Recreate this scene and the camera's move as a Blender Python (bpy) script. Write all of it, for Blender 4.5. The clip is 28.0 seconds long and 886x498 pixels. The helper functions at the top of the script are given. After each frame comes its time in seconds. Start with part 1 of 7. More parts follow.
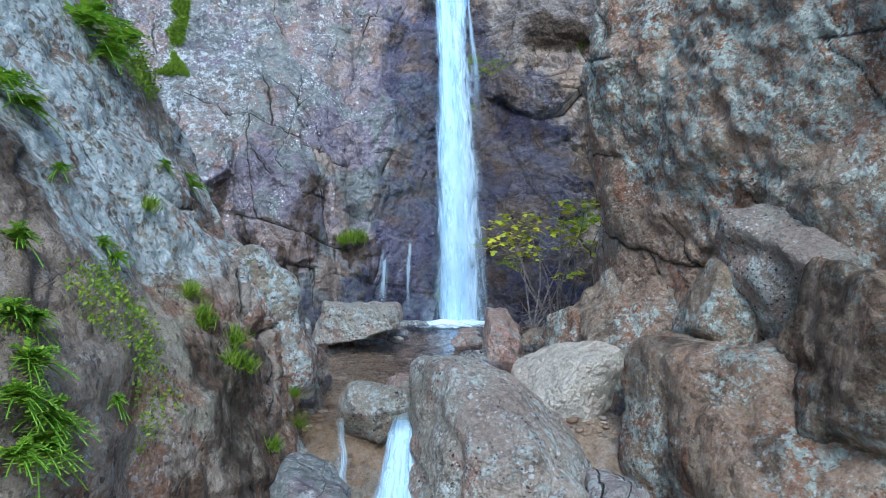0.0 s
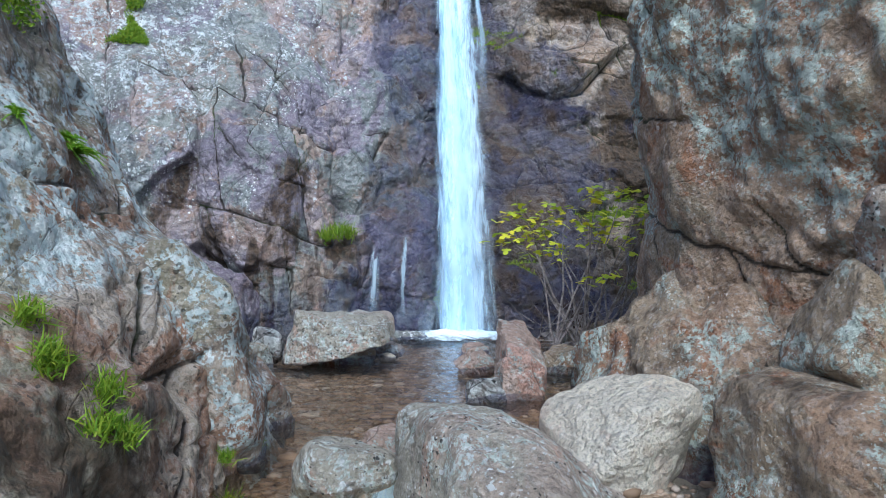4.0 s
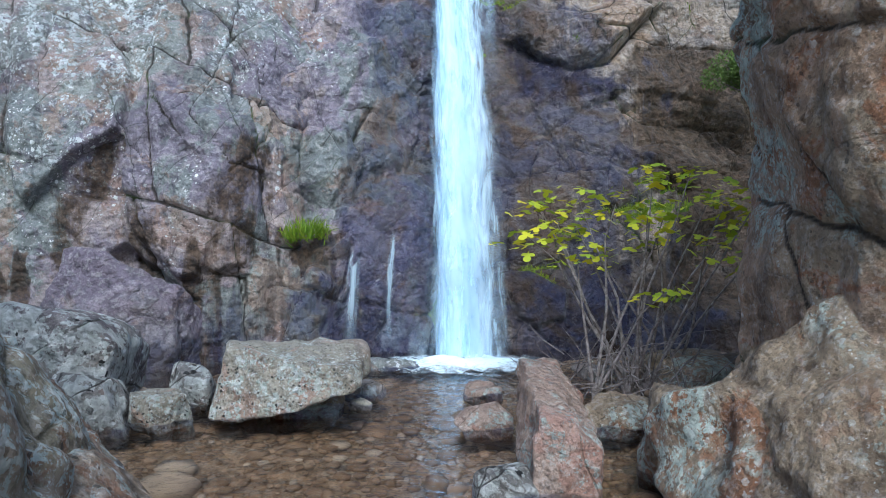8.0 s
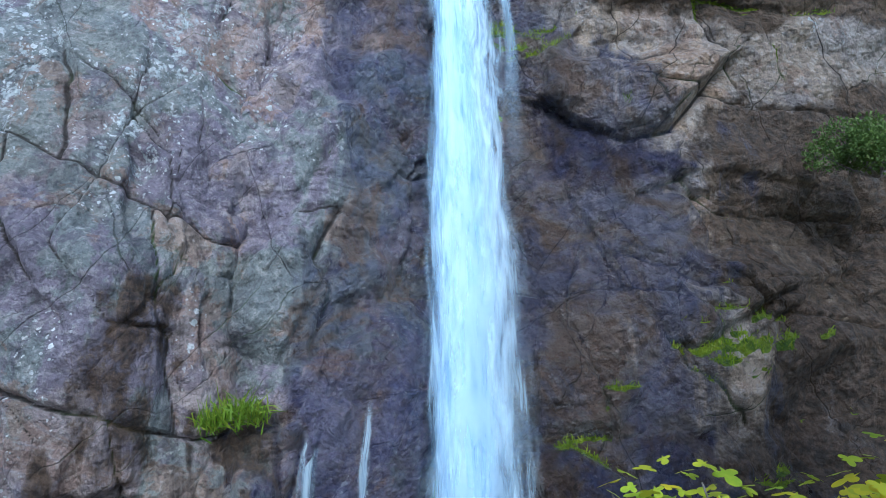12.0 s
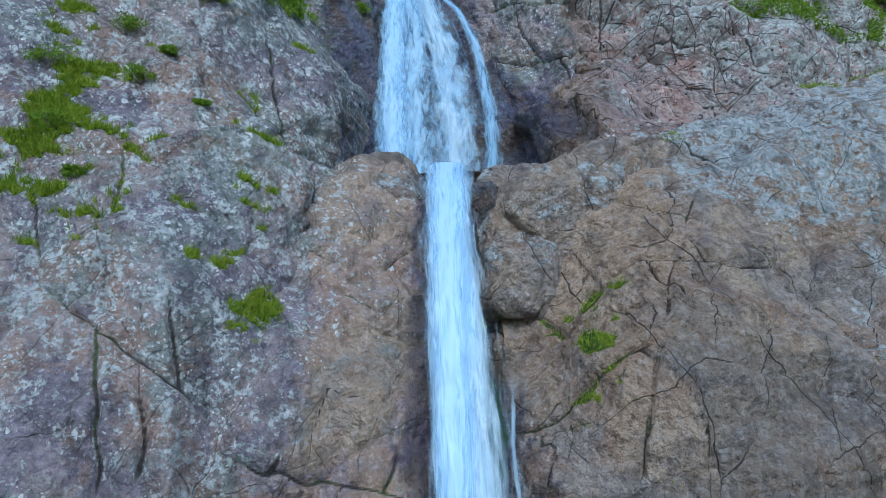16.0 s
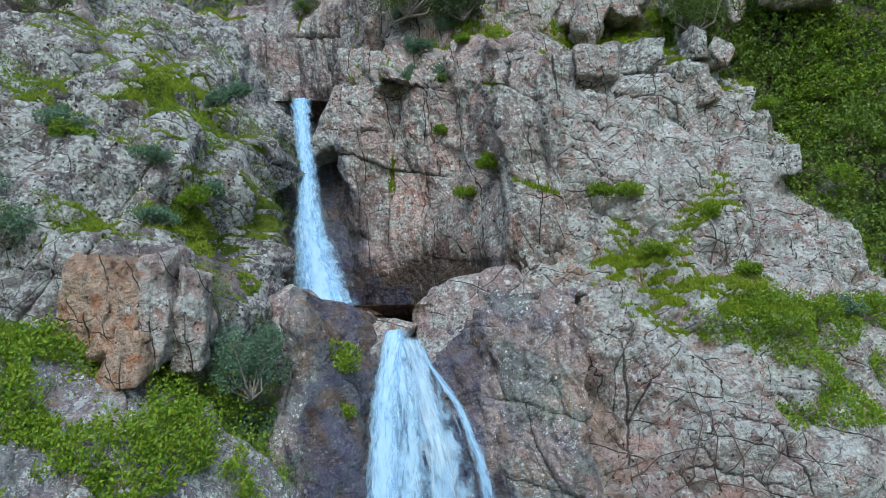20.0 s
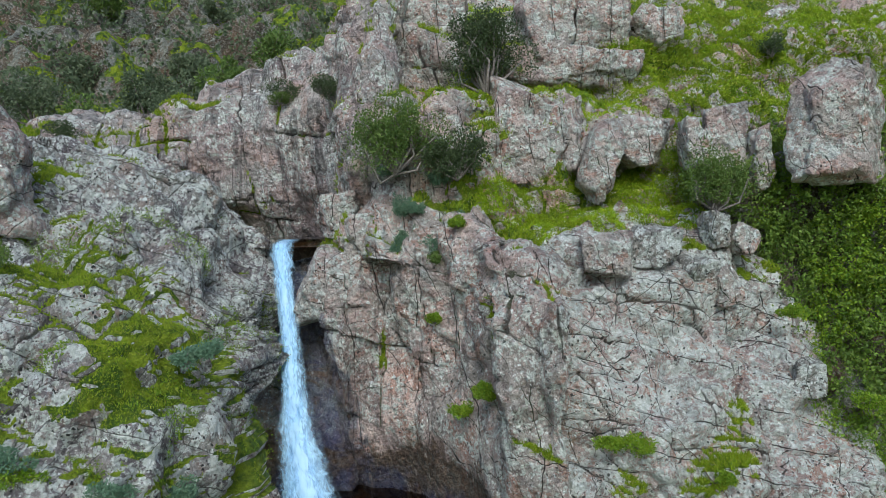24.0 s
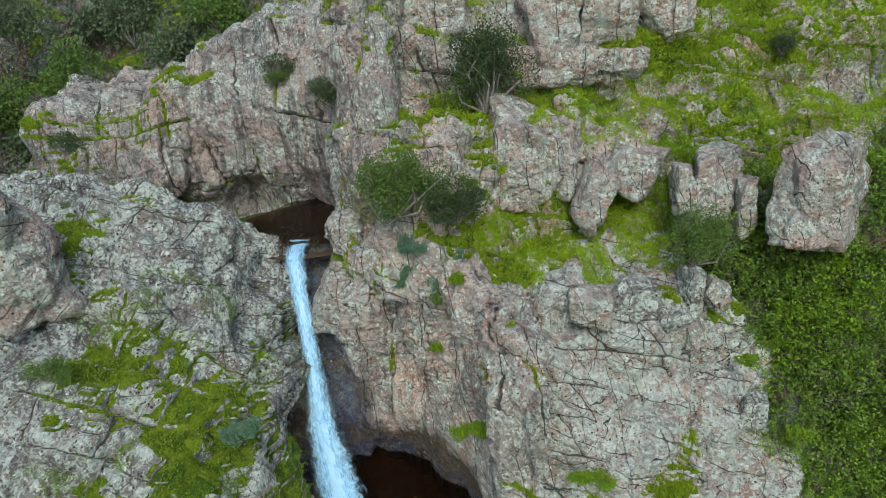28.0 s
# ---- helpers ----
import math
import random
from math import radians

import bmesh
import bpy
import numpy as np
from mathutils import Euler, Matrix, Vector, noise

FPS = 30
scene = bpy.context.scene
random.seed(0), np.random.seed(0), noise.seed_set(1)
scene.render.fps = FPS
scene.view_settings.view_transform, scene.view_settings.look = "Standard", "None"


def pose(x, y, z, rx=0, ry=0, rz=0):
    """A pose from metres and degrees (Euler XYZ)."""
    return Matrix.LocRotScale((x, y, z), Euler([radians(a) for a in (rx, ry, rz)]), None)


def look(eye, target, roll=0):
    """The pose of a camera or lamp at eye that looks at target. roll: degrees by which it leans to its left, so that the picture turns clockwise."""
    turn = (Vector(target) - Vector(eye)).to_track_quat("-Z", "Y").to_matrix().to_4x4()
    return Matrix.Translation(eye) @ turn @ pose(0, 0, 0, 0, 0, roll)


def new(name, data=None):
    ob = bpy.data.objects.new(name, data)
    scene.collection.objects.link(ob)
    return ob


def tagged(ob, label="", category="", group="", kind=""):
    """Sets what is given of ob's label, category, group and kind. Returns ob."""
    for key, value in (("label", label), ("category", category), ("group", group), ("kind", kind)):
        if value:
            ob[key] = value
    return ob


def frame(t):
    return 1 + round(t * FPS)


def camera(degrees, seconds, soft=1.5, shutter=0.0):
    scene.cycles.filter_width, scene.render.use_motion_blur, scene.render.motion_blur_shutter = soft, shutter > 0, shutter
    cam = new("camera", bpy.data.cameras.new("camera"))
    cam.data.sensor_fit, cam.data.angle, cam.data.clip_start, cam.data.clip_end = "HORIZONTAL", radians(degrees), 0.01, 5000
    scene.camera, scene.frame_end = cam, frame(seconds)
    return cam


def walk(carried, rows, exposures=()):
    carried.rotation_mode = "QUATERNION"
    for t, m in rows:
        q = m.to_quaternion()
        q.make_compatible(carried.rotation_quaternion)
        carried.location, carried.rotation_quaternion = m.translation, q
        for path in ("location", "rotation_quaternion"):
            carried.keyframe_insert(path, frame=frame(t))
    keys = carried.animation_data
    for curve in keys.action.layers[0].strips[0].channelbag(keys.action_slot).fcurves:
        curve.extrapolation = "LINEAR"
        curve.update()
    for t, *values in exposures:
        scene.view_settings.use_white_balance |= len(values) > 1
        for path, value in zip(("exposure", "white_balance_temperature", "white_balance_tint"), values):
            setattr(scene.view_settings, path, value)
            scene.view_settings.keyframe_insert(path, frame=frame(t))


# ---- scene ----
cam = camera(67.0, 28.0, soft=0.85)
METRES, EYE, TILT, LEAN, TURN = 40.0, 1.8, 0.0, 0.0, 0.0
ROWS = [
    (0.0, 0.0, 0.0, 0.0, 0.0, 0.0, -0.0),
    (0.5, 0.0002, 0.0054, -0.0002, 0.0, -0.04, 0.01),
    (1.0, 0.0004, 0.0116, -0.0003, 0.02, -0.08, -0.01),
    (1.5, 0.0003, 0.0186, -0.0002, 0.0, -0.1, -0.04),
    (2.0, -0.0003, 0.025, -0.0002, -0.01, -0.12, -0.05),
    (2.5, -0.0005, 0.0314, -0.0003, -0.01, -0.13, -0.06),
    (3.0, -0.0005, 0.0381, -0.0004, -0.01, -0.13, -0.08),
    (3.5, -0.0004, 0.045, -0.0004, -0.02, -0.14, -0.1),
    (5.5, -0.0005, 0.0751, 0.0005, 0.04, -0.2, -0.11),
    (6.0, -0.0004, 0.083, 0.0006, 0.04, -0.2, -0.12),
    (6.5, -0.0002, 0.0913, 0.0008, 0.04, -0.2, -0.1),
    (7.0, 0.0001, 0.0999, 0.0006, 0.02, -0.2, -0.11),
    (7.5, 0.0003, 0.1086, 0.0006, 0.01, -0.2, -0.12),
    (8.0, 0.0007, 0.1178, 0.0007, 0.0, -0.2, -0.12),
    (8.5, 0.0011, 0.1277, 0.0011, 0.0, -0.21, -0.12),
    (9.0, 0.0011, 0.1379, 0.0016, -0.02, -0.22, -0.13),
    (9.5, 0.0015, 0.1481, 0.002, 0.01, -0.24, -0.13),
    (10.0, 0.0015, 0.1589, 0.0044, 0.01, -0.27, -0.17),
    (10.5, 0.0014, 0.1699, 0.0109, 0.02, -0.29, -0.16),
    (11.0, 0.0011, 0.1806, 0.0194, 0.01, -0.22, -0.17),
    (11.5, 0.0015, 0.1912, 0.0302, 0.17, 0.06, -0.13),
    (13.5, 0.0018, 0.2287, 0.0999, 0.78, 2.05, 0.09),
    (14.0, 0.0013, 0.2362, 0.1232, 0.81, 2.39, 0.1),
    (14.5, 0.0009, 0.2427, 0.1478, 0.89, 2.83, 0.14),
    (15.0, 0.0007, 0.2489, 0.1732, 0.94, 3.24, 0.16),
    (15.5, 0.0004, 0.2546, 0.1983, 0.97, 3.79, 0.21),
    (16.0, 0.0005, 0.26, 0.2235, 1.1, 4.26, 0.27),
    (16.5, 0.0008, 0.265, 0.249, 1.21, 4.69, 0.32),
    (17.0, 0.0012, 0.2697, 0.2751, 1.29, 4.99, 0.33),
    (17.5, 0.0017, 0.2743, 0.301, 1.33, 5.3, 0.36),
    (18.0, 0.0016, 0.2791, 0.327, 1.27, 5.56, 0.38),
    (18.5, 0.002, 0.284, 0.3531, 1.37, 5.77, 0.38),
    (19.0, 0.0023, 0.2893, 0.3786, 1.41, 6.04, 0.4),
    (19.5, 0.0027, 0.2943, 0.404, 1.44, 6.32, 0.44),
    (20.0, 0.0033, 0.2992, 0.429, 1.49, 6.6, 0.49),
    (20.5, 0.0043, 0.3038, 0.4539, 1.55, 6.87, 0.54),
    (21.0, 0.0046, 0.3081, 0.4795, 1.5, 7.06, 0.6),
    (21.5, 0.0051, 0.3119, 0.5051, 1.5, 7.23, 0.64),
    (22.0, 0.0057, 0.3155, 0.5306, 1.48, 6.82, 0.68),
    (22.5, 0.0064, 0.3189, 0.5559, 1.47, 5.31, 0.76),
    (24.5, 0.0094, 0.3318, 0.6569, 1.46, -5.03, 1.15),
    (25.0, 0.0098, 0.3351, 0.6826, 1.44, -7.68, 1.21),
    (25.5, 0.0103, 0.3383, 0.7082, 1.44, -10.31, 1.3),
    (26.0, 0.0109, 0.3409, 0.7339, 1.43, -13.01, 1.37),
    (26.5, 0.0114, 0.3427, 0.7586, 1.41, -15.57, 1.44),
    (27.0, 0.012, 0.3421, 0.784, 1.42, -18.18, 1.5),
    (27.5, 0.0127, 0.3386, 0.8088, 1.42, -20.71, 1.56),
    (28.0, 0.0134, 0.334, 0.833, 1.42, -23.1, 1.62),
]
# stops, white balance and tint along the way
LIGHT = [(0.0, 0.66, 5000, 1), (4.0, 0.88, 5250, 2), (8.0, 0.88, 5300, 1), (11.0, 0.7, 5000, 1), (13.5, 0.46, 4800, 0), (15.0, 0.17, 4750, -1), (16.0, 0.06, 4900, -1), (17.5, 0.06, 5100, -1), (19.0, 0.26, 5350, -1), (20.0, 0.32, 5550, -1), (24.0, 0.35, 5800, -3), (28.0, 0.35, 6100, -10)]
walk(cam, [(t, pose(0, 0, EYE, TILT, LEAN, TURN) @ pose(METRES * x, METRES * y, METRES * z, 90 + pitch, roll, yaw)) for t, x, y, z, yaw, pitch, roll in ROWS], LIGHT)

# ---- world, sun, exposure ----
world = bpy.data.worlds.new("sky")
scene.world = world
world.use_nodes = True
wn = world.node_tree
sky = wn.nodes.new("ShaderNodeTexSky")
sky.sky_type, sky.sun_disc = "NISHITA", False
sky.sun_elevation, sky.sun_rotation = radians(46), radians(178)
sky.air_density, sky.dust_density = 1.0, 2.5
wn.links.new(sky.outputs[0], wn.nodes["Background"].inputs[0])
wn.nodes["Background"].inputs[1].default_value = 0.135
sun = new("sun", bpy.data.lights.new("sun", "SUN"))
sun.data.energy, sun.data.angle, sun.data.color = 1.6, radians(24), (1.0, 0.95, 0.88)
sun.matrix_world = look((2, -28, 45), (0, 15, 0))

# ---- numeric noise ----


def hashed(ix, iy, iz, k):
    """Lattice hash, 0 to 1."""
    h = (ix.astype(np.uint32) * np.uint32(374761393)) ^ (iy.astype(np.uint32) * np.uint32(668265263)) ^ (iz.astype(np.uint32) * np.uint32(2147483647 & 974634777)) ^ np.uint32((k * 2654435761) & 0xFFFFFFFF)
    h = (h ^ (h >> np.uint32(13))) * np.uint32(1274126177)
    h = (h ^ (h >> np.uint32(16))) * np.uint32(2246822519)
    h = h ^ (h >> np.uint32(15))
    return h.astype(np.float32) * np.float32(1 / 4294967296.0)


def bits(ix, iy, iz, k):
    """Three values from 0 to 1 for each lattice place."""
    h = (ix.astype(np.uint32) * np.uint32(374761393)) ^ (iy.astype(np.uint32) * np.uint32(668265263)) ^ (iz.astype(np.uint32) * np.uint32(974634777)) ^ np.uint32((k * 2654435761) & 0xFFFFFFFF)
    h = (h ^ (h >> np.uint32(13))) * np.uint32(1274126177)
    h = (h ^ (h >> np.uint32(16))) * np.uint32(2246822519)
    h = h ^ (h >> np.uint32(15))
    m = np.uint32(1023)
    return [(x & m).astype(np.float32) * np.float32(1 / 1023) for x in (h, h >> np.uint32(10), h >> np.uint32(20))]


def vnoise(p, k=0):
    """Smooth value noise, -1 to 1."""
    b = np.floor(p).astype(np.int32)
    f = (p - b).astype(np.float32)
    f = f * f * f * (f * (f * 6 - 15) + 10)
    out = 0
    for dx in (0, 1):
        wx = f[:, 0] if dx else 1 - f[:, 0]
        for dy in (0, 1):
            wy = wx * (f[:, 1] if dy else 1 - f[:, 1])
            for dz in (0, 1):
                w = wy * (f[:, 2] if dz else 1 - f[:, 2])
                out = out + w * hashed(b[:, 0] + dx, b[:, 1] + dy, b[:, 2] + dz, k)
    return out * 2 - 1


def fbm(p, octaves=4, k=0):
    out, amp = 0, 0.5
    for i in range(octaves):
        out = out + amp * vnoise(p * 2.0 ** i + 17.3 * i, k + i)
        amp *= 0.5
    return out


def facets(p, k, slope=1.6, steep=6.0):
    """Broken faces: the upper outline of many flat-topped blocks, each with its own height and tilt; and the closeness of a joint."""
    b = np.floor(p).astype(np.int32)
    best, nxt = np.full(len(p), -9.0, np.float32), np.full(len(p), -9.0, np.float32)
    f = (p - b).astype(np.float32)
    for dx in (-1, 0, 1):
        for dy in (-1, 0, 1):
            for dz in (-1, 0, 1):
                h1 = bits(b[:, 0] + dx, b[:, 1] + dy, b[:, 2] + dz, k)
                h2 = bits(b[:, 0] + dx, b[:, 1] + dy, b[:, 2] + dz, k + 31)
                w = [f[:, i] - (dx, dy, dz)[i] - 0.1 - 0.8 * h1[i] for i in range(3)]
                a = [np.abs(x) for x in w]
                d = np.maximum(np.maximum(np.maximum(a[0], a[1]), a[2]), 0.62 * (a[0] + a[1] + a[2]))
                v = (h2[0] - 0.5) * 1.6 + slope * (w[0] * (h2[0] - 0.5) + w[1] * (h2[1] - 0.5) + w[2] * (h2[2] - 0.5)) - steep * np.maximum(0, d - 0.37)
                up = v > best
                nxt = np.where(up, best, np.maximum(nxt, v))
                best = np.where(up, v, best)
    return best, best - nxt


def sstep(a, b, x):
    t = np.clip((x - a) / (b - a), 0, 1)
    return t * t * (3 - 2 * t)


def jointed(x, z, bw, bh, k, band=0.05):
    """Courses of broken blocks on a face: heights of the blocks, and the distance in metres to the next joint."""
    zero = np.zeros(len(x), np.int32)
    zz = z / bh

    def course(j):
        a = hashed(j, zero, zero, k)
        return x / bw * (0.6 + 0.8 * hashed(j, zero + 3, zero, k)) + 17.0 * a

    def height(i, j, fx, fz):
        h = [hashed(i, j, zero + n, k + 1) for n in range(3)]
        return (h[0] - 0.5) * 2 + (fx - 0.5) * (h[1] - 0.5) * 2.2 + (fz - 0.5) * (h[2] - 0.5) * 2.2

    j = np.floor(zz).astype(np.int32)
    fz = zz - j
    xx = course(j)
    i = np.floor(xx).astype(np.int32)
    fx = xx - i
    ex, ez = np.minimum(fx, 1 - fx) * bw, np.minimum(fz, 1 - fz) * bh
    dj = np.where(fz > 0.5, 1, -1).astype(np.int32)
    di = np.where(fx > 0.5, 1, -1).astype(np.int32)
    own = height(i, j, fx, fz)
    xn = course(j + dj)
    i_n = np.floor(xn).astype(np.int32)
    up = height(i_n, j + dj, xn - i_n, (fz < 0.5) * 1.0)
    side = height(i + di, j, (fx < 0.5) * 1.0, fz)
    gap = np.minimum(ex, ez)
    t = 0.5 * (1 - sstep(0, band, gap))
    return own * (1 - t) + np.where(ex < ez, side, up) * t, gap, hashed(i, j, zero + 7, k + 1)


# ---- mesh makers ----
def mesh_of(name, verts, faces, attrs=None, smooth=True):
    """A mesh from an array of places and an array of quads or triangles."""
    me = bpy.data.meshes.new(name)
    v = np.asarray(verts, np.float32)
    f = np.asarray(faces, np.int32)
    me.vertices.add(len(v))
    me.vertices.foreach_set("co", v.ravel())
    me.loops.add(f.size)
    me.loops.foreach_set("vertex_index", f.ravel())
    me.polygons.add(len(f))
    me.polygons.foreach_set("loop_start", np.arange(0, f.size, f.shape[1], dtype=np.int32))
    me.polygons.foreach_set("use_smooth", np.full(len(f), smooth))
    me.update(calc_edges=True)
    attrs = dict(attrs or {})
    if "crack" in attrs or "crust" in attrs or "stain" in attrs:
        attrs.setdefault("tone", np.full(len(v), 0.5))
    for key, a in attrs.items():
        at = me.attributes.new(key, "FLOAT", "POINT")
        at.data.foreach_set("value", np.asarray(a, np.float32).ravel())
    return me


def part(name, me, material, parent=None, label=""):
    """Links a mesh (or a bmesh) as one object, under a thing or a part."""
    if isinstance(me, bmesh.types.BMesh):
        bm, me = me, bpy.data.meshes.new(name)
        bm.to_mesh(me)
        bm.free()
    if material and not me.materials:
        me.materials.append(material)
    ob = new(name, me)
    if parent:
        ob.parent = parent
        ob.matrix_parent_inverse = parent.matrix_basis.inverted()
    if label:
        tagged(ob, label)
    return ob


def thing(name, place, label, category, group="", kind=""):
    ob = new(name)
    ob.empty_display_size = 0.1
    ob.matrix_basis = Matrix.Translation(place)
    return tagged(ob, label, category, group, kind)


def grid_faces(nu, nv):
    i = np.arange(nu * nv).reshape(nv, nu)
    return np.stack([i[:-1, :-1], i[:-1, 1:], i[1:, 1:], i[1:, :-1]], -1).reshape(-1, 4)


def grid_normals(p):
    a = np.gradient(p, axis=1)
    b = np.gradient(p, axis=0)
    n = np.cross(a, b)
    return n / np.maximum(np.linalg.norm(n, axis=2, keepdims=True), 1e-9)


def blur_line(a, w):
    k = np.exp(-np.linspace(-2.2, 2.2, 2 * w + 1) ** 2)
    return np.convolve(np.pad(a, w, mode="reflect", reflect_type="odd"), k / k.sum(), mode="valid")


# ---- materials ----
def nodes_of(name):
    m = bpy.data.materials.new(name)
    m.use_nodes = True
    t = m.node_tree
    return m, t, t.nodes["Principled BSDF"]


class Net:
    """Short hand for node trees."""

    def __init__(self, tree):
        self.t = tree

    def put(self, kind, ins=None, **props):
        n = self.t.nodes.new("ShaderNode" + kind)
        for k, v in props.items():
            if k == "operation":
                n.operation = v
            elif k == "blend_type":
                n.blend_type = v
            elif k == "interpolation_type":
                n.interpolation_type = v
            elif k == "attribute_name":
                n.attribute_name = v
            elif k == "distance":
                n.distance = v
        for k, v in (ins or {}).items():
            if isinstance(v, bpy.types.NodeSocket):
                self.t.links.new(v, n.inputs[k])
            else:
                n.inputs[k].default_value = v
        return n

    def noise(self, vec, scale, detail=4.0, rough=0.55, lac=2.0, dist=0.0):
        return self.put("TexNoise", {"Vector": vec, "Scale": scale, "Detail": detail, "Roughness": rough, "Lacunarity": lac, "Distortion": dist}).outputs[0]

    def step(self, x, a, b, lo=0.0, hi=1.0):
        return self.put("MapRange", {"Value": x, "From Min": a, "From Max": b, "To Min": lo, "To Max": hi}, interpolation_type="SMOOTHSTEP").outputs[0]

    def math(self, op, a, b=0.0, c=0.0):
        return self.put("Math", {0: a, 1: b, 2: c}, operation=op).outputs[0]

    def mix(self, f, a, b, how="MIX"):
        n = self.put("MixRGB", {"Fac": f}, blend_type=how)
        for k, v in ((1, a), (2, b)):
            if isinstance(v, bpy.types.NodeSocket):
                self.t.links.new(v, n.inputs[k])
            else:
                n.inputs[k].default_value = (*v, 1)
        return n.outputs[0]

    def attr(self, name):
        return self.put("Attribute", attribute_name=name).outputs["Fac"]

    def stretch(self, vec, s):
        return self.put("Mapping", {"Vector": vec, "Scale": s}).outputs[0]


STEEP = (((0.9, 0.2, 0.35), 0.75, 0.010), ((-0.55, 0.1, 0.8), 0.6, 0.010), ((0.75, 0.3, -0.6), 1.5, 0.007))
BEDDED = (((0.25, 0.3, 0.9), 1.3, 0.012), ((0.95, 0.1, 0.2), 0.9, 0.010), ((0.6, 0.2, -0.75), 1.9, 0.008))
UPRIGHT = (((1.0, 0.2, 0.08), 1.1, 0.012), ((0.1, 0.3, 0.95), 0.55, 0.010), ((0.8, 0.2, 0.5), 1.6, 0.007))


def rock(name, light, mid, dark, third=(0.29, 0.32, 0.29), rust=(0.22, 0.10, 0.05), lichen=0.5, cover=0.0, pale=(0.52, 0.56, 0.54), streak=0.4, rusty=0.3, rough=0.85, green=0.2, joint=0.6, jsets=STEEP, fleck=0.5, speck=0.3, film=0.5, thick=1.0, fs=1.0):
    """Weathered granite: zones of hue, blotches, grain, rust, crusts of lichen, run-off stains, fine joints, moss and wet parts."""
    m, t, b = nodes_of(name)
    g = Net(t)
    v = g.put("TexCoord").outputs["Object"]
    n1 = g.noise(v, 0.5, 8, 0.66)
    n2 = g.noise(v, 1.7 * fs ** 0.5, 10, 0.72, dist=0.5)
    n3 = g.noise(v, 8.0 * fs, 7, 0.72)
    n4 = g.noise(v, 42.0, 4, 0.75)
    n5 = g.noise(v, 1.0, 10, 0.72, dist=0.8)
    zone = g.noise(g.put("Mapping", {"Vector": v, "Location": (11, 4, 7)}).outputs[0], 0.5, 10, 0.68, dist=0.7)
    tone = g.math("SUBTRACT", g.attr("tone"), 0.5)
    col = g.mix(g.step(g.math("MULTIPLY_ADD", tone, 0.16, n1), 0.45, 0.55), mid, light)
    # thin greenish film of lichen in broad zones
    col = g.mix(g.step(g.math("MULTIPLY_ADD", tone, -0.07, zone), 0.49, 0.54, 0.0, film), col, third)
    col = g.mix(g.step(n2, 0.53, 0.60, 0.0, 0.62), col, dark)
    col = g.mix(g.math("MULTIPLY", g.step(g.math("MULTIPLY_ADD", tone, 0.09, n5), 0.53, 0.58), rusty), col, rust)
    col = g.mix(g.math("MULTIPLY", g.step(g.math("ADD", g.attr("warm"), g.math("MULTIPLY", g.math("SUBTRACT", n2, 0.5), 1.3)), 0.35, 0.65), 0.8), col, g.mix(g.step(n5, 0.40, 0.60), (0.44, 0.285, 0.19), (0.60, 0.44, 0.31)))
    col = g.mix(1.0, col, g.put("CombineColor", {0: g.math("MULTIPLY_ADD", tone, 0.44, 1.0), 1: g.math("MULTIPLY_ADD", tone, 0.42, 1.0), 2: g.math("MULTIPLY_ADD", tone, 0.38, 1.0)}).outputs[0], "MULTIPLY")
    # grain: dark mica, light feldspar
    col = g.mix(g.step(n4, 0.51, 0.60, 0.0, 0.48), col, g.mix(0.6, col, (0.03, 0.03, 0.033)))
    col = g.mix(g.step(n3, 0.51, 0.59, 0.0, 0.6), col, g.mix(0.45, col, (0.74, 0.68, 0.65)))
    col = g.mix(g.step(n3, 0.46, 0.37, 0.0, 0.5 if fs == 1 else 0.32), col, g.mix(0.6, col, (0.035, 0.032, 0.032)))
    # lichen: ragged crusts, then small pale flecks and black specks
    area = g.math("ADD", g.noise(v, 0.7, 7, 0.66), g.math("MULTIPLY", g.math("SUBTRACT", g.attr("crust"), 0.5), 0.34))
    where = g.step(area, 0.65 - 0.3 * lichen, 0.71 - 0.3 * lichen)
    edge = 0.498 - cover
    lich = g.math("ADD", g.math("MULTIPLY", g.noise(v, 2.6 * fs, 12, 0.78, dist=0.25), 0.62), g.math("MULTIPLY", g.noise(g.put("Mapping", {"Vector": v, "Location": (3, 8, 1)}).outputs[0], 11.0 * fs, 6, 0.7), 0.38))
    lich = g.math("MULTIPLY_ADD", g.math("SUBTRACT", g.attr("crust"), 0.5), 0.07, lich)
    big = g.math("MULTIPLY", g.step(lich, edge, edge + 0.022), where)
    col = g.mix(g.math("MULTIPLY", big, 0.92), col, g.mix(g.step(n3, 0.38, 0.62), (pale[0] * 0.78, pale[1] * 0.80, pale[2] * 0.78), (min(0.84, pale[0] * 1.15), min(0.84, pale[1] * 1.15), min(0.84, pale[2] * 1.15))))
    wob = g.put("VectorMath", {0: v, 1: g.put("VectorMath", {0: g.put("TexNoise", {"Vector": v, "Scale": 14.0 * fs, "Detail": 5.0}).outputs[1], "Scale": 0.10 / fs}, operation="SCALE").outputs[0]}, operation="ADD").outputs[0]
    vo = g.put("TexVoronoi", {"Vector": wob, "Scale": 6.0 * fs})
    size = g.math("MULTIPLY_ADD", g.put("SeparateColor", {0: vo.outputs["Color"]}).outputs[0], 0.52, -0.16)
    fl = g.math("MULTIPLY", g.math("LESS_THAN", vo.outputs["Distance"], size), g.step(area, 0.58 - 0.3 * lichen, 0.68 - 0.3 * lichen))
    vo2 = g.put("TexVoronoi", {"Vector": wob, "Scale": 15.0 * fs})
    sep2 = g.put("SeparateColor", {0: vo2.outputs["Color"]})
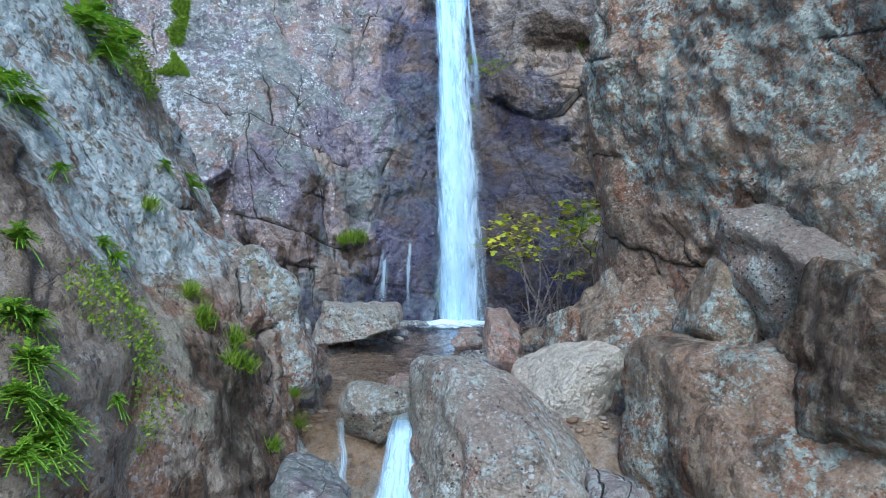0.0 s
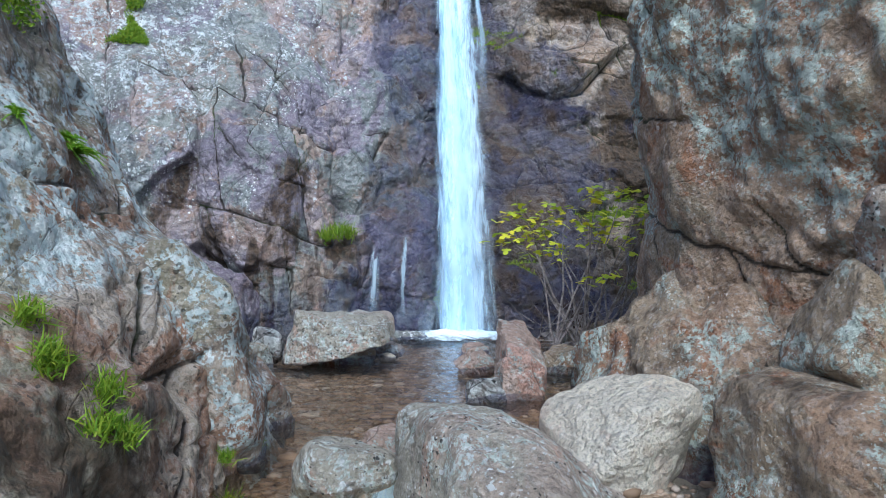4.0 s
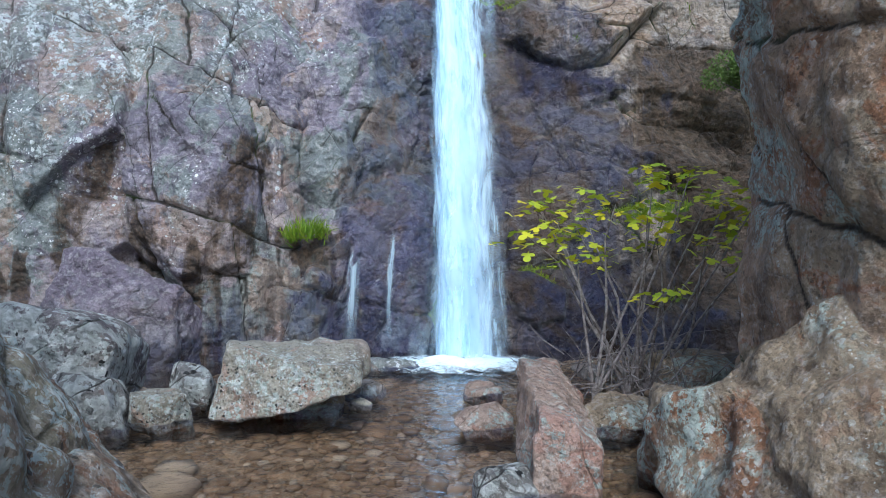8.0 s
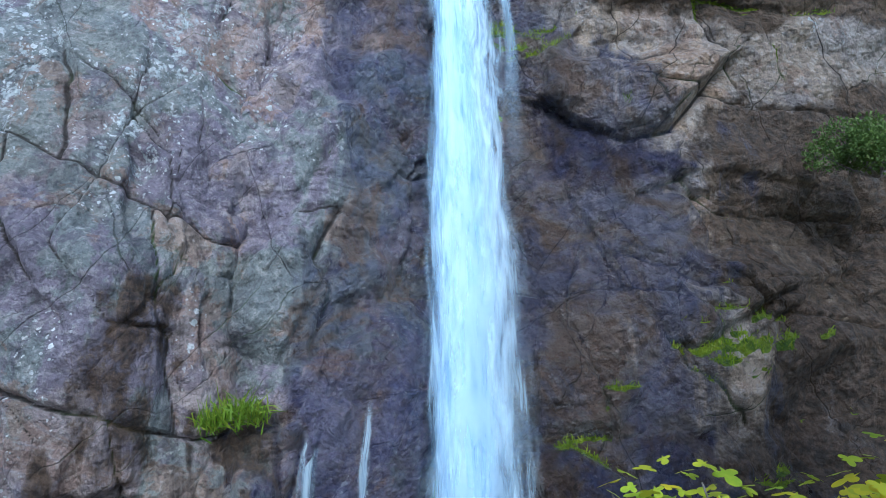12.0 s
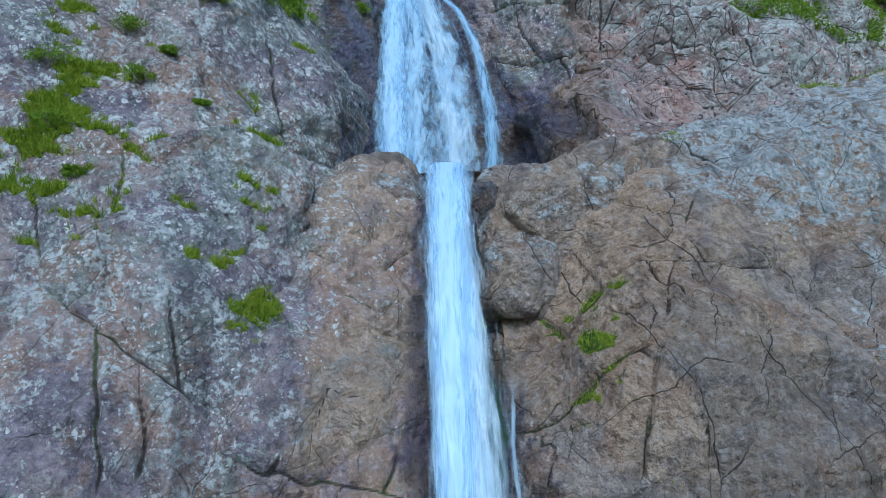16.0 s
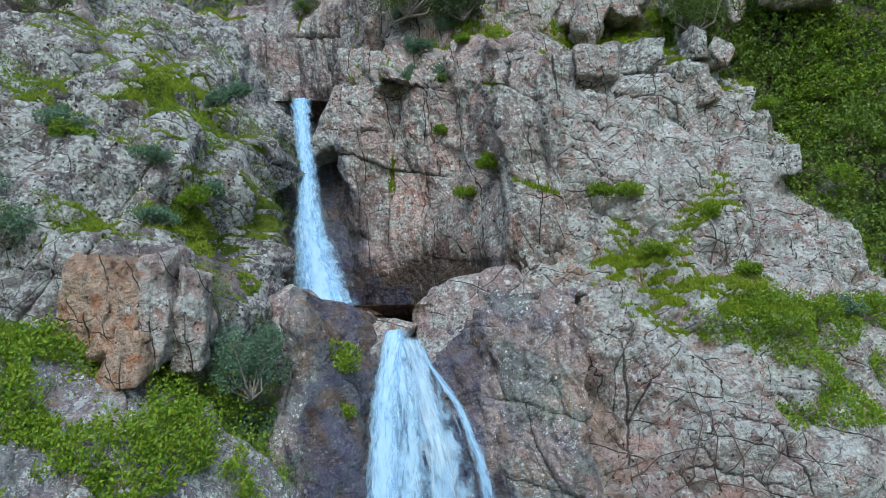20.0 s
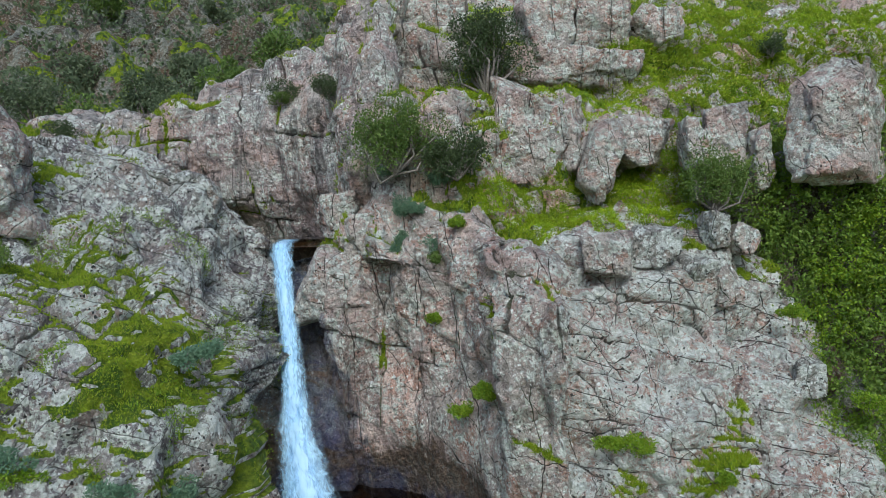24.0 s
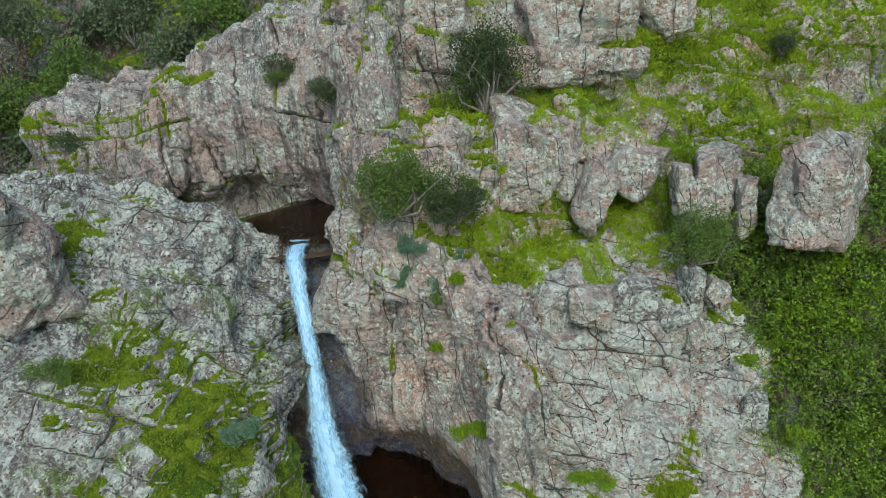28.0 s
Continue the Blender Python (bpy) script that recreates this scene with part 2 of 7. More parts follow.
    size2 = g.math("MULTIPLY_ADD", sep2.outputs[1], 0.58, -0.2)
    fl2 = g.math("MULTIPLY", g.math("LESS_THAN", vo2.outputs["Distance"], size2), g.step(area, 0.56 - 0.3 * lichen, 0.68 - 0.3 * lichen))
    fl = g.math("MULTIPLY", g.math("MULTIPLY", g.math("MAXIMUM", fl, fl2), fleck), g.step(g.noise(v, 2.2, 5, 0.65), 0.44, 0.54))
    col = g.mix(fl, col, (min(0.85, pale[0] * 1.35), min(0.85, pale[1] * 1.33), min(0.85, pale[2] * 1.30)))
    vo3 = g.put("TexVoronoi", {"Vector": g.put("Mapping", {"Vector": wob, "Location": (2, 5, 9)}).outputs[0], "Scale": 11.0 * fs})
    size3 = g.math("MULTIPLY_ADD", g.put("SeparateColor", {0: vo3.outputs["Color"]}).outputs[2], 0.62, -0.24)
    col = g.mix(g.math("MULTIPLY", g.math("MULTIPLY", g.math("LESS_THAN", vo3.outputs["Distance"], size3), g.step(n5, 0.42, 0.52)), speck), col, (0.035, 0.035, 0.035))
    # run-off stains
    st = g.step(g.noise(g.stretch(v, (1.9, 1.9, 0.14)), 1.2, 8, 0.68), 0.50, 0.60)
    col = g.mix(g.math("MULTIPLY", st, streak), col, g.mix(0.66, col, (0.05, 0.045, 0.05)))
    # fine joints: sets of broken, nearly parallel lines
    bend = g.math("ADD", g.math("MULTIPLY", g.noise(v, 0.45, 3, 0.5), 1.3), g.math("MULTIPLY", g.noise(v, 2.6, 6, 0.6), 0.14))
    jn = None
    for k, (way, gap, wide) in enumerate(jsets):
        x = g.put("VectorMath", {0: v, 1: way}, operation="DOT_PRODUCT").outputs["Value"]
        x = g.math("MULTIPLY_ADD", x, gap, g.math("MULTIPLY", bend, 0.6 + 0.25 * k))
        f = g.math("ABSOLUTE", g.math("SUBTRACT", g.math("FRACT", x), 0.5))
        on = g.step(g.noise(g.put("Mapping", {"Vector": v, "Location": (7.0 * k, 3.0, 5.0 * k)}).outputs[0], 0.8, 5, 0.6), 0.44, 0.54)
        ln = g.math("MULTIPLY", g.step(f, wide * gap * thick, wide * gap * 0.3 * thick), on)
        jn = ln if jn is None else g.math("MAXIMUM", jn, ln)
    jn = g.math("MULTIPLY", jn, joint)
    # near-black brown in the joints, moss green in places
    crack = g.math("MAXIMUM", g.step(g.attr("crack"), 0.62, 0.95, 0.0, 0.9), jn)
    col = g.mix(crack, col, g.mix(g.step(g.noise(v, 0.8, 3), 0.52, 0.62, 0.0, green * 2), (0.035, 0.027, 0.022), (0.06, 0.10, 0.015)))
    rag = g.math("ADD", g.math("MULTIPLY", g.math("SUBTRACT", n2, 0.5), 1.1), g.math("MULTIPLY", g.math("SUBTRACT", n3, 0.5), 0.5))
    run = g.noise(g.stretch(v, (2.6, 2.6, 0.16)), 1.6, 8, 0.68)
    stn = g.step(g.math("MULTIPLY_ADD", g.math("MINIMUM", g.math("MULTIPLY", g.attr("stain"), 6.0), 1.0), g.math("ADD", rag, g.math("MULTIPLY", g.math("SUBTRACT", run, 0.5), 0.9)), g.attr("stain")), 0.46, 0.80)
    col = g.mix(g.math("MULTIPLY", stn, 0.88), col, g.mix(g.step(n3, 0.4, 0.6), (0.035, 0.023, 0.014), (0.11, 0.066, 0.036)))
    wet = g.step(g.math("MULTIPLY_ADD", g.math("MINIMUM", g.math("MULTIPLY", g.attr("wet"), 4.0), 1.0), g.math("ADD", g.math("MULTIPLY", rag, 0.35), g.math("MULTIPLY", g.math("SUBTRACT", run, 0.5), 1.9)), g.attr("wet")), 0.32, 0.72)
    # damp darkens the rock; the blue puts mirrored sky into its colour
    col = g.mix(g.math("MULTIPLY", wet, 0.88), col, g.mix(0.74, col, g.mix(g.step(n5, 0.42, 0.60), (0.038, 0.048, 0.125), (0.055, 0.034, 0.026))))
    mossy = g.math("ADD", g.attr("moss"), g.math("MULTIPLY", g.math("SUBTRACT", n3, 0.5), 0.8))
    col = g.mix(g.step(mossy, 0.44, 0.56), col, g.mix(g.step(n2, 0.40, 0.62), (0.055, 0.105, 0.008), (0.26, 0.32, 0.015)))
    t.links.new(col, b.inputs["Base Color"])
    r = g.math("SUBTRACT", g.math("MULTIPLY_ADD", n3, 0.2, rough - 0.1), g.math("MULTIPLY", wet, g.step(n2, 0.3, 0.6, 0.42, 0.64)))
    t.links.new(r, b.inputs["Roughness"])
    t.links.new(g.math("MULTIPLY_ADD", wet, 0.35, 0.35), b.inputs["Specular IOR Level"])
    h = g.math("ADD", g.math("MULTIPLY", n3, 0.8), g.math("MULTIPLY", n4, 0.3))
    h = g.math("ADD", h, g.math("MULTIPLY", g.noise(v, 3.2 * fs, 12, 0.75, dist=0.5), 0.9))
    for k, (size, high) in enumerate(((4.5, 0.75), (11.0, 0.4))):
        chip = g.put("TexVoronoi", {"Vector": g.put("Mapping", {"Vector": wob, "Location": (k, 3, 2 * k), "Rotation": (0.3, 0.5, 0.4 + k)}).outputs[0], "Scale": size * fs ** 0.5}, distance="MANHATTAN")
        h = g.math("SUBTRACT", h, g.math("MULTIPLY", chip.outputs["Distance"], high))
    h = g.math("ADD", h, g.math("MULTIPLY", g.math("MAXIMUM", big, fl), 0.08))
    h = g.math("SUBTRACT", h, g.math("MULTIPLY", jn, 0.7))
    bump = g.put("Bump", {"Height": h, "Strength": 1.0, "Distance": 0.15 if fs == 1 else 0.09})
    t.links.new(bump.outputs[0], b.inputs["Normal"])
    return m


def leafy(name, a, c, warm=(0.2, 0.2, 0.02), warmth=0.15, rough=0.55, single=False):
    """Leaves: colour from leaf to leaf, some light through them."""
    m, t, b = nodes_of(name)
    g = Net(t)
    isl = g.put("ObjectInfo").outputs["Random"] if single else g.put("NewGeometry").outputs["Random Per Island"]
    v = g.put("TexCoord").outputs["Object"]
    col = g.mix(isl, a, c)
    col = g.mix(g.step(g.noise(v, 1.5, 3), 0.4, 0.65, 0.0, 0.7), col, g.mix(0.5, col, c))
    col = g.mix(g.math("MULTIPLY", g.step(g.math("FRACT", g.math("MULTIPLY", isl, 7.31)), 1 - warmth * 1.5, 1.0), 0.9), col, warm)
    t.links.new(col, b.inputs["Base Color"])
    b.inputs["Roughness"].default_value = rough
    b.inputs["Specular IOR Level"].default_value = 0.3
    tr = g.put("BsdfTranslucent", {"Color": col})
    mx = g.put("MixShader", {0: 0.3, 1: b.outputs[0], 2: tr.outputs[0]})
    t.links.new(mx.outputs[0], t.nodes["Material Output"].inputs[0])
    return m


def bark(name, a, c, scale=18.0):
    m, t, b = nodes_of(name)
    g = Net(t)
    v = g.put("TexCoord").outputs["Object"]
    n = g.noise(v, scale, 6, 0.65)
    t.links.new(g.mix(g.step(n, 0.35, 0.65), a, c), b.inputs["Base Color"])
    b.inputs["Roughness"].default_value = 0.85
    t.links.new(g.put("Bump", {"Height": n, "Strength": 0.6, "Distance": 0.01}).outputs[0], b.inputs["Normal"])
    return m


def falling(name, dense=0.5, tint=(0.72, 0.88, 1.0), froth=1.0):
    """White water: bright threads that thin out to the sides, drawn out along the fall."""
    m, t, b = nodes_of(name)
    g = Net(t)
    u, w = g.attr("across"), g.attr("along")
    k = g.put("CombineXYZ", {0: g.math("MULTIPLY", u, 4.2), 1: g.math("MULTIPLY", w, froth), 2: g.attr("layer")}).outputs[0]
    k2 = g.put("CombineXYZ", {0: g.math("MULTIPLY", u, 22.0), 1: g.math("MULTIPLY", w, 2.2 * froth), 2: g.attr("layer")}).outputs[0]
    th = g.math("ADD", g.math("MULTIPLY", g.noise(k, 1.0, 5, 0.6, dist=0.7), 0.78), g.math("MULTIPLY", g.noise(k2, 1.0, 4, 0.6), 0.22))
    side = g.math("SUBTRACT", 1.0, g.math("POWER", g.math("ABSOLUTE", u), 1.3))
    a = g.math("ADD", th, g.math("MULTIPLY", side, 0.5))
    a = g.step(a, 0.82 - 0.40 * dense, 1.26 - 0.40 * dense)
    a = g.math("MULTIPLY", a, g.attr("body"))
    col = g.mix(g.step(g.math("MULTIPLY_ADD", side, 0.14, th), 0.40, 0.66), (tint[0] * 0.60, tint[1] * 0.76, tint[2] * 0.96), tint)
    t.links.new(col, b.inputs["Base Color"])
    b.inputs["Roughness"].default_value = 0.4
    tr = g.put("BsdfTranslucent", {"Color": col})
    mx = g.put("MixShader", {0: 0.35, 1: b.outputs[0], 2: tr.outputs[0]})
    cl = g.put("BsdfTransparent")
    out = g.put("MixShader", {0: a, 1: cl.outputs[0], 2: mx.outputs[0]})
    t.links.new(out.outputs[0], t.nodes["Material Output"].inputs[0])
    return m


def pooled(name, tint=(0.62, 0.50, 0.36), ripple=0.07, scale=7.0):
    """Clear, brownish still water: the bed shows through, the sky mirrors in it."""
    m, t, b = nodes_of(name)
    g = Net(t)
    v = g.put("TexCoord").outputs["Object"]
    h = g.math("ADD", g.noise(v, scale, 3, 0.5), g.math("MULTIPLY", g.noise(v, scale * 3.2, 2, 0.5), 0.35))
    nb = g.put("Bump", {"Height": h, "Strength": 0.5, "Distance": ripple}).outputs[0]
    gl = g.put("BsdfGlossy", {"Color": (0.95, 0.97, 1, 1), "Roughness": 0.16, "Normal": nb})
    cl = g.put("BsdfTransparent", {"Color": (*tint, 1)})
    fr = g.put("Fresnel", {"IOR": 1.33, "Normal": nb})
    mx = g.put("MixShader", {0: fr.outputs[0], 1: cl.outputs[0], 2: gl.outputs[0]})
    t.links.new(mx.outputs[0], t.nodes["Material Output"].inputs[0])
    return m


def foam_mat(name):
    m, t, b = nodes_of(name)
    g = Net(t)
    v = g.put("TexCoord").outputs["Object"]
    a = g.math("MULTIPLY", g.step(g.math("ADD", g.math("MULTIPLY", g.noise(v, 5.0, 8, 0.75, dist=1.5), 0.95), g.attr("body")), 0.66, 0.98), 1.0)
    b.inputs["Base Color"].default_value = (0.82, 0.93, 1.0, 1)
    b.inputs["Roughness"].default_value = 0.6
    mx = g.put("MixShader", {0: a, 1: g.put("BsdfTransparent").outputs[0], 2: b.outputs[0]})
    t.links.new(mx.outputs[0], t.nodes["Material Output"].inputs[0])
    return m


GREY = rock("granite_grey", (0.36, 0.31, 0.31), (0.245, 0.205, 0.22), (0.11, 0.098, 0.105), third=(0.36, 0.355, 0.31), lichen=0.95, rusty=0.4, rust=(0.36, 0.21, 0.16), pale=(0.74, 0.74, 0.72), jsets=BEDDED, fleck=1.0, speck=1.0, thick=1.3, joint=0.75, cover=0.012)
PALE = rock("granite_pale", (0.47, 0.385, 0.31), (0.36, 0.275, 0.21), (0.16, 0.118, 0.09), third=(0.340, 0.332, 0.230), lichen=0.66, rusty=0.8, rust=(0.306, 0.157, 0.093), pale=(0.70, 0.80, 0.83), joint=0.3, speck=0.7, film=0.5, fs=1.8, cover=0.0)
BROWN = rock("granite_brown", (0.55, 0.385, 0.27), (0.43, 0.28, 0.185), (0.20, 0.13, 0.085), third=(0.40, 0.34, 0.24), rust=(0.38, 0.165, 0.08), lichen=0.62, pale=(0.64, 0.69, 0.63), rusty=0.8, film=0.5, fs=2.3, streak=0.5, cover=0.0, joint=0.25, fleck=0.7, speck=0.5)
WALL = rock("granite_wall", (0.433, 0.348, 0.336), (0.315, 0.268, 0.323), (0.178, 0.149, 0.196), third=(0.315, 0.357, 0.323), lichen=0.74, pale=(0.74, 0.77, 0.79), streak=0.55, rusty=0.6, rust=(0.40, 0.25, 0.18), joint=0.5, fleck=1.0, film=0.7, thick=1.0, green=0.5, cover=-0.05, fs=1.5)
TAN = rock("granite_tan", (0.535, 0.408, 0.302), (0.416, 0.323, 0.251), (0.230, 0.187, 0.174), third=(0.357, 0.336, 0.357), rust=(0.357, 0.212, 0.136), lichen=0.45, pale=(0.64, 0.67, 0.69), streak=0.6, rusty=0.5, joint=0.8, thick=1.2, green=0.35, cover=-0.01, film=0.4)
PINK = rock("granite_pink", (0.644, 0.506, 0.471), (0.506, 0.368, 0.351), (0.21, 0.16, 0.17), third=(0.48, 0.475, 0.44), rust=(0.50, 0.27, 0.21), lichen=0.82, pale=(0.75, 0.75, 0.72), rusty=0.65, streak=0.35, joint=0.9, jsets=BEDDED, fleck=0.9, speck=0.9, green=0.15, thick=1.4, cover=0)
BLOCK = rock("granite_block", (0.701, 0.540, 0.500), (0.552, 0.397, 0.368), (0.22, 0.165, 0.165), third=(0.44, 0.44, 0.41), rust=(0.52, 0.27, 0.21), lichen=0.75, pale=(0.73, 0.73, 0.70), rusty=0.7, streak=0.55, joint=0.95, jsets=UPRIGHT, fleck=0.9, speck=0.8, thick=1.4, cover=-0.008)
STREAKED = rock("granite_streaked", (0.60, 0.47, 0.45), (0.45, 0.34, 0.335), (0.18, 0.14, 0.145), third=(0.40, 0.41, 0.39), rust=(0.46, 0.27, 0.21), lichen=0.62, pale=(0.73, 0.73, 0.70), rusty=0.5, streak=0.85, joint=0.7, jsets=UPRIGHT, fleck=0.9, speck=0.8, thick=1.3, cover=-0.008)
DRY = rock("granite_dry", (0.60, 0.49, 0.40), (0.46, 0.365, 0.30), (0.21, 0.165, 0.14), third=(0.48, 0.48, 0.39), lichen=0.72, pale=(0.72, 0.78, 0.72), rusty=0.7, rust=(0.54, 0.33, 0.25), joint=0.2, speck=0.9, fleck=0.9, fs=2.7, streak=0.2, cover=-0.015)
RED = rock("granite_red", (0.60, 0.38, 0.31), (0.48, 0.26, 0.20), (0.26, 0.16, 0.135), third=(0.46, 0.40, 0.33), lichen=0.6, rusty=0.45, rust=(0.52, 0.23, 0.16), streak=0.1, joint=0.4, fs=2.0, cover=-0.03)
WHITE = rock("granite_white", (0.92, 0.81, 0.66), (0.84, 0.71, 0.56), (0.62, 0.50, 0.38), third=(0.70, 0.65, 0.56), lichen=-0.2, rusty=0.4, rust=(0.64, 0.46, 0.36), streak=0.1, joint=0.0, speck=0.3, fleck=0.2, fs=2.2, cover=-0.04)
APRON = rock("granite_purple", (0.36, 0.29, 0.33), (0.26, 0.21, 0.26), (0.15, 0.12, 0.15), third=(0.30, 0.29, 0.31), rust=(0.36, 0.24, 0.18), lichen=-0.6, rusty=0.4, streak=0.3, joint=0.2, fleck=0.0, speck=0.3, fs=1.5)
OCHRE = rock("granite_ochre", (0.728, 0.468, 0.325), (0.585, 0.351, 0.240), (0.24, 0.155, 0.11), third=(0.50, 0.41, 0.33), rust=(0.55, 0.24, 0.12), lichen=-0.2, rusty=0.8, joint=0.95, jsets=UPRIGHT, thick=1.5)
EARTH = rock("earth", (0.13, 0.10, 0.07), (0.09, 0.07, 0.05), (0.05, 0.04, 0.03), lichen=0.0, streak=0.0, green=0.6, joint=0.0)
BED = rock("gravel_bed", (0.68, 0.51, 0.37), (0.53, 0.385, 0.265), (0.26, 0.18, 0.12), rust=(0.38, 0.21, 0.10), lichen=0.3, streak=0.0, rusty=0.5, joint=0.0)
WATER = pooled("pool_water", (0.95, 0.87, 0.76))
DEEP = pooled("dark_water", (0.42, 0.31, 0.20))
FALL = falling("white_water", 0.80, (0.66, 0.85, 1.0))
FROTH = falling("frothing_water", 0.72, (0.56, 0.79, 1.0), 2.4)
VEIL = falling("thin_frothing_water", 0.44, (0.50, 0.75, 1.0), 2.6)
THIN = falling("thin_white_water", 0.48)
SEEP = falling("seeping_water", 0.16)
FOAM = foam_mat("foam")
FIG = leafy("fig_leaf", (0.30, 0.42, 0.025), (0.62, 0.62, 0.035), (0.75, 0.62, 0.02), 0.3, single=True)
SHRUB = leafy("shrub_leaf", (0.075, 0.13, 0.03), (0.17, 0.24, 0.055), (0.12, 0.13, 0.04), 0.15)
DUSKY = leafy("dark_leaf", (0.045, 0.07, 0.03), (0.09, 0.12, 0.05), (0.08, 0.09, 0.04), 0.1)
BLUISH = leafy("blue_green_leaf", (0.10, 0.18, 0.115), (0.20, 0.30, 0.20), (0.16, 0.2, 0.12), 0.1)
LAWN = leafy("turf_blade", (0.16, 0.28, 0.010), (0.40, 0.52, 0.018), (0.48, 0.48, 0.04), 0.2)
GRASS = leafy("grass_blade", (0.12, 0.20, 0.010), (0.33, 0.42, 0.018), (0.40, 0.38, 0.06), 0.2)
BRIGHT = leafy("bright_leaf", (0.085, 0.18, 0.010), (0.27, 0.38, 0.03), (0.32, 0.36, 0.03), 0.2)
# hillside leaves, greyed and paled to put distance haze into their colour
HAZE = leafy("hazy_hill_leaf", (0.095, 0.125, 0.07), (0.155, 0.185, 0.105), (0.17, 0.18, 0.11), 0.1)
FERN = leafy("fern_leaf", (0.15, 0.31, 0.02), (0.34, 0.52, 0.05), (0.42, 0.52, 0.05), 0.2)
IVY = leafy("ivy_leaf", (0.09, 0.16, 0.025), (0.24, 0.33, 0.06), (0.20, 0.24, 0.05), 0.15)
TWIG = bark("twig_bark", (0.11, 0.085, 0.075), (0.30, 0.26, 0.25))

# ---- large structure: rock walls ----
CRAGS = {}


def polyline_gap(x, z, pts, sided=False):
    """Distance from each place (x, z) to a line through the points; and, if asked, on which side of it the place lies."""
    best, side = np.full(len(x), 99.0), np.zeros(len(x))
    for (x0, z0), (x1, z1) in zip(pts[:-1], pts[1:]):
        dx, dz = x1 - x0, z1 - z0
        t = np.clip(((x - x0) * dx + (z - z0) * dz) / max(dx * dx + dz * dz, 1e-6), 0, 1)
        d = np.hypot(x - x0 - t * dx, z - z0 - t * dz)
        if sided:
            side = np.where(d < best, np.sign(dx * (z - z0) - dz * (x - x0)), side)
        best = np.minimum(best, d)
    return (best, side) if sided else best


def within(x, z, pts):
    """1 inside a closed outline, 0 outside."""
    odd = np.zeros(len(x), bool)
    for (x0, z0), (x1, z1) in zip(pts, pts[1:] + pts[:1]):
        odd ^= ((z0 > z) != (z1 > z)) & (x < (x1 - x0) * (z - z0) / (z1 - z0 if z1 != z0 else 1e-9) + x0)
    return odd.astype(float)


def crag(name, label, o, heading, s0, s1, prof, plan, step, material, blocks=(1.3, 0.9, 1.6), amp=0.16, crackd=0.085, edge=(0.6, 0.8, 0.6, 0.8), moss=0.0, wet=None, crust=None, stain=None, warm=None, bare=None, seed=1, lean=0.0, soft=0.35, big=0.25, tilt=20.0, skew=12.0, square=0.5, fine_amp=0.03, marks=(), bulges=(), panels=(), mats=(), calm=None, slant=3.4, seam=0.75, kind="structure", jw=0.035):
    """A rock wall: a profile (depth, height) carried along s, bent by plan rows (s, more depth, more height at the top), its two ends
    curving back, then broken into jointed blocks. marks: (width, depth, step, points) of single long joints, the face on one side
    of them standing proud by the step; bulges: (s, z, half width, half height, amount) of swellings and hollows; panels: (amount,
    tilt along s, tilt along z, soft rim, corners) of single large faces; mats: (s, z, half width, half height)
    of moss and grass; calm(q): 1 where the rock is worn smooth."""
    pr = np.array(prof, float)
    seg = np.r_[0, np.cumsum(np.hypot(*np.diff(pr, axis=0).T))]
    fine = np.linspace(0, seg[-1], max(40, int(seg[-1] / 0.05)))
    d, z = np.interp(fine, seg, pr[:, 0]), np.interp(fine, seg, pr[:, 1])
    w = max(1, int(soft / 0.05))
    d, z = blur_line(d, w), blur_line(z, w)
    nv = int(seg[-1] / step) + 2
    vv = np.linspace(0, seg[-1], nv)
    d, z = np.interp(vv, fine, d), np.interp(vv, fine, z)
    nu = int((s1 - s0) / step) + 2
    s = np.linspace(s0, s1, nu)
    pl = np.array(plan, float)
    sf = np.linspace(s0, s1, max(40, int((s1 - s0) / 0.05)))
    off = np.interp(s, sf, blur_line(np.interp(sf, pl[:, 0], pl[:, 1]), 8))
    up = np.interp(s, sf, blur_line(np.interp(sf, pl[:, 0], pl[:, 2]), 8))
    tl = np.clip(1 - (s - s0) / max(edge[0], 1e-3), 0, 1)
    tr = np.clip(1 - (s1 - s) / max(edge[2], 1e-3), 0, 1)
    back = edge[1] * (1 - np.sqrt(np.clip(1 - tl * tl, 0, 1))) + edge[3] * (1 - np.sqrt(np.clip(1 - tr * tr, 0, 1)))
    zr = (z - z.min()) / max(z.max() - z.min(), 1e-6)
    Z = z[:, None] + zr[:, None] * up[None, :]
    D = d[:, None] + (off + back)[None, :]
    S = s[None, :] + lean * (Z - z.min())
    a = radians(heading)
    p = np.stack([o[0] + S * math.cos(a) - D * math.sin(a), o[1] + S * math.sin(a) + D * math.cos(a), Z], -1)
    n = grid_normals(p)
    q = p.reshape(-1, 3)
    sx, sz = S.ravel(), Z.ravel()
    c, sn = math.cos(radians(tilt)), math.sin(radians(tilt))
    turn = np.array(((c, 0, sn), (0, 1, 0), (-sn, 0, c)))
    wq = q + 0.09 * np.stack([vnoise(q * 0.8, seed + i) for i in range(3)], 1) + 0.03 * np.stack([vnoise(q * 4, seed + 3 + i) for i in range(3)], 1)
    wq = wq @ turn.T
    face, gap = facets(wq / (np.array(blocks) * 1.2) + seed * 7.7, seed, slant)
    V = np.repeat(vv, nu)
    wo = 0.22 * vnoise(q * 0.6, seed + 70) + 0.05 * vnoise(q * 4, seed + 71)
    tx, tz = math.tan(radians(tilt)), math.tan(radians(skew))
    bl, jg, tn = jointed(sx + tx * V + wo, V + tz * sx + 0.8 * wo, blocks[0], blocks[2], seed)
    face = (1.25 - square) * face + 0.5 * square * bl
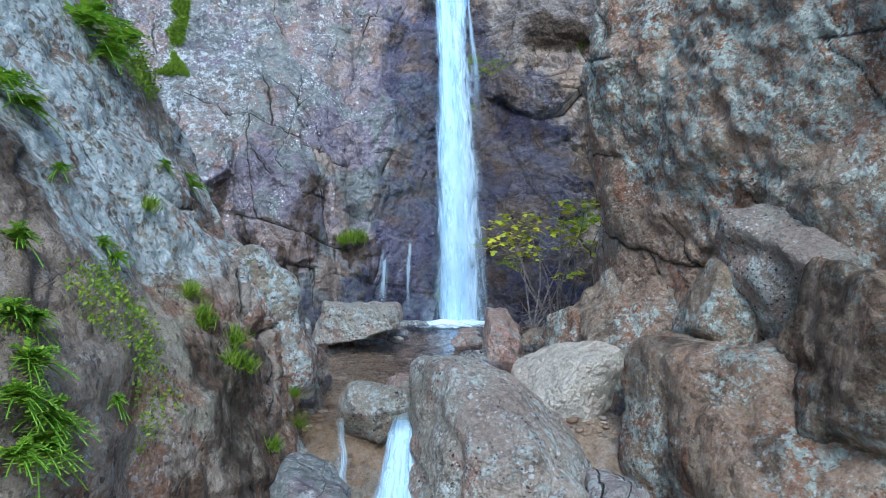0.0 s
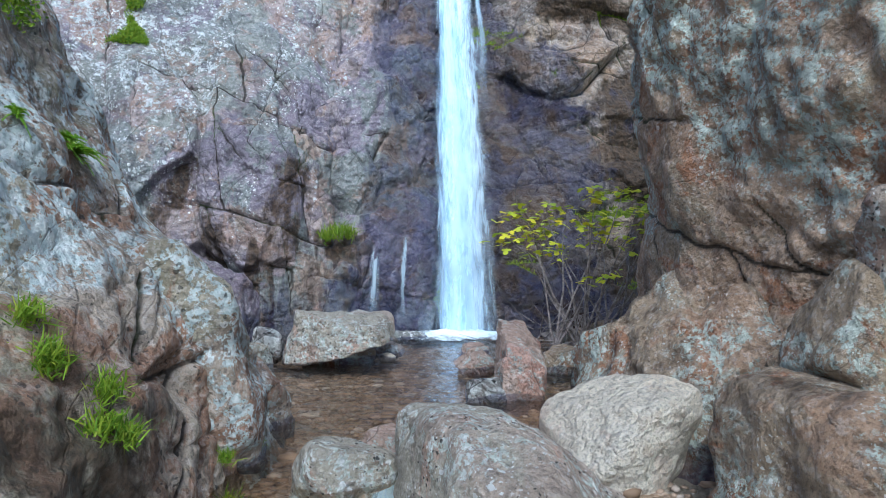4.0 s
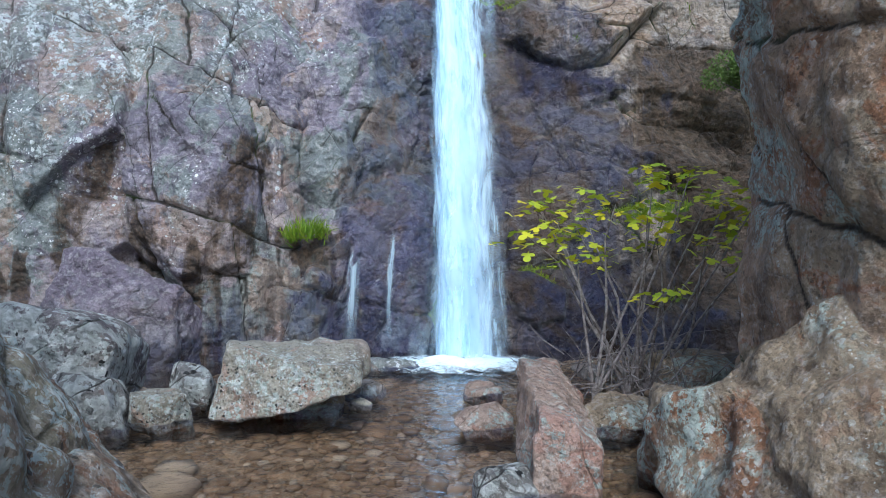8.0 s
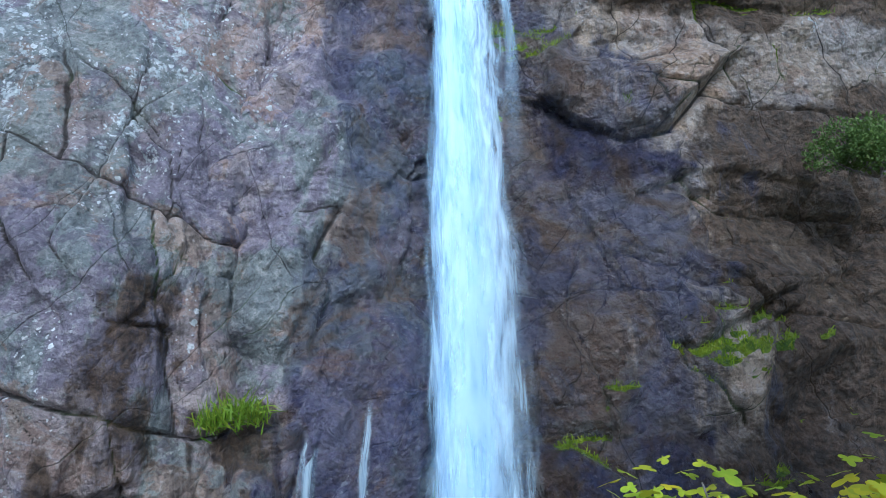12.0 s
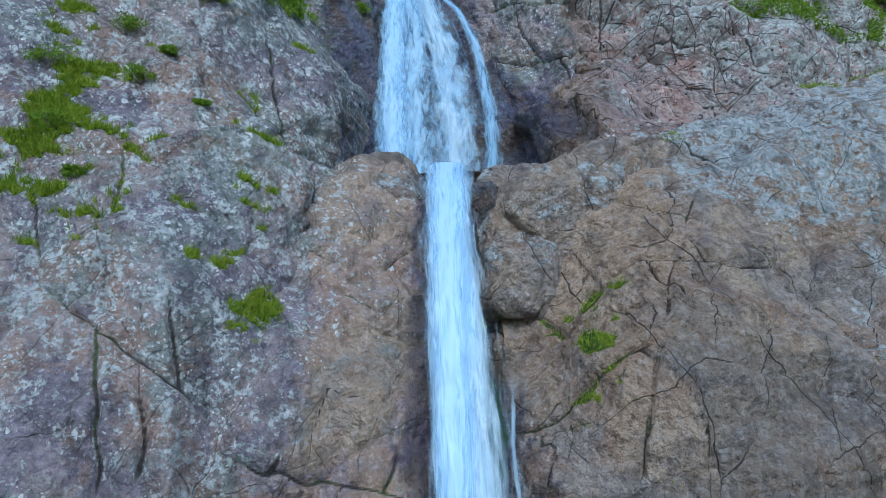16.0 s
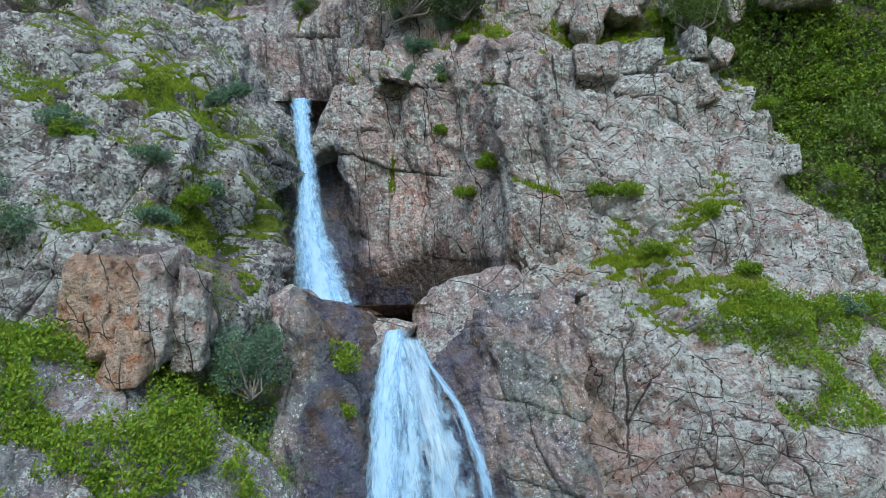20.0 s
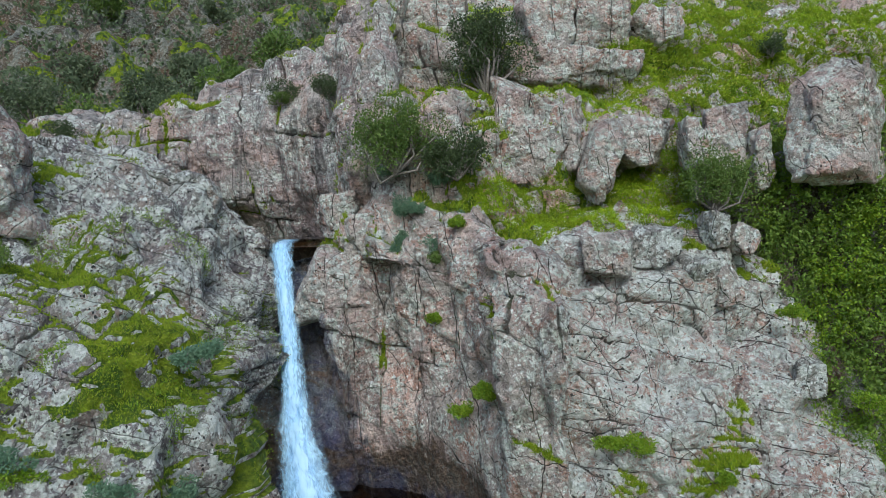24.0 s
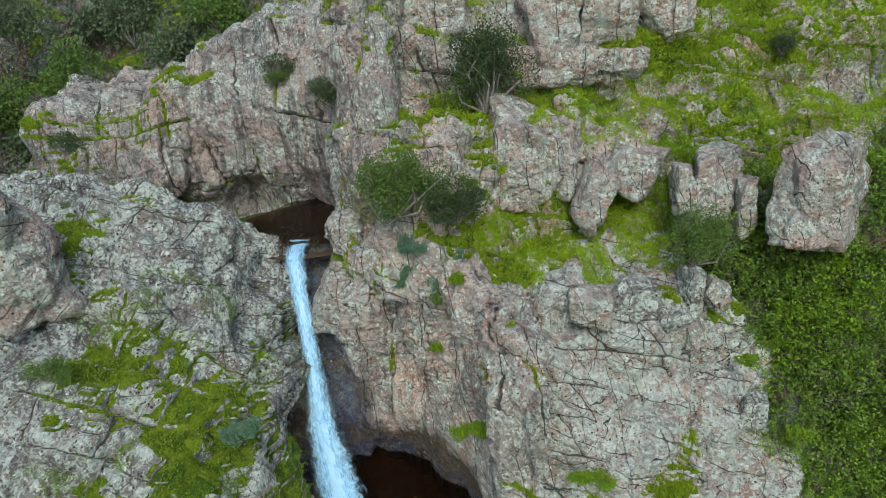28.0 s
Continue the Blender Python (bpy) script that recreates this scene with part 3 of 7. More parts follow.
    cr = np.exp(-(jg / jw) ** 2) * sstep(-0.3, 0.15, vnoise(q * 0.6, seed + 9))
    fa, _ = facets(wq / (np.array(blocks) * 0.4) + seed * 3.1, seed + 40, slant)
    bl2, jg2, tn2 = jointed(sx + 1.3 * tx * V + wo, V + 0.6 * tz * sx + wo, blocks[0] * 0.42, blocks[2] * 0.38, seed + 2, 0.035)
    face2 = 0.9 * fa + 0.35 * bl2
    rough2 = sstep(-0.35, 0.35, vnoise(q * 0.5, seed + 13))
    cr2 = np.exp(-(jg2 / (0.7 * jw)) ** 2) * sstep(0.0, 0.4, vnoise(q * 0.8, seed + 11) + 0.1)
    disp = big * fbm(q / 2.6, 3, seed) * 2 + amp * face - crackd * cr + 0.32 * amp * face2 * rough2 - 0.5 * crackd * cr2
    fc, _ = facets(wq / (np.array(blocks) * 0.16 + 0.05) + seed * 1.7, seed + 80, 3.4)
    crease = np.exp(-(np.abs(vnoise(q * 1.1, seed + 90) + 0.3 * vnoise(q * 4, seed + 91)) / 0.05) ** 2) * sstep(0.0, 0.4, vnoise(q * 0.55, seed + 92))
    disp = disp + 0.018 * fbm(q * 2.2, 4, seed + 5) + 0.012 * fbm(q * 9, 3, seed + 7) + fine_amp * fc * (0.4 + 0.6 * rough2) - 0.02 * crease
    wob = 0.10 * vnoise(q * 1.3, seed + 60) + 0.03 * vnoise(q * 6, seed + 61)
    if calm:
        still = calm(q)
        disp, cr, cr2 = disp * (1 - 0.72 * still), cr * (1 - still), cr2 * (1 - still)
    for x0, z0, rx, rz, h in bulges:
        disp = disp + h * sstep(1.0, 0.35, np.hypot((sx - x0 + wob) / rx, (sz - z0 + wob) / rz))
    for h, gs, gz, rim, pts in panels:
        px, pz = sx + wob * 0.4, sz + wob * 0.4
        c = np.mean(np.array(pts), 0)
        inside = within(px, pz, pts)
        lift = sstep(0, rim, polyline_gap(px, pz, pts + pts[:1])) * inside
        disp = disp + lift * (h + gs * (sx - c[0]) + gz * (sz - c[1]))
        cr = np.maximum(cr, 0.8 * np.exp(-(polyline_gap(px, pz, pts + pts[:1]) / 0.03) ** 2) * sstep(-0.2, 0.2, vnoise(q * 0.9, seed + 95)))
    for wd, dp, st, pts in marks:
        gp, side = polyline_gap(sx + wob * 0.7, sz + wob * 0.7, pts, True)
        gaping = sstep(-0.3, 0.2, vnoise(q * 1.4, seed + 97))
        k = np.exp(-(gp / (0.72 * wd)) ** 2) * (0.35 + 0.65 * gaping)
        disp = disp - 0.6 * dp * k + 0.55 * st * side * sstep(0, 0.07, gp) * np.exp(-gp / 0.45)
        cr = np.maximum(cr, 0.95 * np.exp(-(gp / (0.8 * wd)) ** 2) * (0.55 + 0.45 * gaping))
    p = p + n * disp.reshape(nv, nu, 1)
    n2 = grid_normals(p)
    q2, m2 = p.reshape(-1, 3), n2.reshape(-1, 3)
    mo = np.zeros(len(q2))
    if moss > 0:
        mat = sum((0.55 * np.exp(-(((sx - x0) / rx) ** 2 + ((sz - z0) / rz) ** 2)) for x0, z0, rx, rz in mats), np.zeros(len(q2)))
        mo = sstep(0.42, 0.6, mat + m2[:, 2] * 0.6 + 1.15 * fbm(q2 * 0.5, 4, seed + 30) + 0.08 * cr + moss - 0.52)
        mo = np.maximum(mo, seam * sstep(0.35, 0.75, np.maximum(cr, 0.8 * cr2) * sstep(0.0, 0.25, fbm(q2 * 0.6, 3, seed + 33) + moss - 0.35)))
        if bare:
            mo = mo * (1 - bare(q2))
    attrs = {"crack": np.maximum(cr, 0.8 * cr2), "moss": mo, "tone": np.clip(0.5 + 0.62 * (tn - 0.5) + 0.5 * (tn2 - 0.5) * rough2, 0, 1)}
    for key, fn, usual in (("wet", wet, 0.0), ("crust", crust, 0.5), ("stain", stain, 0.0), ("warm", warm, 0.0)):
        attrs[key] = np.clip(fn(q2), 0, 1) if fn else np.full(len(q2), usual)
    ob = part(name, mesh_of(name, q2, grid_faces(nu, nv), attrs), material)
    tagged(ob, label, "rock wall", kind=kind)
    CRAGS[name] = (q2, m2, mo)
    return ob


def fall_line(z):
    """Where the lowest fall hangs: x and y at height z."""
    zz = (-1, 0, 2, 4.2, 7, 9, 10.8, 12.0, 12.7, 13)
    return np.interp(z, zz, (0.28, 0.27, 0.24, 0.2, 0.1, 0.02, -0.04, -0.08, -0.1, -0.1)), np.interp(z, zz, (14.2, 14.3, 14.8, 15.6, 16.75, 17.4, 18.3, 19.2, 20.4, 21.2))


def spray(q):
    x, y = fall_line(q[:, 2])
    side = np.where(q[:, 0] < x, 0.55 + 1.0 * sstep(8.6, 7.6, q[:, 2]) + 0.5 * sstep(5, 1, q[:, 2]), 0.65 + 0.5 * sstep(10.0, 8.5, q[:, 2]) + 2.0 * sstep(7.6, 5.5, q[:, 2]))
    near = 1.1 * sstep(1.35, 0.55, np.abs(q[:, 0] - x) / side + 0.5 * fbm(q * np.array((1.5, 1.5, 0.5)), 3, 77)) * (0.75 + 0.25 * sstep(6, 3, q[:, 2]))
    foot = sstep(1.0, 0.25, (q[:, 2] + 0.8 * fbm(q * 0.8, 2, 78)) / (1.4 + 1.0 * sstep(-3.4, -2.2, q[:, 0]) * sstep(0.5, -0.5, q[:, 0]))) * 0.85
    return np.maximum(near, foot)


def warm_fall(q):
    """Rust-tan rock washed clean above the wet part."""
    x, y = fall_line(q[:, 2])
    d = q[:, 0] - x
    left = sstep(-2.3, -1.4, d) * sstep(0.2, -0.1, d) * sstep(7.6, 9.0, q[:, 2])
    right = sstep(0.6, 1.1, d) * sstep(3.4, 2.2, d) * sstep(8.6, 9.6, q[:, 2]) + 0.8 * sstep(10.6, 11.6, q[:, 2]) * sstep(0.4, 0.8, d) * sstep(5.2, 3.2, d)
    return np.clip(np.maximum(left, right), 0, 1) * 0.6


def spray_up(q):
    n = 0.5 * fbm(q * 0.8, 3, 81)
    side = np.where(q[:, 0] < -0.6, sstep(2.9, 1.9, -0.6 - q[:, 0] + n), sstep(1.4, 0.6, q[:, 0] + 0.6 + n + 0.5 * sstep(15.0, 16.5, q[:, 2]) - 0.7 - 1.3 * sstep(16.5, 14.0, q[:, 2])))
    return side * sstep(22.0, 22.6, q[:, 1])


def spray_top(q):
    x = np.interp(q[:, 2], (19.5, 26.5), (-3.2, -5.0))
    return np.maximum(sstep(1.5, 0.8, np.abs(q[:, 0] - x) + 0.4 * fbm(q * 0.8, 3, 83)), 0.8 * sstep(20.6, 19.7, q[:, 2] + 0.6 * fbm(q * 0.9, 2, 84)))


def streaks(q, seed, lo=0.1, hi=0.4, s=1.5):
    return sstep(lo, hi, fbm(q * np.array((s, s, 0.13 * s)), 4, seed))


def brown_left(q):
    """Dark brown streaks below the overhangs at the cliff foot."""
    wob = 0.3 * fbm(q * np.array((3.0, 3.0, 1.2)), 4, 7)
    a = sstep(0.60, 0.0, polyline_gap(q[:, 0], q[:, 2], [(-2.74, 3.2), (-2.78, 2.5), (-2.82, 1.9), (-3.1, 1.35), (-3.3, 0.95), (-3.75, 0.5)]) + wob)
    b = sstep(0.50, 0.0, polyline_gap(q[:, 0], q[:, 2], [(-4.36, 3.16), (-4.8, 2.75), (-5.0, 2.15), (-5.1, 1.6)]) + wob)
    return np.maximum(1.0 * np.maximum(a, b) * (0.7 + 0.3 * streaks(q, 12, -0.1, 0.3, 3.0)), 0.8 * streaks(q, 9, -0.14, 0.12, 2.2) * sstep(3.0, 1.9, q[:, 2]))


def brown_right(q):
    """The dark brown band under the overhang, and more dark brown low down."""
    a = 0.95 * sstep(0.8, 0.15, np.abs(q[:, 2] - 7.4 + 0.06 * (q[:, 0] - 3)) + 0.5 * fbm(q * np.array((0.9, 0.9, 1.6)), 3, 17)) * sstep(1.2, 2.6, q[:, 0])
    b = 0.8 * sstep(0.75, 0.1, polyline_gap(q[:, 0], q[:, 2], [(1.4, 5.3), (2.2, 4.75), (3.1, 4.85), (4.1, 4.95), (5.4, 5.0)]) + 0.5 * fbm(q * 1.3, 3, 22))
    a = np.maximum(a, b)
    return np.maximum(a, np.maximum(0.9 * sstep(6.5, 5.4, q[:, 2] + 0.9 * fbm(q * 1.0, 3, 19)) * sstep(2.9, 4.1, q[:, 0] + 0.8 * fbm(q * 0.8, 3, 20)), 0.8 * sstep(2.4, 1.2, q[:, 2] + 0.9 * fbm(q, 3, 18))))


# dark brown that grows towards the foot of the bowl, in upright streaks
def brown_bowl(q):
    return 0.85 * sstep(22.4, 20.2, q[:, 2] + 1.2 * fbm(q * np.array((1.2, 1.2, 0.3)), 3, 27))


def crust_left(q):
    band = sstep(0.45, 0.1, np.abs(q[:, 0] + 3.35 - 0.12 * (q[:, 2] - 3)))
    return -0.15 + 0.75 * sstep(-3.9, -4.6, q[:, 0]) * sstep(2.0, 3.0, q[:, 2]) + 0.55 * sstep(3.4, 5.2, q[:, 2]) + 0.5 * band + 0.6 * sstep(8.0, 11.0, q[:, 2]) - 0.6 * sstep(-2.0, -1.0, q[:, 0])


def crust_right(q):
    return 0.15 + 0.8 * sstep(11.2, 12.8, q[:, 2]) * sstep(2.2, 4.0, q[:, 0]) + 0.3 * sstep(3.5, 6.0, q[:, 0])


MATS = {"cliff_1": [(-5.46, 16.4, 0.6, 0.4), (-3.96, 15.2, 0.8, 0.3), (-5.16, 14.5, 0.4, 0.4), (-4.53, 13.75, 0.6, 0.4), (-4.67, 12.9, 0.3, 0.5)],
        "cliff_5": [(-6.93, 22.7, 1.3, 0.5), (-6.4, 23.9, 1.0, 0.4), (-5.1, 21.8, 0.9, 0.9), (-8.8, 26.5, 1.1, 0.4), (-6.6, 24.8, 0.7, 0.8), (-8.1, 24.0, 0.6, 0.7), (-5.4, 21.2, 1.2, 0.5), (-6.5, 21.0, 0.7, 1.0), (-9.6, 27.4, 1.2, 0.3)],
        "cliff_6": [(3.7, 21.8, 0.7, 0.4), (4.2, 21.3, 0.6, 0.5), (4.5, 20.4, 0.8, 0.6), (1.3, 23.6, 0.4, 0.5), (1.0, 22.7, 0.35, 0.7), (1.8, 26.4, 0.6, 0.25), (6.3, 26.3, 0.3, 0.3), (7.0, 18.9, 1.5, 0.6), (8.4, 19.4, 1.2, 0.6), (5.4, 21.1, 0.4, 0.3)],
        "cliff_10": [(1.7, 26.9, 0.9, 0.4), (3.0, 31.3, 1.5, 0.4), (7.3, 32.3, 2.0, 0.6), (10.6, 32.6, 3.0, 1.0), (-0.2, 27.6, 0.8, 0.5), (6.0, 28.0, 1.6, 0.6), (4.5, 28.3, 1.2, 0.5), (8.0, 30.4, 1.0, 0.4)]}
JOINTS, FACES = {"cliff_%d" % k: [] for k in range(1, 11)}, {"cliff_%d" % k: [] for k in range(1, 4)}
JOINTS["cliff_1"] += [(0.04, 0.09, 0.03, [(-4.88, 5.05), (-4.44, 4.31), (-3.79, 3.57), (-3.55, 3.27)]), (0.035, 0.08, 0.04, [(-2.79, 5.59), (-3.22, 5.11), (-3.35, 4.7), (-3.41, 4.02), (-3.51, 3.69), (-3.41, 3.57)]), (0.03, 0.08, -0.03, [(-3.22, 5.11), (-2.82, 4.66), (-2.69, 4.18), (-2.46, 3.83), (-2.52, 3.41), (-2.74, 3.04)]), (0.03, 0.07, 0.03, [(-3.41, 3.57), (-3.02, 2.9), (-2.87, 2.85), (-2.54, 2.91)]), (0.025, 0.05, 0.02, [(-4.26, 3.22), (-3.84, 2.88), (-3.63, 2.38), (-3.19, 1.69), (-3.1, 1.26)]), (0.035, 0.09, 0.03, [(-4.72, 4.93), (-4.37, 4.32), (-3.75, 3.54), (-3.57, 3.31)]), (0.03, 0.07, -0.03, [(-2.72, 4.71), (-2.67, 4.06), (-2.72, 3.03), (-3, 2.79)])]
JOINTS["cliff_1"] += [(0.025, 0.05, 0.02, [(-2.52, 5.02), (-2.1, 4.78), (-2.11, 4.27), (-2.39, 4.31)]), (0.04, 0.1, 0.05, [(-3.06, 1.56), (-2.65, 1.41), (-2.53, 0.7)]), (0.06, 0.14, 0.06, [(-6.29, 5.86), (-6.09, 4.61), (-5.77, 2.66)]), (0.03, 0.08, 0.03, [(-3.01, 9.89), (-2.96, 8.87), (-2.99, 7.99), (-3.02, 6.68), (-2.97, 6.14)]), (0.03, 0.08, -0.03, [(-2.63, 7.7), (-2.58, 6.79), (-2.68, 6.12), (-2.59, 5.24), (-2.53, 4.8)]), (0.03, 0.08, 0.03, [(-2.61, 9.93), (-2.35, 9.53), (-2.08, 8.86), (-1.81, 8.16), (-1.78, 7.02), (-1.7, 6.26), (-1.75, 5.42)])]
JOINTS["cliff_1"] += [(0.035, 0.09, -0.04, [(-4.57, 8.62), (-4.27, 8.68), (-3.98, 8), (-4.02, 7.53), (-3.8, 7.01), (-3.35, 6.37), (-3.2, 5.69), (-3.24, 4.98)]), (0.04, 0.1, 0.05, [(-3.83, 5.72), (-3.29, 5.31), (-2.93, 4.9)]), (0.02, 0.05, 0.02, [(-2.35, 6.24), (-2.13, 5.95), (-1.89, 6.16), (-1.77, 6.59)]), (0.04, 0.1, 0.04, [(-4.64, 12.59), (-4.55, 11.96), (-4.14, 10.92), (-3.89, 10.43)]), (0.05, 0.1, -0.04, [(-4.02, 13.3), (-3.74, 12.21), (-3.62, 11.22), (-3.72, 10.81)]), (0.035, 0.08, 0.04, [(-3.07, 11.91), (-2.66, 11.6), (-2.23, 11.35), (-2.12, 11.54)]), (0.03, 0.08, 0.03, [(-3.18, 10.92), (-3.05, 10.14), (-2.98, 8.95)]), (0.03, 0.07, 0.03, [(-2.84, 10.06), (-2.4, 9.51), (-2.12, 9.05)])]
JOINTS["cliff_1"] += [(0.05, 0.12, -0.05, [(-3.12, 14.68), (-3.46, 14.07), (-4.02, 13.74), (-3.89, 13.07)]), (0.04, 0.1, 0.05, [(-4.13, 15.17), (-3.39, 14.66), (-3.09, 14.45)]), (0.035, 0.09, -0.04, [(-2.23, 13.2), (-2.58, 12.83), (-3.06, 12.77), (-3.33, 12.42)])]
FACES["cliff_1"] += [(0.18, 0.1, -0.06, 0.10, [(-6.03, 4.62), (-5.87, 5.8), (-5.19, 5.35), (-4.39, 4.32), (-4.35, 3.39), (-4.96, 2.93), (-5.45, 2.26), (-5.71, 2.65)]), (0.16, -0.16, -0.05, 0.14, [(-4.37, 4.32), (-4.35, 5.52), (-3.54, 5.46), (-3.42, 4.21), (-3.52, 3.79), (-3.03, 2.93), (-3.01, 1.96), (-3.14, 1.4), (-3.49, 1.32), (-3.96, 1.7), (-4.27, 2.14), (-4.39, 2.94)]), (-0.3, 0, 0, 0.16, [(-4.9, 1.53), (-4.32, 1.96), (-4.05, 1.7), (-3.2, 1.19), (-3.08, 1.1), (-3.72, 0.77), (-4.57, 1.11)]), (-0.09, 0.25, 0, 0.06, [(-3.24, 4.81), (-2.89, 4.62), (-2.51, 3.68), (-2.74, 3.17), (-2.87, 3.38)])]
FACES["cliff_1"] += [(0.1, -0.15, 0, 0.1, [(-2.93, 3.22), (-2.52, 3.1), (-2.49, 1.98), (-2.64, 1.55), (-3.02, 1.49), (-3.06, 2.11)]), (0.12, 0.12, 0, 0.2, [(-3.01, 14.84), (-2.15, 14.74), (-1.86, 14.31), (-1.85, 13.08), (-2.22, 13.13), (-2.8, 13.79)]), (0.12, 0, 0.1, 0.1, [(-3.65, 12.6), (-2.88, 13), (-2, 12.38), (-2.12, 11.54), (-2.66, 11.6), (-3.07, 11.91)]), (-0.1, 0.2, 0, 0.1, [(-3.98, 8), (-3.55, 8.13), (-3.23, 7.13), (-3.35, 6.37), (-3.8, 7.01)])]
JOINTS["cliff_2"] += [(0.025, 0.07, 0.05, [(-1.3, 4.76), (-0.97, 5.25), (-0.63, 5.96)]), (0.04, 0.1, 0.06, [(-1.52, 4.11), (-1.14, 4.2), (-0.9, 3.96), (-0.59, 4.44)]), (0.03, 0.09, 0.05, [(-0.77, 5.47), (-0.31, 5.11), (-0.19, 4.9)]), (0.06, 0.16, -0.05, [(-1.13, 4.12), (-1.35, 3.57), (-1.15, 3.23), (-1.32, 2.61), (-1.15, 2.23)]), (0.03, 0.08, 0.05, [(-0.94, 3.16), (-0.68, 3.24), (-0.26, 2.83), (-0.12, 2.62)]), (0.035, 0.09, -0.09, [(-1.31, 2.04), (-0.58, 2.09), (-0.05, 2.21)]), (0.06, 0.16, 0.04, [(-1.36, 1.92), (-1.46, 1.26), (-1.7, 0.59)]), (0.05, 0.12, -0.03, [(-1.18, 1.98), (-1.33, 1.32), (-1.51, 0.67)])]
JOINTS["cliff_2"] += [(0.03, 0.08, 0.1, [(-1.48, 8.7), (-0.95, 8.46), (-0.49, 8.35), (-0.22, 8.14)]), (0.025, 0.06, 0.03, [(-1.55, 8.73), (-1.37, 9.79), (-1, 9.62), (-0.65, 9.36), (-0.36, 9.84)]), (0.03, 0.09, 0.05, [(-0.92, 6.31), (-0.56, 6), (-0.29, 5.81)]), (0.03, 0.09, 0.06, [(-0.82, 5.58), (-0.54, 5.38), (-0.31, 5.15)]), (0.03, 0.09, 0.06, [(-0.7, 5.24), (-0.31, 4.92)]), (0.02, 0.05, 0.03, [(-1.4, 5.65), (-1.38, 6.32), (-1.26, 7.04), (-1.23, 7.76)]), (0.02, 0.05, -0.03, [(-0.48, 8.13), (-0.59, 7.3), (-0.63, 6.55)]), (0.04, 0.12, 0.09, [(-1.5, 11.23), (-1.13, 11.12), (-0.88, 11.16), (-0.62, 11.37)]), (0.03, 0.08, 0.06, [(-1.36, 10.81), (-0.84, 10.64), (-0.39, 10.74)])]
FACES["cliff_2"] += [(0.1, 0, 0, 0.08, [(-1.48, 8.7), (-1.37, 9.79), (-0.65, 9.41), (-0.36, 9.84), (-0.29, 8.36), (-0.95, 8.46)]), (0.12, 0, -0.1, 0.1, [(-2.07, 1.81), (-1.36, 1.92), (-1.39, 1.26), (-1.73, 1.03), (-2, 1.36)])]
JOINTS["cliff_3"] += [(0.07, 0.22, 0.1, [(1.87, 3.83), (2.24, 3), (2.77, 2.49), (2.91, 2.38), (3.68, 2.78), (4.2, 3.09), (5.69, 3.47)]), (0.05, 0.14, 0.1, [(2.14, 3.55), (2.75, 3.47), (3.43, 3.24), (3.85, 3.1)]), (0.05, 0.14, 0.05, [(2.77, 2.45), (2.8, 2.2), (3.24, 2), (3.55, 1.71)]), (0.035, 0.1, 0.06, [(1.66, 3.45), (1.52, 2.7), (1.8, 2.13), (1.93, 1.64)]), (0.035, 0.09, 0.1, [(1.34, 5.73), (1.73, 5.43), (2.31, 5.27), (2.88, 5.27), (3.33, 5.72)]), (0.03, 0.08, 0.06, [(0.99, 3.3), (1.52, 2.77)]), (0.05, 0.14, 0.14, [(2.05, 4.05), (2.59, 4.41), (3.16, 4.58), (3.94, 4.77), (4.37, 4.7)])]
JOINTS["cliff_3"] += [(0.05, 0.12, 0.12, [(3.08, 4.58), (3.58, 4.26), (3.97, 4.18), (5.22, 4.16)]), (0.02, 0.05, 0.03, [(2.75, 3.89), (2.84, 3.48), (2.78, 2.56)]), (0.025, 0.06, -0.03, [(3.9, 3.83), (3.95, 3.26), (3.93, 2.64), (3.83, 1.77)]), (0.05, 0.12, 0.08, [(4.07, 2.79), (4.79, 3.1), (6.54, 3.15)]), (0.06, 0.14, 0.1, [(5.78, 3.9), (6.66, 3.49)]), (0.06, 0.16, 0.1, [(0.85, 1.44), (1.26, 1.52), (1.9, 1.58)]), (0.04, 0.1, 0.05, [(0.97, 1.2), (1.15, 0.69), (1.55, 0.43)]), (0.04, 0.1, 0.05, [(2.76, 10.68), (2.45, 9.89), (2.13, 9.25), (1.87, 8.27), (1.73, 7.67), (1.39, 6.79), (1.26, 6.09)])]
JOINTS["cliff_3"] += [(0.03, 0.08, -0.03, [(2.66, 10.16), (2.81, 9.12), (2.81, 8.33), (2.52, 7.45), (2.32, 6.85)]), (0.03, 0.08, 0.08, [(0.78, 7.88), (1.43, 7.83), (2.12, 7.97), (2.67, 8.03)]), (0.05, 0.14, -0.1, [(1.39, 6.66), (1.92, 6.41), (2.6, 6.28), (3.35, 6.46), (4.14, 6.53)]), (0.06, 0.2, 0.14, [(1.32, 5.64), (1.93, 5.35), (2.54, 5.14), (3.11, 5.29), (3.51, 5.76), (4.01, 6.26)]), (0.025, 0.06, 0.04, [(0.91, 8.59), (1.46, 8.49), (1.96, 8.42)]), (0.02, 0.05, 0.02, [(4.16, 10.83), (3.78, 9.77), (3.55, 8.54), (3.41, 7.45)]), (0.03, 0.08, 0.06, [(2.8, 10.68), (3.35, 10.29), (4.05, 9.79), (4.93, 9.67)])]
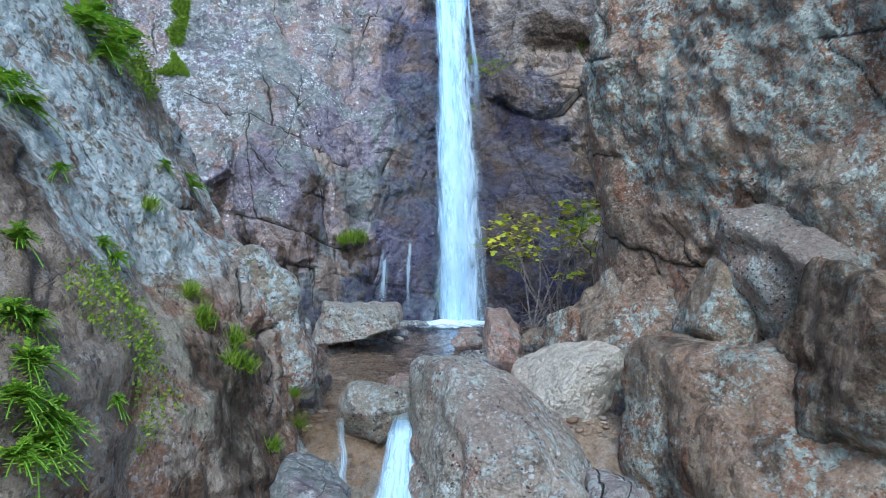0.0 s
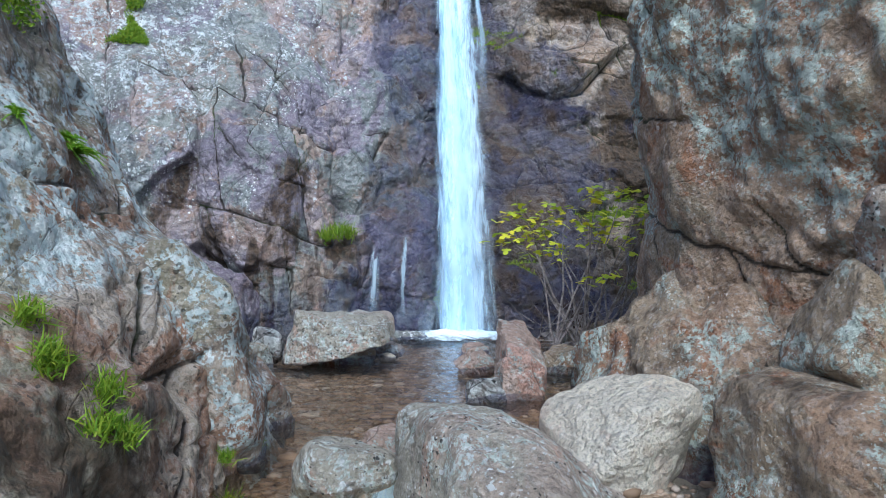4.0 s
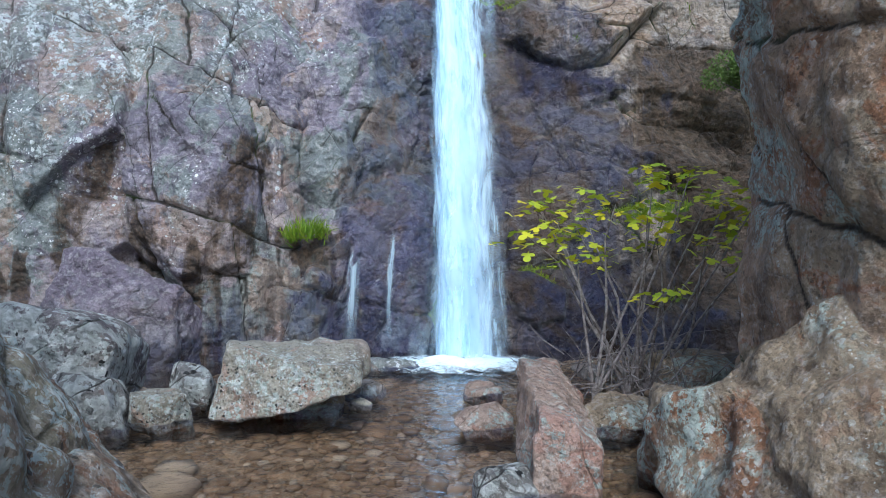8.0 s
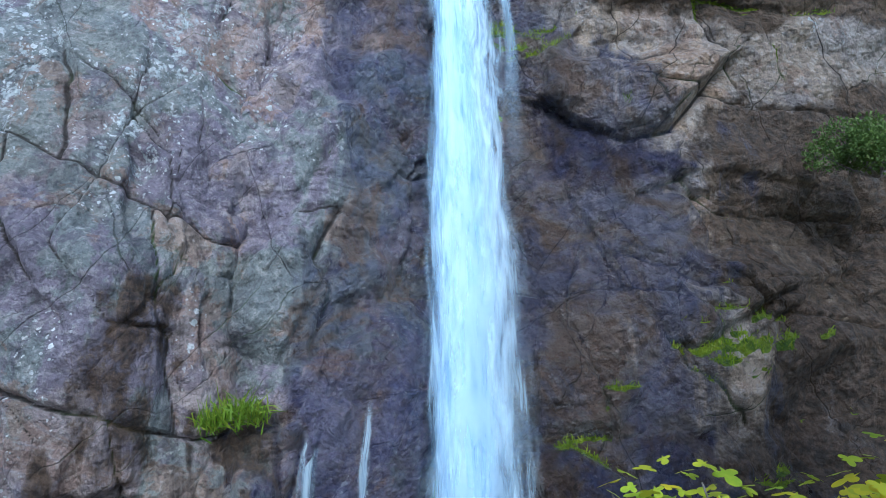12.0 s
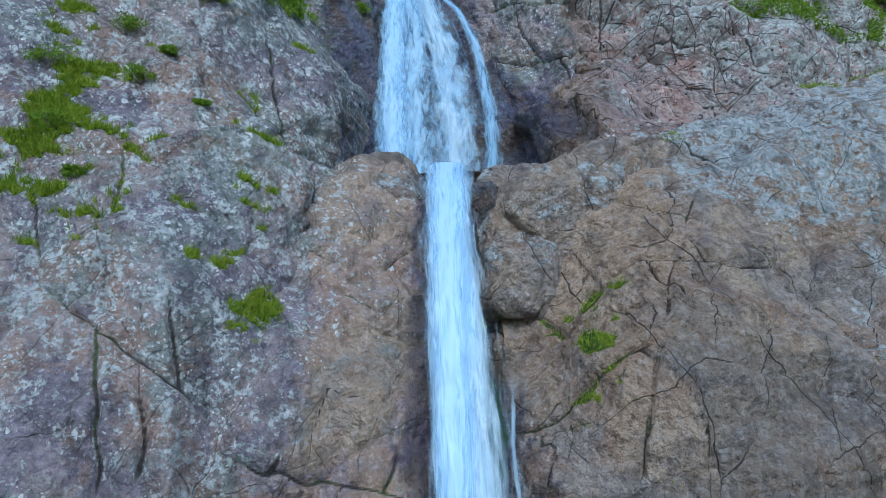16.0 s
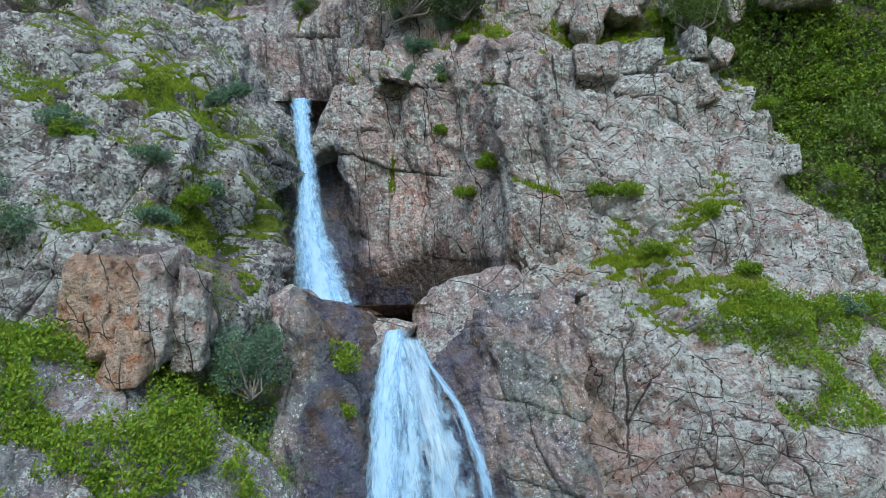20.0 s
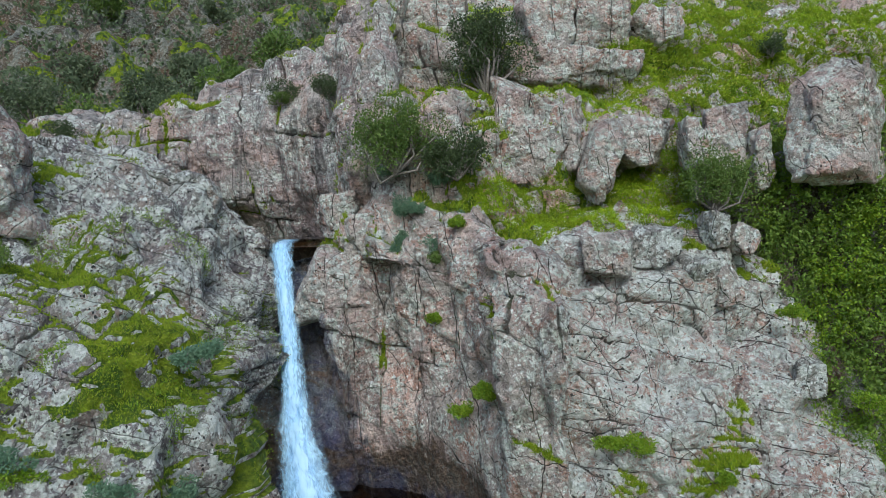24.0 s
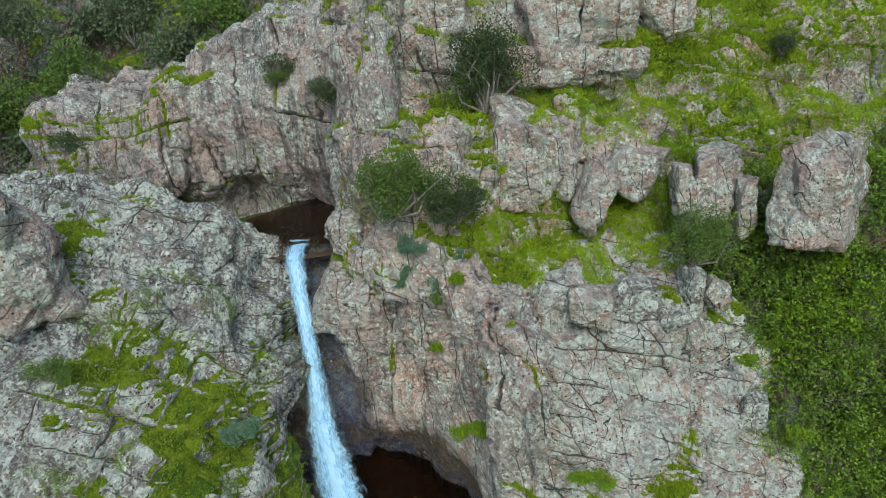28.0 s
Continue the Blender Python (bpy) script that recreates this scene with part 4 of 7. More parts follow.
JOINTS["cliff_3"] += [(0.03, 0.08, 0.06, [(3.29, 10.69), (4.28, 10.23), (5.26, 9.59), (5.91, 9.01)]), (0.02, 0.05, 0.02, [(1.45, 9.53), (1.32, 8.91), (1.18, 8.42)]), (0.03, 0.08, 0.04, [(4.51, 7.47), (4.76, 6.79), (4.93, 5.99)]), (0.02, 0.05, 0.04, [(3.08, 8.17), (3.69, 8.03), (4.72, 8.07)]), (0.025, 0.06, 0.03, [(1.23, 10.85), (1.62, 10.01), (2.08, 9.43)]), (0.03, 0.08, 0.05, [(0.27, 12.71), (0.8, 11.89), (1.5, 11.73), (1.9, 11.02), (2.14, 10.55)]), (0.04, 0.1, -0.07, [(2.14, 10.55), (1.41, 10.5), (0.85, 10.51)]), (0.035, 0.09, 0.06, [(2.53, 12.33), (3.29, 11.96), (3.68, 11.68), (4.76, 11.1), (5.43, 10.21)])]
JOINTS["cliff_3"] += [(0.04, 0.1, 0.05, [(3.56, 12.21), (3.16, 11.59), (2.78, 10.79), (2.45, 9.98), (2.13, 9.14)]), (0.02, 0.05, 0.03, [(1.11, 10.37), (1.65, 9.86), (2.09, 9.25)]), (0.035, 0.09, 0.08, [(2.66, 10.27), (3.38, 10.17), (4.06, 10.04), (5.25, 9.89)]), (0.02, 0.05, 0.02, [(2.52, 9.85), (2.79, 9.16)]), (0.02, 0.05, 0.02, [(3.86, 9.91), (3.68, 9.21)]), (0.03, 0.08, 0.06, [(3.14, 11.26), (3.39, 10.68), (3.87, 10.61)]), (0.025, 0.07, 0.04, [(1.11, 9.08), (1.57, 9.19), (1.99, 9.02)])]
FACES["cliff_3"] += [(0.1, 0, -0.14, 0.08, [(2.13, 4.05), (2.67, 4.45), (3.17, 4.5), (3.88, 4.09), (3.81, 3.14), (3.48, 3.29), (2.77, 3.55), (2.16, 3.63)]), (0.08, 0, 0.12, 0.08, [(2.32, 3.39), (3.41, 3.2), (3.77, 2.87), (2.92, 2.45), (2.48, 2.93)]), (0.12, 0, -0.1, 0.08, [(1.1, 2.7), (1.52, 2.63), (1.87, 2.06), (2.44, 2.13), (2, 1.64), (1.06, 1.58)]), (0.15, 0, 0.1, 0.08, [(4.61, 5.16), (5.33, 4.79), (5, 4.23), (4.24, 4.44)]), (0.14, 0, 0.05, 0.1, [(0.91, 1.38), (1.4, 1.45), (2.07, 1.19), (1.96, 0.69), (1.35, 0.49), (1.02, 0.88)])]
FACES["cliff_3"] += [(0.22, 0, 0.06, 0.2, [(1.41, 6.6), (1.92, 6.38), (2.59, 6.25), (3.35, 6.43), (4.14, 6.49), (4.01, 6.23), (3.5, 5.73), (3.12, 5.31), (2.54, 5.2), (1.36, 5.67)]), (-0.12, 0, 0.1, 0.15, [(1.73, 7.67), (2.75, 7.67), (3.86, 7.46), (4.14, 6.56), (3.35, 6.49), (2.6, 6.31), (1.42, 6.7)]), (0.04, 0, 0.1, 0.08, [(2.21, 6.03), (2.94, 6.08), (3.06, 5.89), (2.33, 5.78)])]
JOINTS["cliff_7"] += [(0.06, 0.16, 0.08, [(-1.75, 25.99), (-1.9, 23.4), (-1.95, 21.36)]), (0.05, 0.12, 0.06, [(-0.82, 26.02), (-0.94, 23.38), (-1.1, 22.14)]), (0.05, 0.12, -0.06, [(-2.52, 24.67), (-2.66, 23.41)]), (0.05, 0.14, -0.06, [(-2.92, 26.66), (-1.78, 26.56)]), (0.05, 0.14, 0.1, [(-3.22, 24.74), (-2.35, 24.82)]), (0.05, 0.12, 0.06, [(-1.92, 25.99), (-0.74, 25.94), (0.04, 25.42)]), (0.04, 0.1, 0.05, [(-2.99, 26.1), (-2.06, 25.92)])]
JOINTS["cliff_6"] += [(0.05, 0.12, 0.07, [(0.82, 25.7), (2.18, 24.88), (3.64, 24.39), (5.49, 23.53), (6.6, 22.72)]), (0.05, 0.12, 0.05, [(4.23, 25.64), (4.16, 24.7)]), (0.05, 0.12, -0.08, [(1.48, 24.48), (2.16, 22.77), (2.62, 22.25)]), (0.05, 0.12, 0.1, [(4.36, 25.15), (6.28, 24.53), (6.95, 23.24), (6.63, 22.21)]), (0.05, 0.12, 0.06, [(2.62, 22.25), (4.24, 22.5), (5.02, 22), (6.58, 22.08), (9.02, 21.54)]), (0.05, 0.12, 0.08, [(6.95, 23.24), (7.92, 22.18), (9.55, 20.7)]), (0.04, 0.1, 0.05, [(4.24, 21.52), (4.03, 20.16)]), (0.04, 0.1, 0.05, [(1.82, 23.58), (3.28, 22.89), (4.17, 22.26)]), (0.04, 0.1, 0.06, [(2.97, 25.64), (4.04, 24.99)])]
JOINTS["cliff_6"] += [(0.05, 0.12, 0.08, [(1.18, 18.12), (0.95, 16.29), (1.06, 15.01)]), (0.05, 0.14, 0.1, [(3.21, 17.18), (3.26, 18.07), (3.85, 19.01)]), (0.04, 0.12, 0.06, [(4.19, 18.77), (4.11, 17.62), (5.21, 16.58), (6.25, 16.05)]), (0.04, 0.1, 0.05, [(2.09, 15.93), (3.55, 16.43), (5.19, 17.2), (6.64, 17.6)]), (0.035, 0.1, 0.05, [(4.12, 16.75), (4.16, 15.54), (4.24, 14.86)]), (0.035, 0.1, 0.05, [(5.22, 16.79), (5.48, 15.44)]), (0.04, 0.1, -0.05, [(1.69, 18.84), (1.45, 17.16), (2.29, 15.94)]), (0.04, 0.1, 0.06, [(4.29, 14.92), (5.42, 15.06), (8.07, 15.68)]), (0.04, 0.1, 0.07, [(2.63, 13.46), (3.49, 12.94), (4.27, 12.59)])]
JOINTS["cliff_6"] += [(0.05, 0.12, 0.08, [(6.27, 13.34), (6.79, 14.1), (8.17, 14.33)])]
JOINTS["cliff_9"] += [(0.06, 0.16, 0.08, [(-10.11, 31.31), (-9.91, 29.53), (-9.27, 28.92)]), (0.06, 0.16, 0.08, [(-7.48, 30.87), (-7.52, 28.26)]), (0.06, 0.16, -0.08, [(-5.25, 32.42), (-5.35, 30.79), (-5.06, 28.84)]), (0.06, 0.16, 0.08, [(-3.13, 32.85), (-2.88, 30.95), (-4.49, 29.98)]), (0.06, 0.14, 0.1, [(-4.82, 33), (-2.7, 31.91)])]
JOINTS["cliff_10"] += [(0.07, 0.2, 0.1, [(3.68, 31.12), (3.57, 29.69), (3.34, 28.42)]), (0.07, 0.2, -0.1, [(1.17, 30.71), (1.03, 28.95), (1.74, 28.3)]), (0.06, 0.16, 0.08, [(-0.07, 31.18), (0.03, 29.9), (-0.15, 28.81)]), (0.07, 0.2, 0.12, [(2.3, 32.11), (4.86, 32.05), (7.75, 32.88)]), (0.06, 0.16, 0.08, [(3.97, 29.52), (3.86, 28.24)]), (0.06, 0.16, 0.08, [(5.22, 31.51), (4.55, 29.99), (5.2, 28.21)]), (0.06, 0.16, -0.08, [(6.98, 31.81), (6.56, 30.28), (6.97, 29.46)])]
# lower amphitheatre
crag("cliff_1", "tall grey-pink granite cliff beside the fall, lichen-spotted", (0, 0), 0, -9.5, -1.75,
     [(13.4, -0.6), (13.5, 0.9), (13.6, 1.8), (13.9, 3.4), (15.0, 5.2), (15.8, 6.8), (16.3, 8.8), (17.2, 11), (18.45, 13), (19.6, 15.2), (21.0, 16.3), (23.5, 17.0)],
     [(-9.5, -1.5, 2.5), (-6, -0.3, 1.6), (-4.5, 0.0, 0.8), (-3.3, 0.0, 0.0), (-2.0, 0.65, -1.6)], 0.026, WALL, blocks=(1.5, 1.3, 2.2), amp=0.09, edge=(0.5, 0.5, 0.5, 3.0), moss=0.08, mats=MATS["cliff_1"], bare=lambda q: sstep(9, 5, q[:, 2]), wet=spray, crust=crust_left, stain=brown_left, warm=warm_fall, seed=3, big=0.16, tilt=12,
     marks=JOINTS["cliff_1"], panels=FACES["cliff_1"],
     bulges=[(-2.9, 2.9, 0.6, 1.3, 0.2), (-2.35, 4.3, 0.8, 1.3, 0.2)])
crag("cliff_2", "dark wet granite pillar at the side of the waterfall", (0, 0), 0, -2.6, 0.1,
     [(14.25, -0.6), (14.4, 1.0), (14.85, 2.0), (15.5, 4.0), (16.6, 6.5), (17.2, 8.4), (18.1, 10.4), (19.3, 11.7), (20.2, 12.7), (20.8, 12.9), (21.3, 12.6), (22.2, 12.2)],
     [(-2.6, -0.25, 0), (-1.7, -0.2, 0.0), (-0.7, 0.15, 0.0), (0.1, 0.5, -0.3)], 0.028, WALL, blocks=(0.9, 0.9, 1.4), amp=0.14, edge=(0.3, 0.3, 0.4, 0.8), wet=spray, warm=warm_fall, crust=crust_left, stain=lambda q: 0.85 * streaks(q, 21, -0.08, 0.2, 2.2) * sstep(3.8, 2.2, q[:, 2]), seed=5, big=0.10, tilt=-25,
     marks=JOINTS["cliff_2"], panels=FACES["cliff_2"],
     bulges=[(-1.1, 1.4, 0.5, 0.8, 0.12), (-1.6, 1.2, 0.3, 0.8, -0.15)], square=0.4)
crag("cliff_3", "tan and grey granite cliff with long joints, rounded on top", (0, 0), 0, 0.3, 10.5,
     [(15.0, -0.6), (15.2, 1.0), (15.8, 2.3), (16.4, 3.6), (16.8, 4.6), (17.1, 5.8), (17.15, 7.2), (17.7, 8.6), (18.4, 9.7), (19.6, 11.3), (20.7, 12.6), (21.5, 13.3), (22.4, 13.75), (24.4, 14.1)],
     [(0.3, 0.1, -1.7), (1.0, 0.0, -1.6), (1.5, 0.0, -1.2), (2.0, 0.0, -0.3), (2.5, 0.0, 0.1), (4.2, 0.15, 0.3), (6.5, 0.8, 0.9), (10.5, 1.8, 1.8)], 0.027, TAN, blocks=(2.0, 1.6, 1.5), amp=0.16, edge=(0.35, 1.0, 0.5, 0.5), moss=0.10, wet=spray, warm=warm_fall, crust=crust_right, stain=brown_right, seed=9, big=0.16, tilt=24,
     marks=JOINTS["cliff_3"], panels=FACES["cliff_3"],
     bulges=[(3.4, 7.15, 2.4, 0.3, -0.14), (1.2, 12.2, 1.0, 0.8, 0.25), (4.8, 1.6, 1.6, 1.0, -0.5)])
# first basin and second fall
# back wall: the same dark brown laid over its whole face
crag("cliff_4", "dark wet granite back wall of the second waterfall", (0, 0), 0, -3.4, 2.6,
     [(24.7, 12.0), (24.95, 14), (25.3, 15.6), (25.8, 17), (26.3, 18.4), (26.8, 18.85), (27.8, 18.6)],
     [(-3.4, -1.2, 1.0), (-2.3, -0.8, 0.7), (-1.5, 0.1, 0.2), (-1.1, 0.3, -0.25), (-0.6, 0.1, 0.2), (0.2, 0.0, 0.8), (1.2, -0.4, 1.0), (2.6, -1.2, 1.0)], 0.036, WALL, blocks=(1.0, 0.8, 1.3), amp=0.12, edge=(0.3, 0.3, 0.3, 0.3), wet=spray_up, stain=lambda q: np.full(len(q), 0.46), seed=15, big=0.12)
crag("cliff_5", "green-tufted granite slope left bare in places", (0, 0), 0, -15, -3.2,
     [(20.9, 15.3), (21.9, 17.0), (22.7, 18.0), (23.1, 19.2), (23.6, 20.8), (24.6, 23.0), (25.6, 24.6), (28.1, 26.2), (30.6, 27.6), (32.3, 28.6), (33.2, 28.1), (34.2, 25.8)],
     [(-15, -1.5, 2.4), (-9.5, -0.4, 1.2), (-6, 0.0, 0.6), (-4.7, 0.5, 0.0), (-4.2, 0.9, -0.9), (-3.9, 1.2, -1.6), (-3.2, 1.9, -2.8)], 0.042, GREY, blocks=(1.1, 1.0, 1.2), amp=0.26, crackd=0.12, jw=0.045, edge=(0.5, 0.5, 0.7, 2.2), moss=0.22, mats=MATS["cliff_5"], warm=lambda q: 0.95 * sstep(1.0, 0.6, np.hypot((q[:, 0] + 5.5) / 1.3, (q[:, 2] - 19.4) / 1.2)), bulges=[(-5.3, 19.4, 1.5, 1.3, 0.3)], crust=lambda q: 0.5 - 0.9 * sstep(1.1, 0.7, np.hypot((q[:, 0] + 5.5) / 1.3, (q[:, 2] - 19.4) / 1.2)), bare=lambda q: sstep(1.1, 0.7, np.hypot((q[:, 0] + 5.5) / 1.3, (q[:, 2] - 19.4) / 1.2)), wet=lambda q: 0.55 * spray_top(q + np.array((-0.5, 0, 0))) * sstep(27.5, 29.0, q[:, 1]), seed=19, lean=-0.17, tilt=-18)
crag("cliff_6", "pale lichen-covered granite slope with many joints", (0, 0), 0, 0.8, 12.5,
     [(21.2, 12.9), (22.6, 14.0), (24.6, 15.6), (25.6, 17.4), (26.2, 19.0), (27.2, 21.0), (28.0, 22.6), (29.2, 24.6), (30.0, 25.9), (30.5, 26.6), (31.4, 27.0), (33.5, 27.4)],
     [(0.8, 0.7, -0.6), (1.6, 0.2, -0.5), (2.5, 0.0, -0.2), (4.0, 0.0, 0.0), (7, 0.1, 0.0), (8.2, 0.3, -1.0), (9.5, 0.4, -2.6), (11, 0.9, -4.4), (12.5, 1.6, -6.0)], 0.038, PINK, blocks=(1.2, 1.0, 1.0), amp=0.26, crackd=0.12, jw=0.045, edge=(0.6, 4.0, 0.6, 0.8), moss=0.12, mats=MATS["cliff_6"], bare=lambda q: 0.8 * sstep(16.8, 15.2, q[:, 2] - 0.35 * (q[:, 0] - 4)), warm=lambda q: 0.55 * sstep(4.6, 2.4, q[:, 0] + 0.5 * fbm(q, 2, 5)), wet=lambda q: spray_up(q) * sstep(19.5, 17, q[:, 2]), stain=lambda q: np.maximum(brown_bowl(q) * sstep(28.6, 30.0, q[:, 1]), 0.5 * sstep(18.6, 16.8, q[:, 2]) * sstep(5.6, 3.0, q[:, 0] + 0.6 * fbm(q, 2, 4))), crust=lambda q: 0.1 + 0.65 * sstep(17.0, 20.5, q[:, 2] + 0.8 * q[:, 0] - 1.5), seed=23, tilt=32,
     marks=JOINTS["cliff_6"] + [(0.08, 0.16, 0.0, [(3.4, 18.6), (3.5, 17.2), (3.3, 16.4)]), (0.07, 0.14, 0.0, [(3.5, 17.2), (4.3, 18.4), (5.2, 19.0)]), (0.08, 0.14, 0.0, [(1.6, 18.2), (2.4, 17.6), (3.4, 16.6)]), (0.06, 0.12, 0.0, [(5.2, 24.4), (6.4, 22.0), (7.4, 19.6)]), (0.06, 0.12, 0.0, [(2.0, 24.8), (3.6, 23.6), (6.0, 22.9), (8.6, 22.2)]), (0.06, 0.12, 0.0, [(2.0, 22.2), (4.4, 21.0), (7.4, 20.3)])],
     bulges=[(6.2, 17.8, 3.0, 3.0, 0.6), (1.2, 13.5, 0.9, 1.1, -1.3), (2.2, 14.0, 0.5, 0.7, -0.6)], seam=0.3)
# second basin and third fall
crag("cliff_7", "jointed pink-grey granite buttress above the dark basin", (0, 0), 0, -3.9, 2.6,
     [(32.0, 18.6), (31.7, 20.0), (31.2, 21.6), (31.0, 24.0), (31.05, 25.4), (31.3, 26.4), (32.3, 27.2), (34.5, 27.8)],
     [(-3.9, 0.9, 0.6), (-3, 0.1, 0.5), (-1.8, 0.25, 0.0), (-0.8, -0.3, -0.1), (-0.1, -1.2, 0.0), (0.5, -1.6, 0.0), (0.9, -2.6, 0.0), (1.2, -3.7, -0.6), (2.6, -4.2, -1.5)], 0.036, BLOCK, blocks=(0.9, 0.9, 2.3), amp=0.26, crackd=0.11, jw=0.04, edge=(0.4, 2.0, 0.3, 0.3), moss=0.2, wet=spray_top, stain=brown_bowl, seed=27, tilt=6, calm=lambda q: sstep(22.9, 21.9, q[:, 2] + 0.4 * fbm(q, 2, 71)) * sstep(-2.6, -1.6, q[:, 0]),
     marks=JOINTS["cliff_7"])
crag("cliff_8", "dark wet granite gully wall behind the third waterfall", (0, 0), 0, -7.0, -2.8,
     [(31.3, 18.6), (32.0, 21.0), (33.0, 23.6), (33.8, 25.8), (34.1, 26.35), (34.8, 26.4)],
     [(-7.0, -0.6, 0.6), (-5.9, 0.0, 0.1), (-5.0, 0.2, -0.1), (-4.5, 0.1, 0.1), (-2.8, 0.3, 0.6)], 0.045, WALL, blocks=(0.9, 0.8, 1.4), amp=0.1, edge=(0.3, 0.3, 0.3, 0.3), wet=spray_top, stain=brown_bowl, seed=31, big=0.15)
crag("cliff_9", "high grey granite wall with vertical joints above the upper pool", (0, 0), 0, -15, -1.6,
     [(38.3, 25.8), (38.2, 27.0), (37.4, 28.2), (37.3, 30.0), (37.9, 32.2), (38.8, 33.3), (42, 33.8)],
     [(-15, -2.0, -2.6), (-11.2, -1.7, -2.0), (-8.5, 0.0, -0.6), (-7.3, 0.2, 0.2), (-5, -0.3, 0.6), (-4.2, -1.3, 0.6), (-3.4, -3.9, 0.8), (-2.6, -4.5, 1.6), (-1.6, -4.6, 1.8)], 0.05, STREAKED, blocks=(1.3, 1.2, 3.4), amp=0.30, crackd=0.16, jw=0.06, edge=(0.5, 0.5, 0.5, 0.5), moss=0.25, seed=35, tilt=6, marks=JOINTS["cliff_9"])
crag("cliff_10", "broken granite terraces with grass between the blocks", (0, 0), 0, -2.4, 18.0,
     [(31.2, 26.2), (31.9, 27.0), (32.5, 28.4), (32.7, 29.8), (33.2, 30.7), (34.7, 31.2), (35.0, 32.2), (35.4, 33.2), (38, 34.4), (44, 37.5), (60, 47)],
     [(-2.4, -0.5, 0.0), (-1, -0.7, 0.0), (0.5, -0.7, 0.0), (3, -0.1, 0.0), (5, 0.4, 0.0), (9, 0.2, 0.0), (18, 1.0, 1.0)], 0.055, BLOCK, blocks=(1.3, 1.1, 1.5), amp=0.34, crackd=0.16, jw=0.06, edge=(0.5, 0.8, 0.5, 0.5), moss=0.50, mats=MATS["cliff_10"], seed=39, tilt=10, marks=JOINTS["cliff_10"])
crag("cliff_13", "steep earthy gully under dense dark ivy", (0, 0), 0, 7.2, 19,
     [(29.6, 18.5), (30.3, 22.0), (30.9, 25.0), (31.4, 27.4), (32.2, 28.6), (35, 29.2)],
     [(7.2, 0.4, -0.6), (9, 0.0, -0.3), (12, -0.6, 0.5), (19, -2.5, 2.5)], 0.09, EARTH, blocks=(1.2, 1.0, 1.2), amp=0.3, edge=(0.4, 0.5, 0.5, 0.5), moss=0.0, seed=55, big=0.4)
crag("hillside", "scrub-covered hillside rising behind the crags", (0, 0), 0, -70, 60,
     [(40, 25), (46, 31), (54, 37), (66, 47), (88, 62), (120, 72)],
     [(-70, -8, 12), (-35, 0, 8), (-22, 2, 2), (-14, 5, -2), (-8, 6, -3), (-3, 6, 3), (10, 4, 8), (60, 0, 12)], 0.6, EARTH, blocks=(3, 3, 3), amp=0.5, big=1.5, moss=0.6, seed=43)
# near side walls of the gorge
crag("cliff_11", "near gorge wall of pale lichened granite streaked with brown", (0, 0), 90, -1.5, 8.9,
     [(0.9, -1.8), (1.2, -0.6), (1.42, 0.25), (1.7, 1.2), (2.35, 2.0), (2.9, 2.9), (3.35, 3.8), (3.9, 5.2), (4.6, 6.6), (6.5, 7.2)],
     [(-1.5, 0.8, 0.0), (3.0, 0.35, 0.0), (4.8, 0.02, 0.0), (5.5, -0.05, 0.0), (6.5, -0.12, 0.0), (7.4, -0.18, 0.0), (7.9, -0.16, -0.6), (8.3, -0.1, -1.5), (8.9, 0.0, -2.4)], 0.024, PALE, blocks=(1.3, 1.2, 1.4), amp=0.10, crackd=0.06, fine_amp=0.02, edge=(0.5, 0.3, 0.75, 1.6), moss=0.0, seed=47, big=0.10, tilt=-35,
     stain=lambda q: np.maximum(sstep(0.1, 0.5, fbm(q * np.array((1.2, 1.2, 0.4)), 4, 64) + 0.5 * sstep(1.8, 0.6, q[:, 2]) * sstep(7.4, 6.6, q[:, 1]) - 0.08) * (0.75 - 0.35 * sstep(5.4, 6.2, q[:, 1])), 0.0), crust=lambda q: 0.12 + 1.1 * sstep(1.3, 1.9, q[:, 2]) * sstep(3.8, 4.4, q[:, 1]) * sstep(6.4, 5.6, q[:, 1]) + 0.45 * sstep(5.6, 6.4, q[:, 1]),
     marks=[(0.03, 0.06, 0.05, [(4.4, 2.2), (5.2, 1.45), (6.2, 1.2)]), (0.025, 0.05, 0.03, [(5.0, 2.9), (5.2, 2.1), (5.4, 1.4)]), (0.03, 0.06, -0.06, [(3.4, 0.9), (4.6, 0.75), (5.6, 1.05)])], slant=2.6)
crag("cliff_12", "near gorge wall of brown granite with grey-green lichen", (1.57, 8.19), -62, -2.7, 7.5,
     [(-0.25, -1.2), (-0.1, 0.3), (0.25, 1.3), (0.1, 2.2), (0.05, 3.4), (0.15, 5.0), (0.4, 6.6), (2.5, 7.4)],
     [(-2.7, 4.8, 0), (-2.0, 3.1, 0), (-1.0, 1.05, 0), (-0.2, 0.25, 0), (0.4, 0, 0), (2, 0.0, 0), (4, -0.1, 0), (7.5, -0.6, 0)], 0.024, BROWN, blocks=(1.1, 1.0, 1.1), amp=0.09, edge=(0.3, 0.6, 0.3, 0.3), seed=51, big=0.05, tilt=32, square=0.45, fine_amp=0.022, slant=2.8, crackd=0.03, crust=lambda q: 0.35 + 0.25 * sstep(1.6, 2.4, q[:, 2]), stain=lambda q: 0.45 * streaks(q, 66, 0.15, 0.35, 1.2))

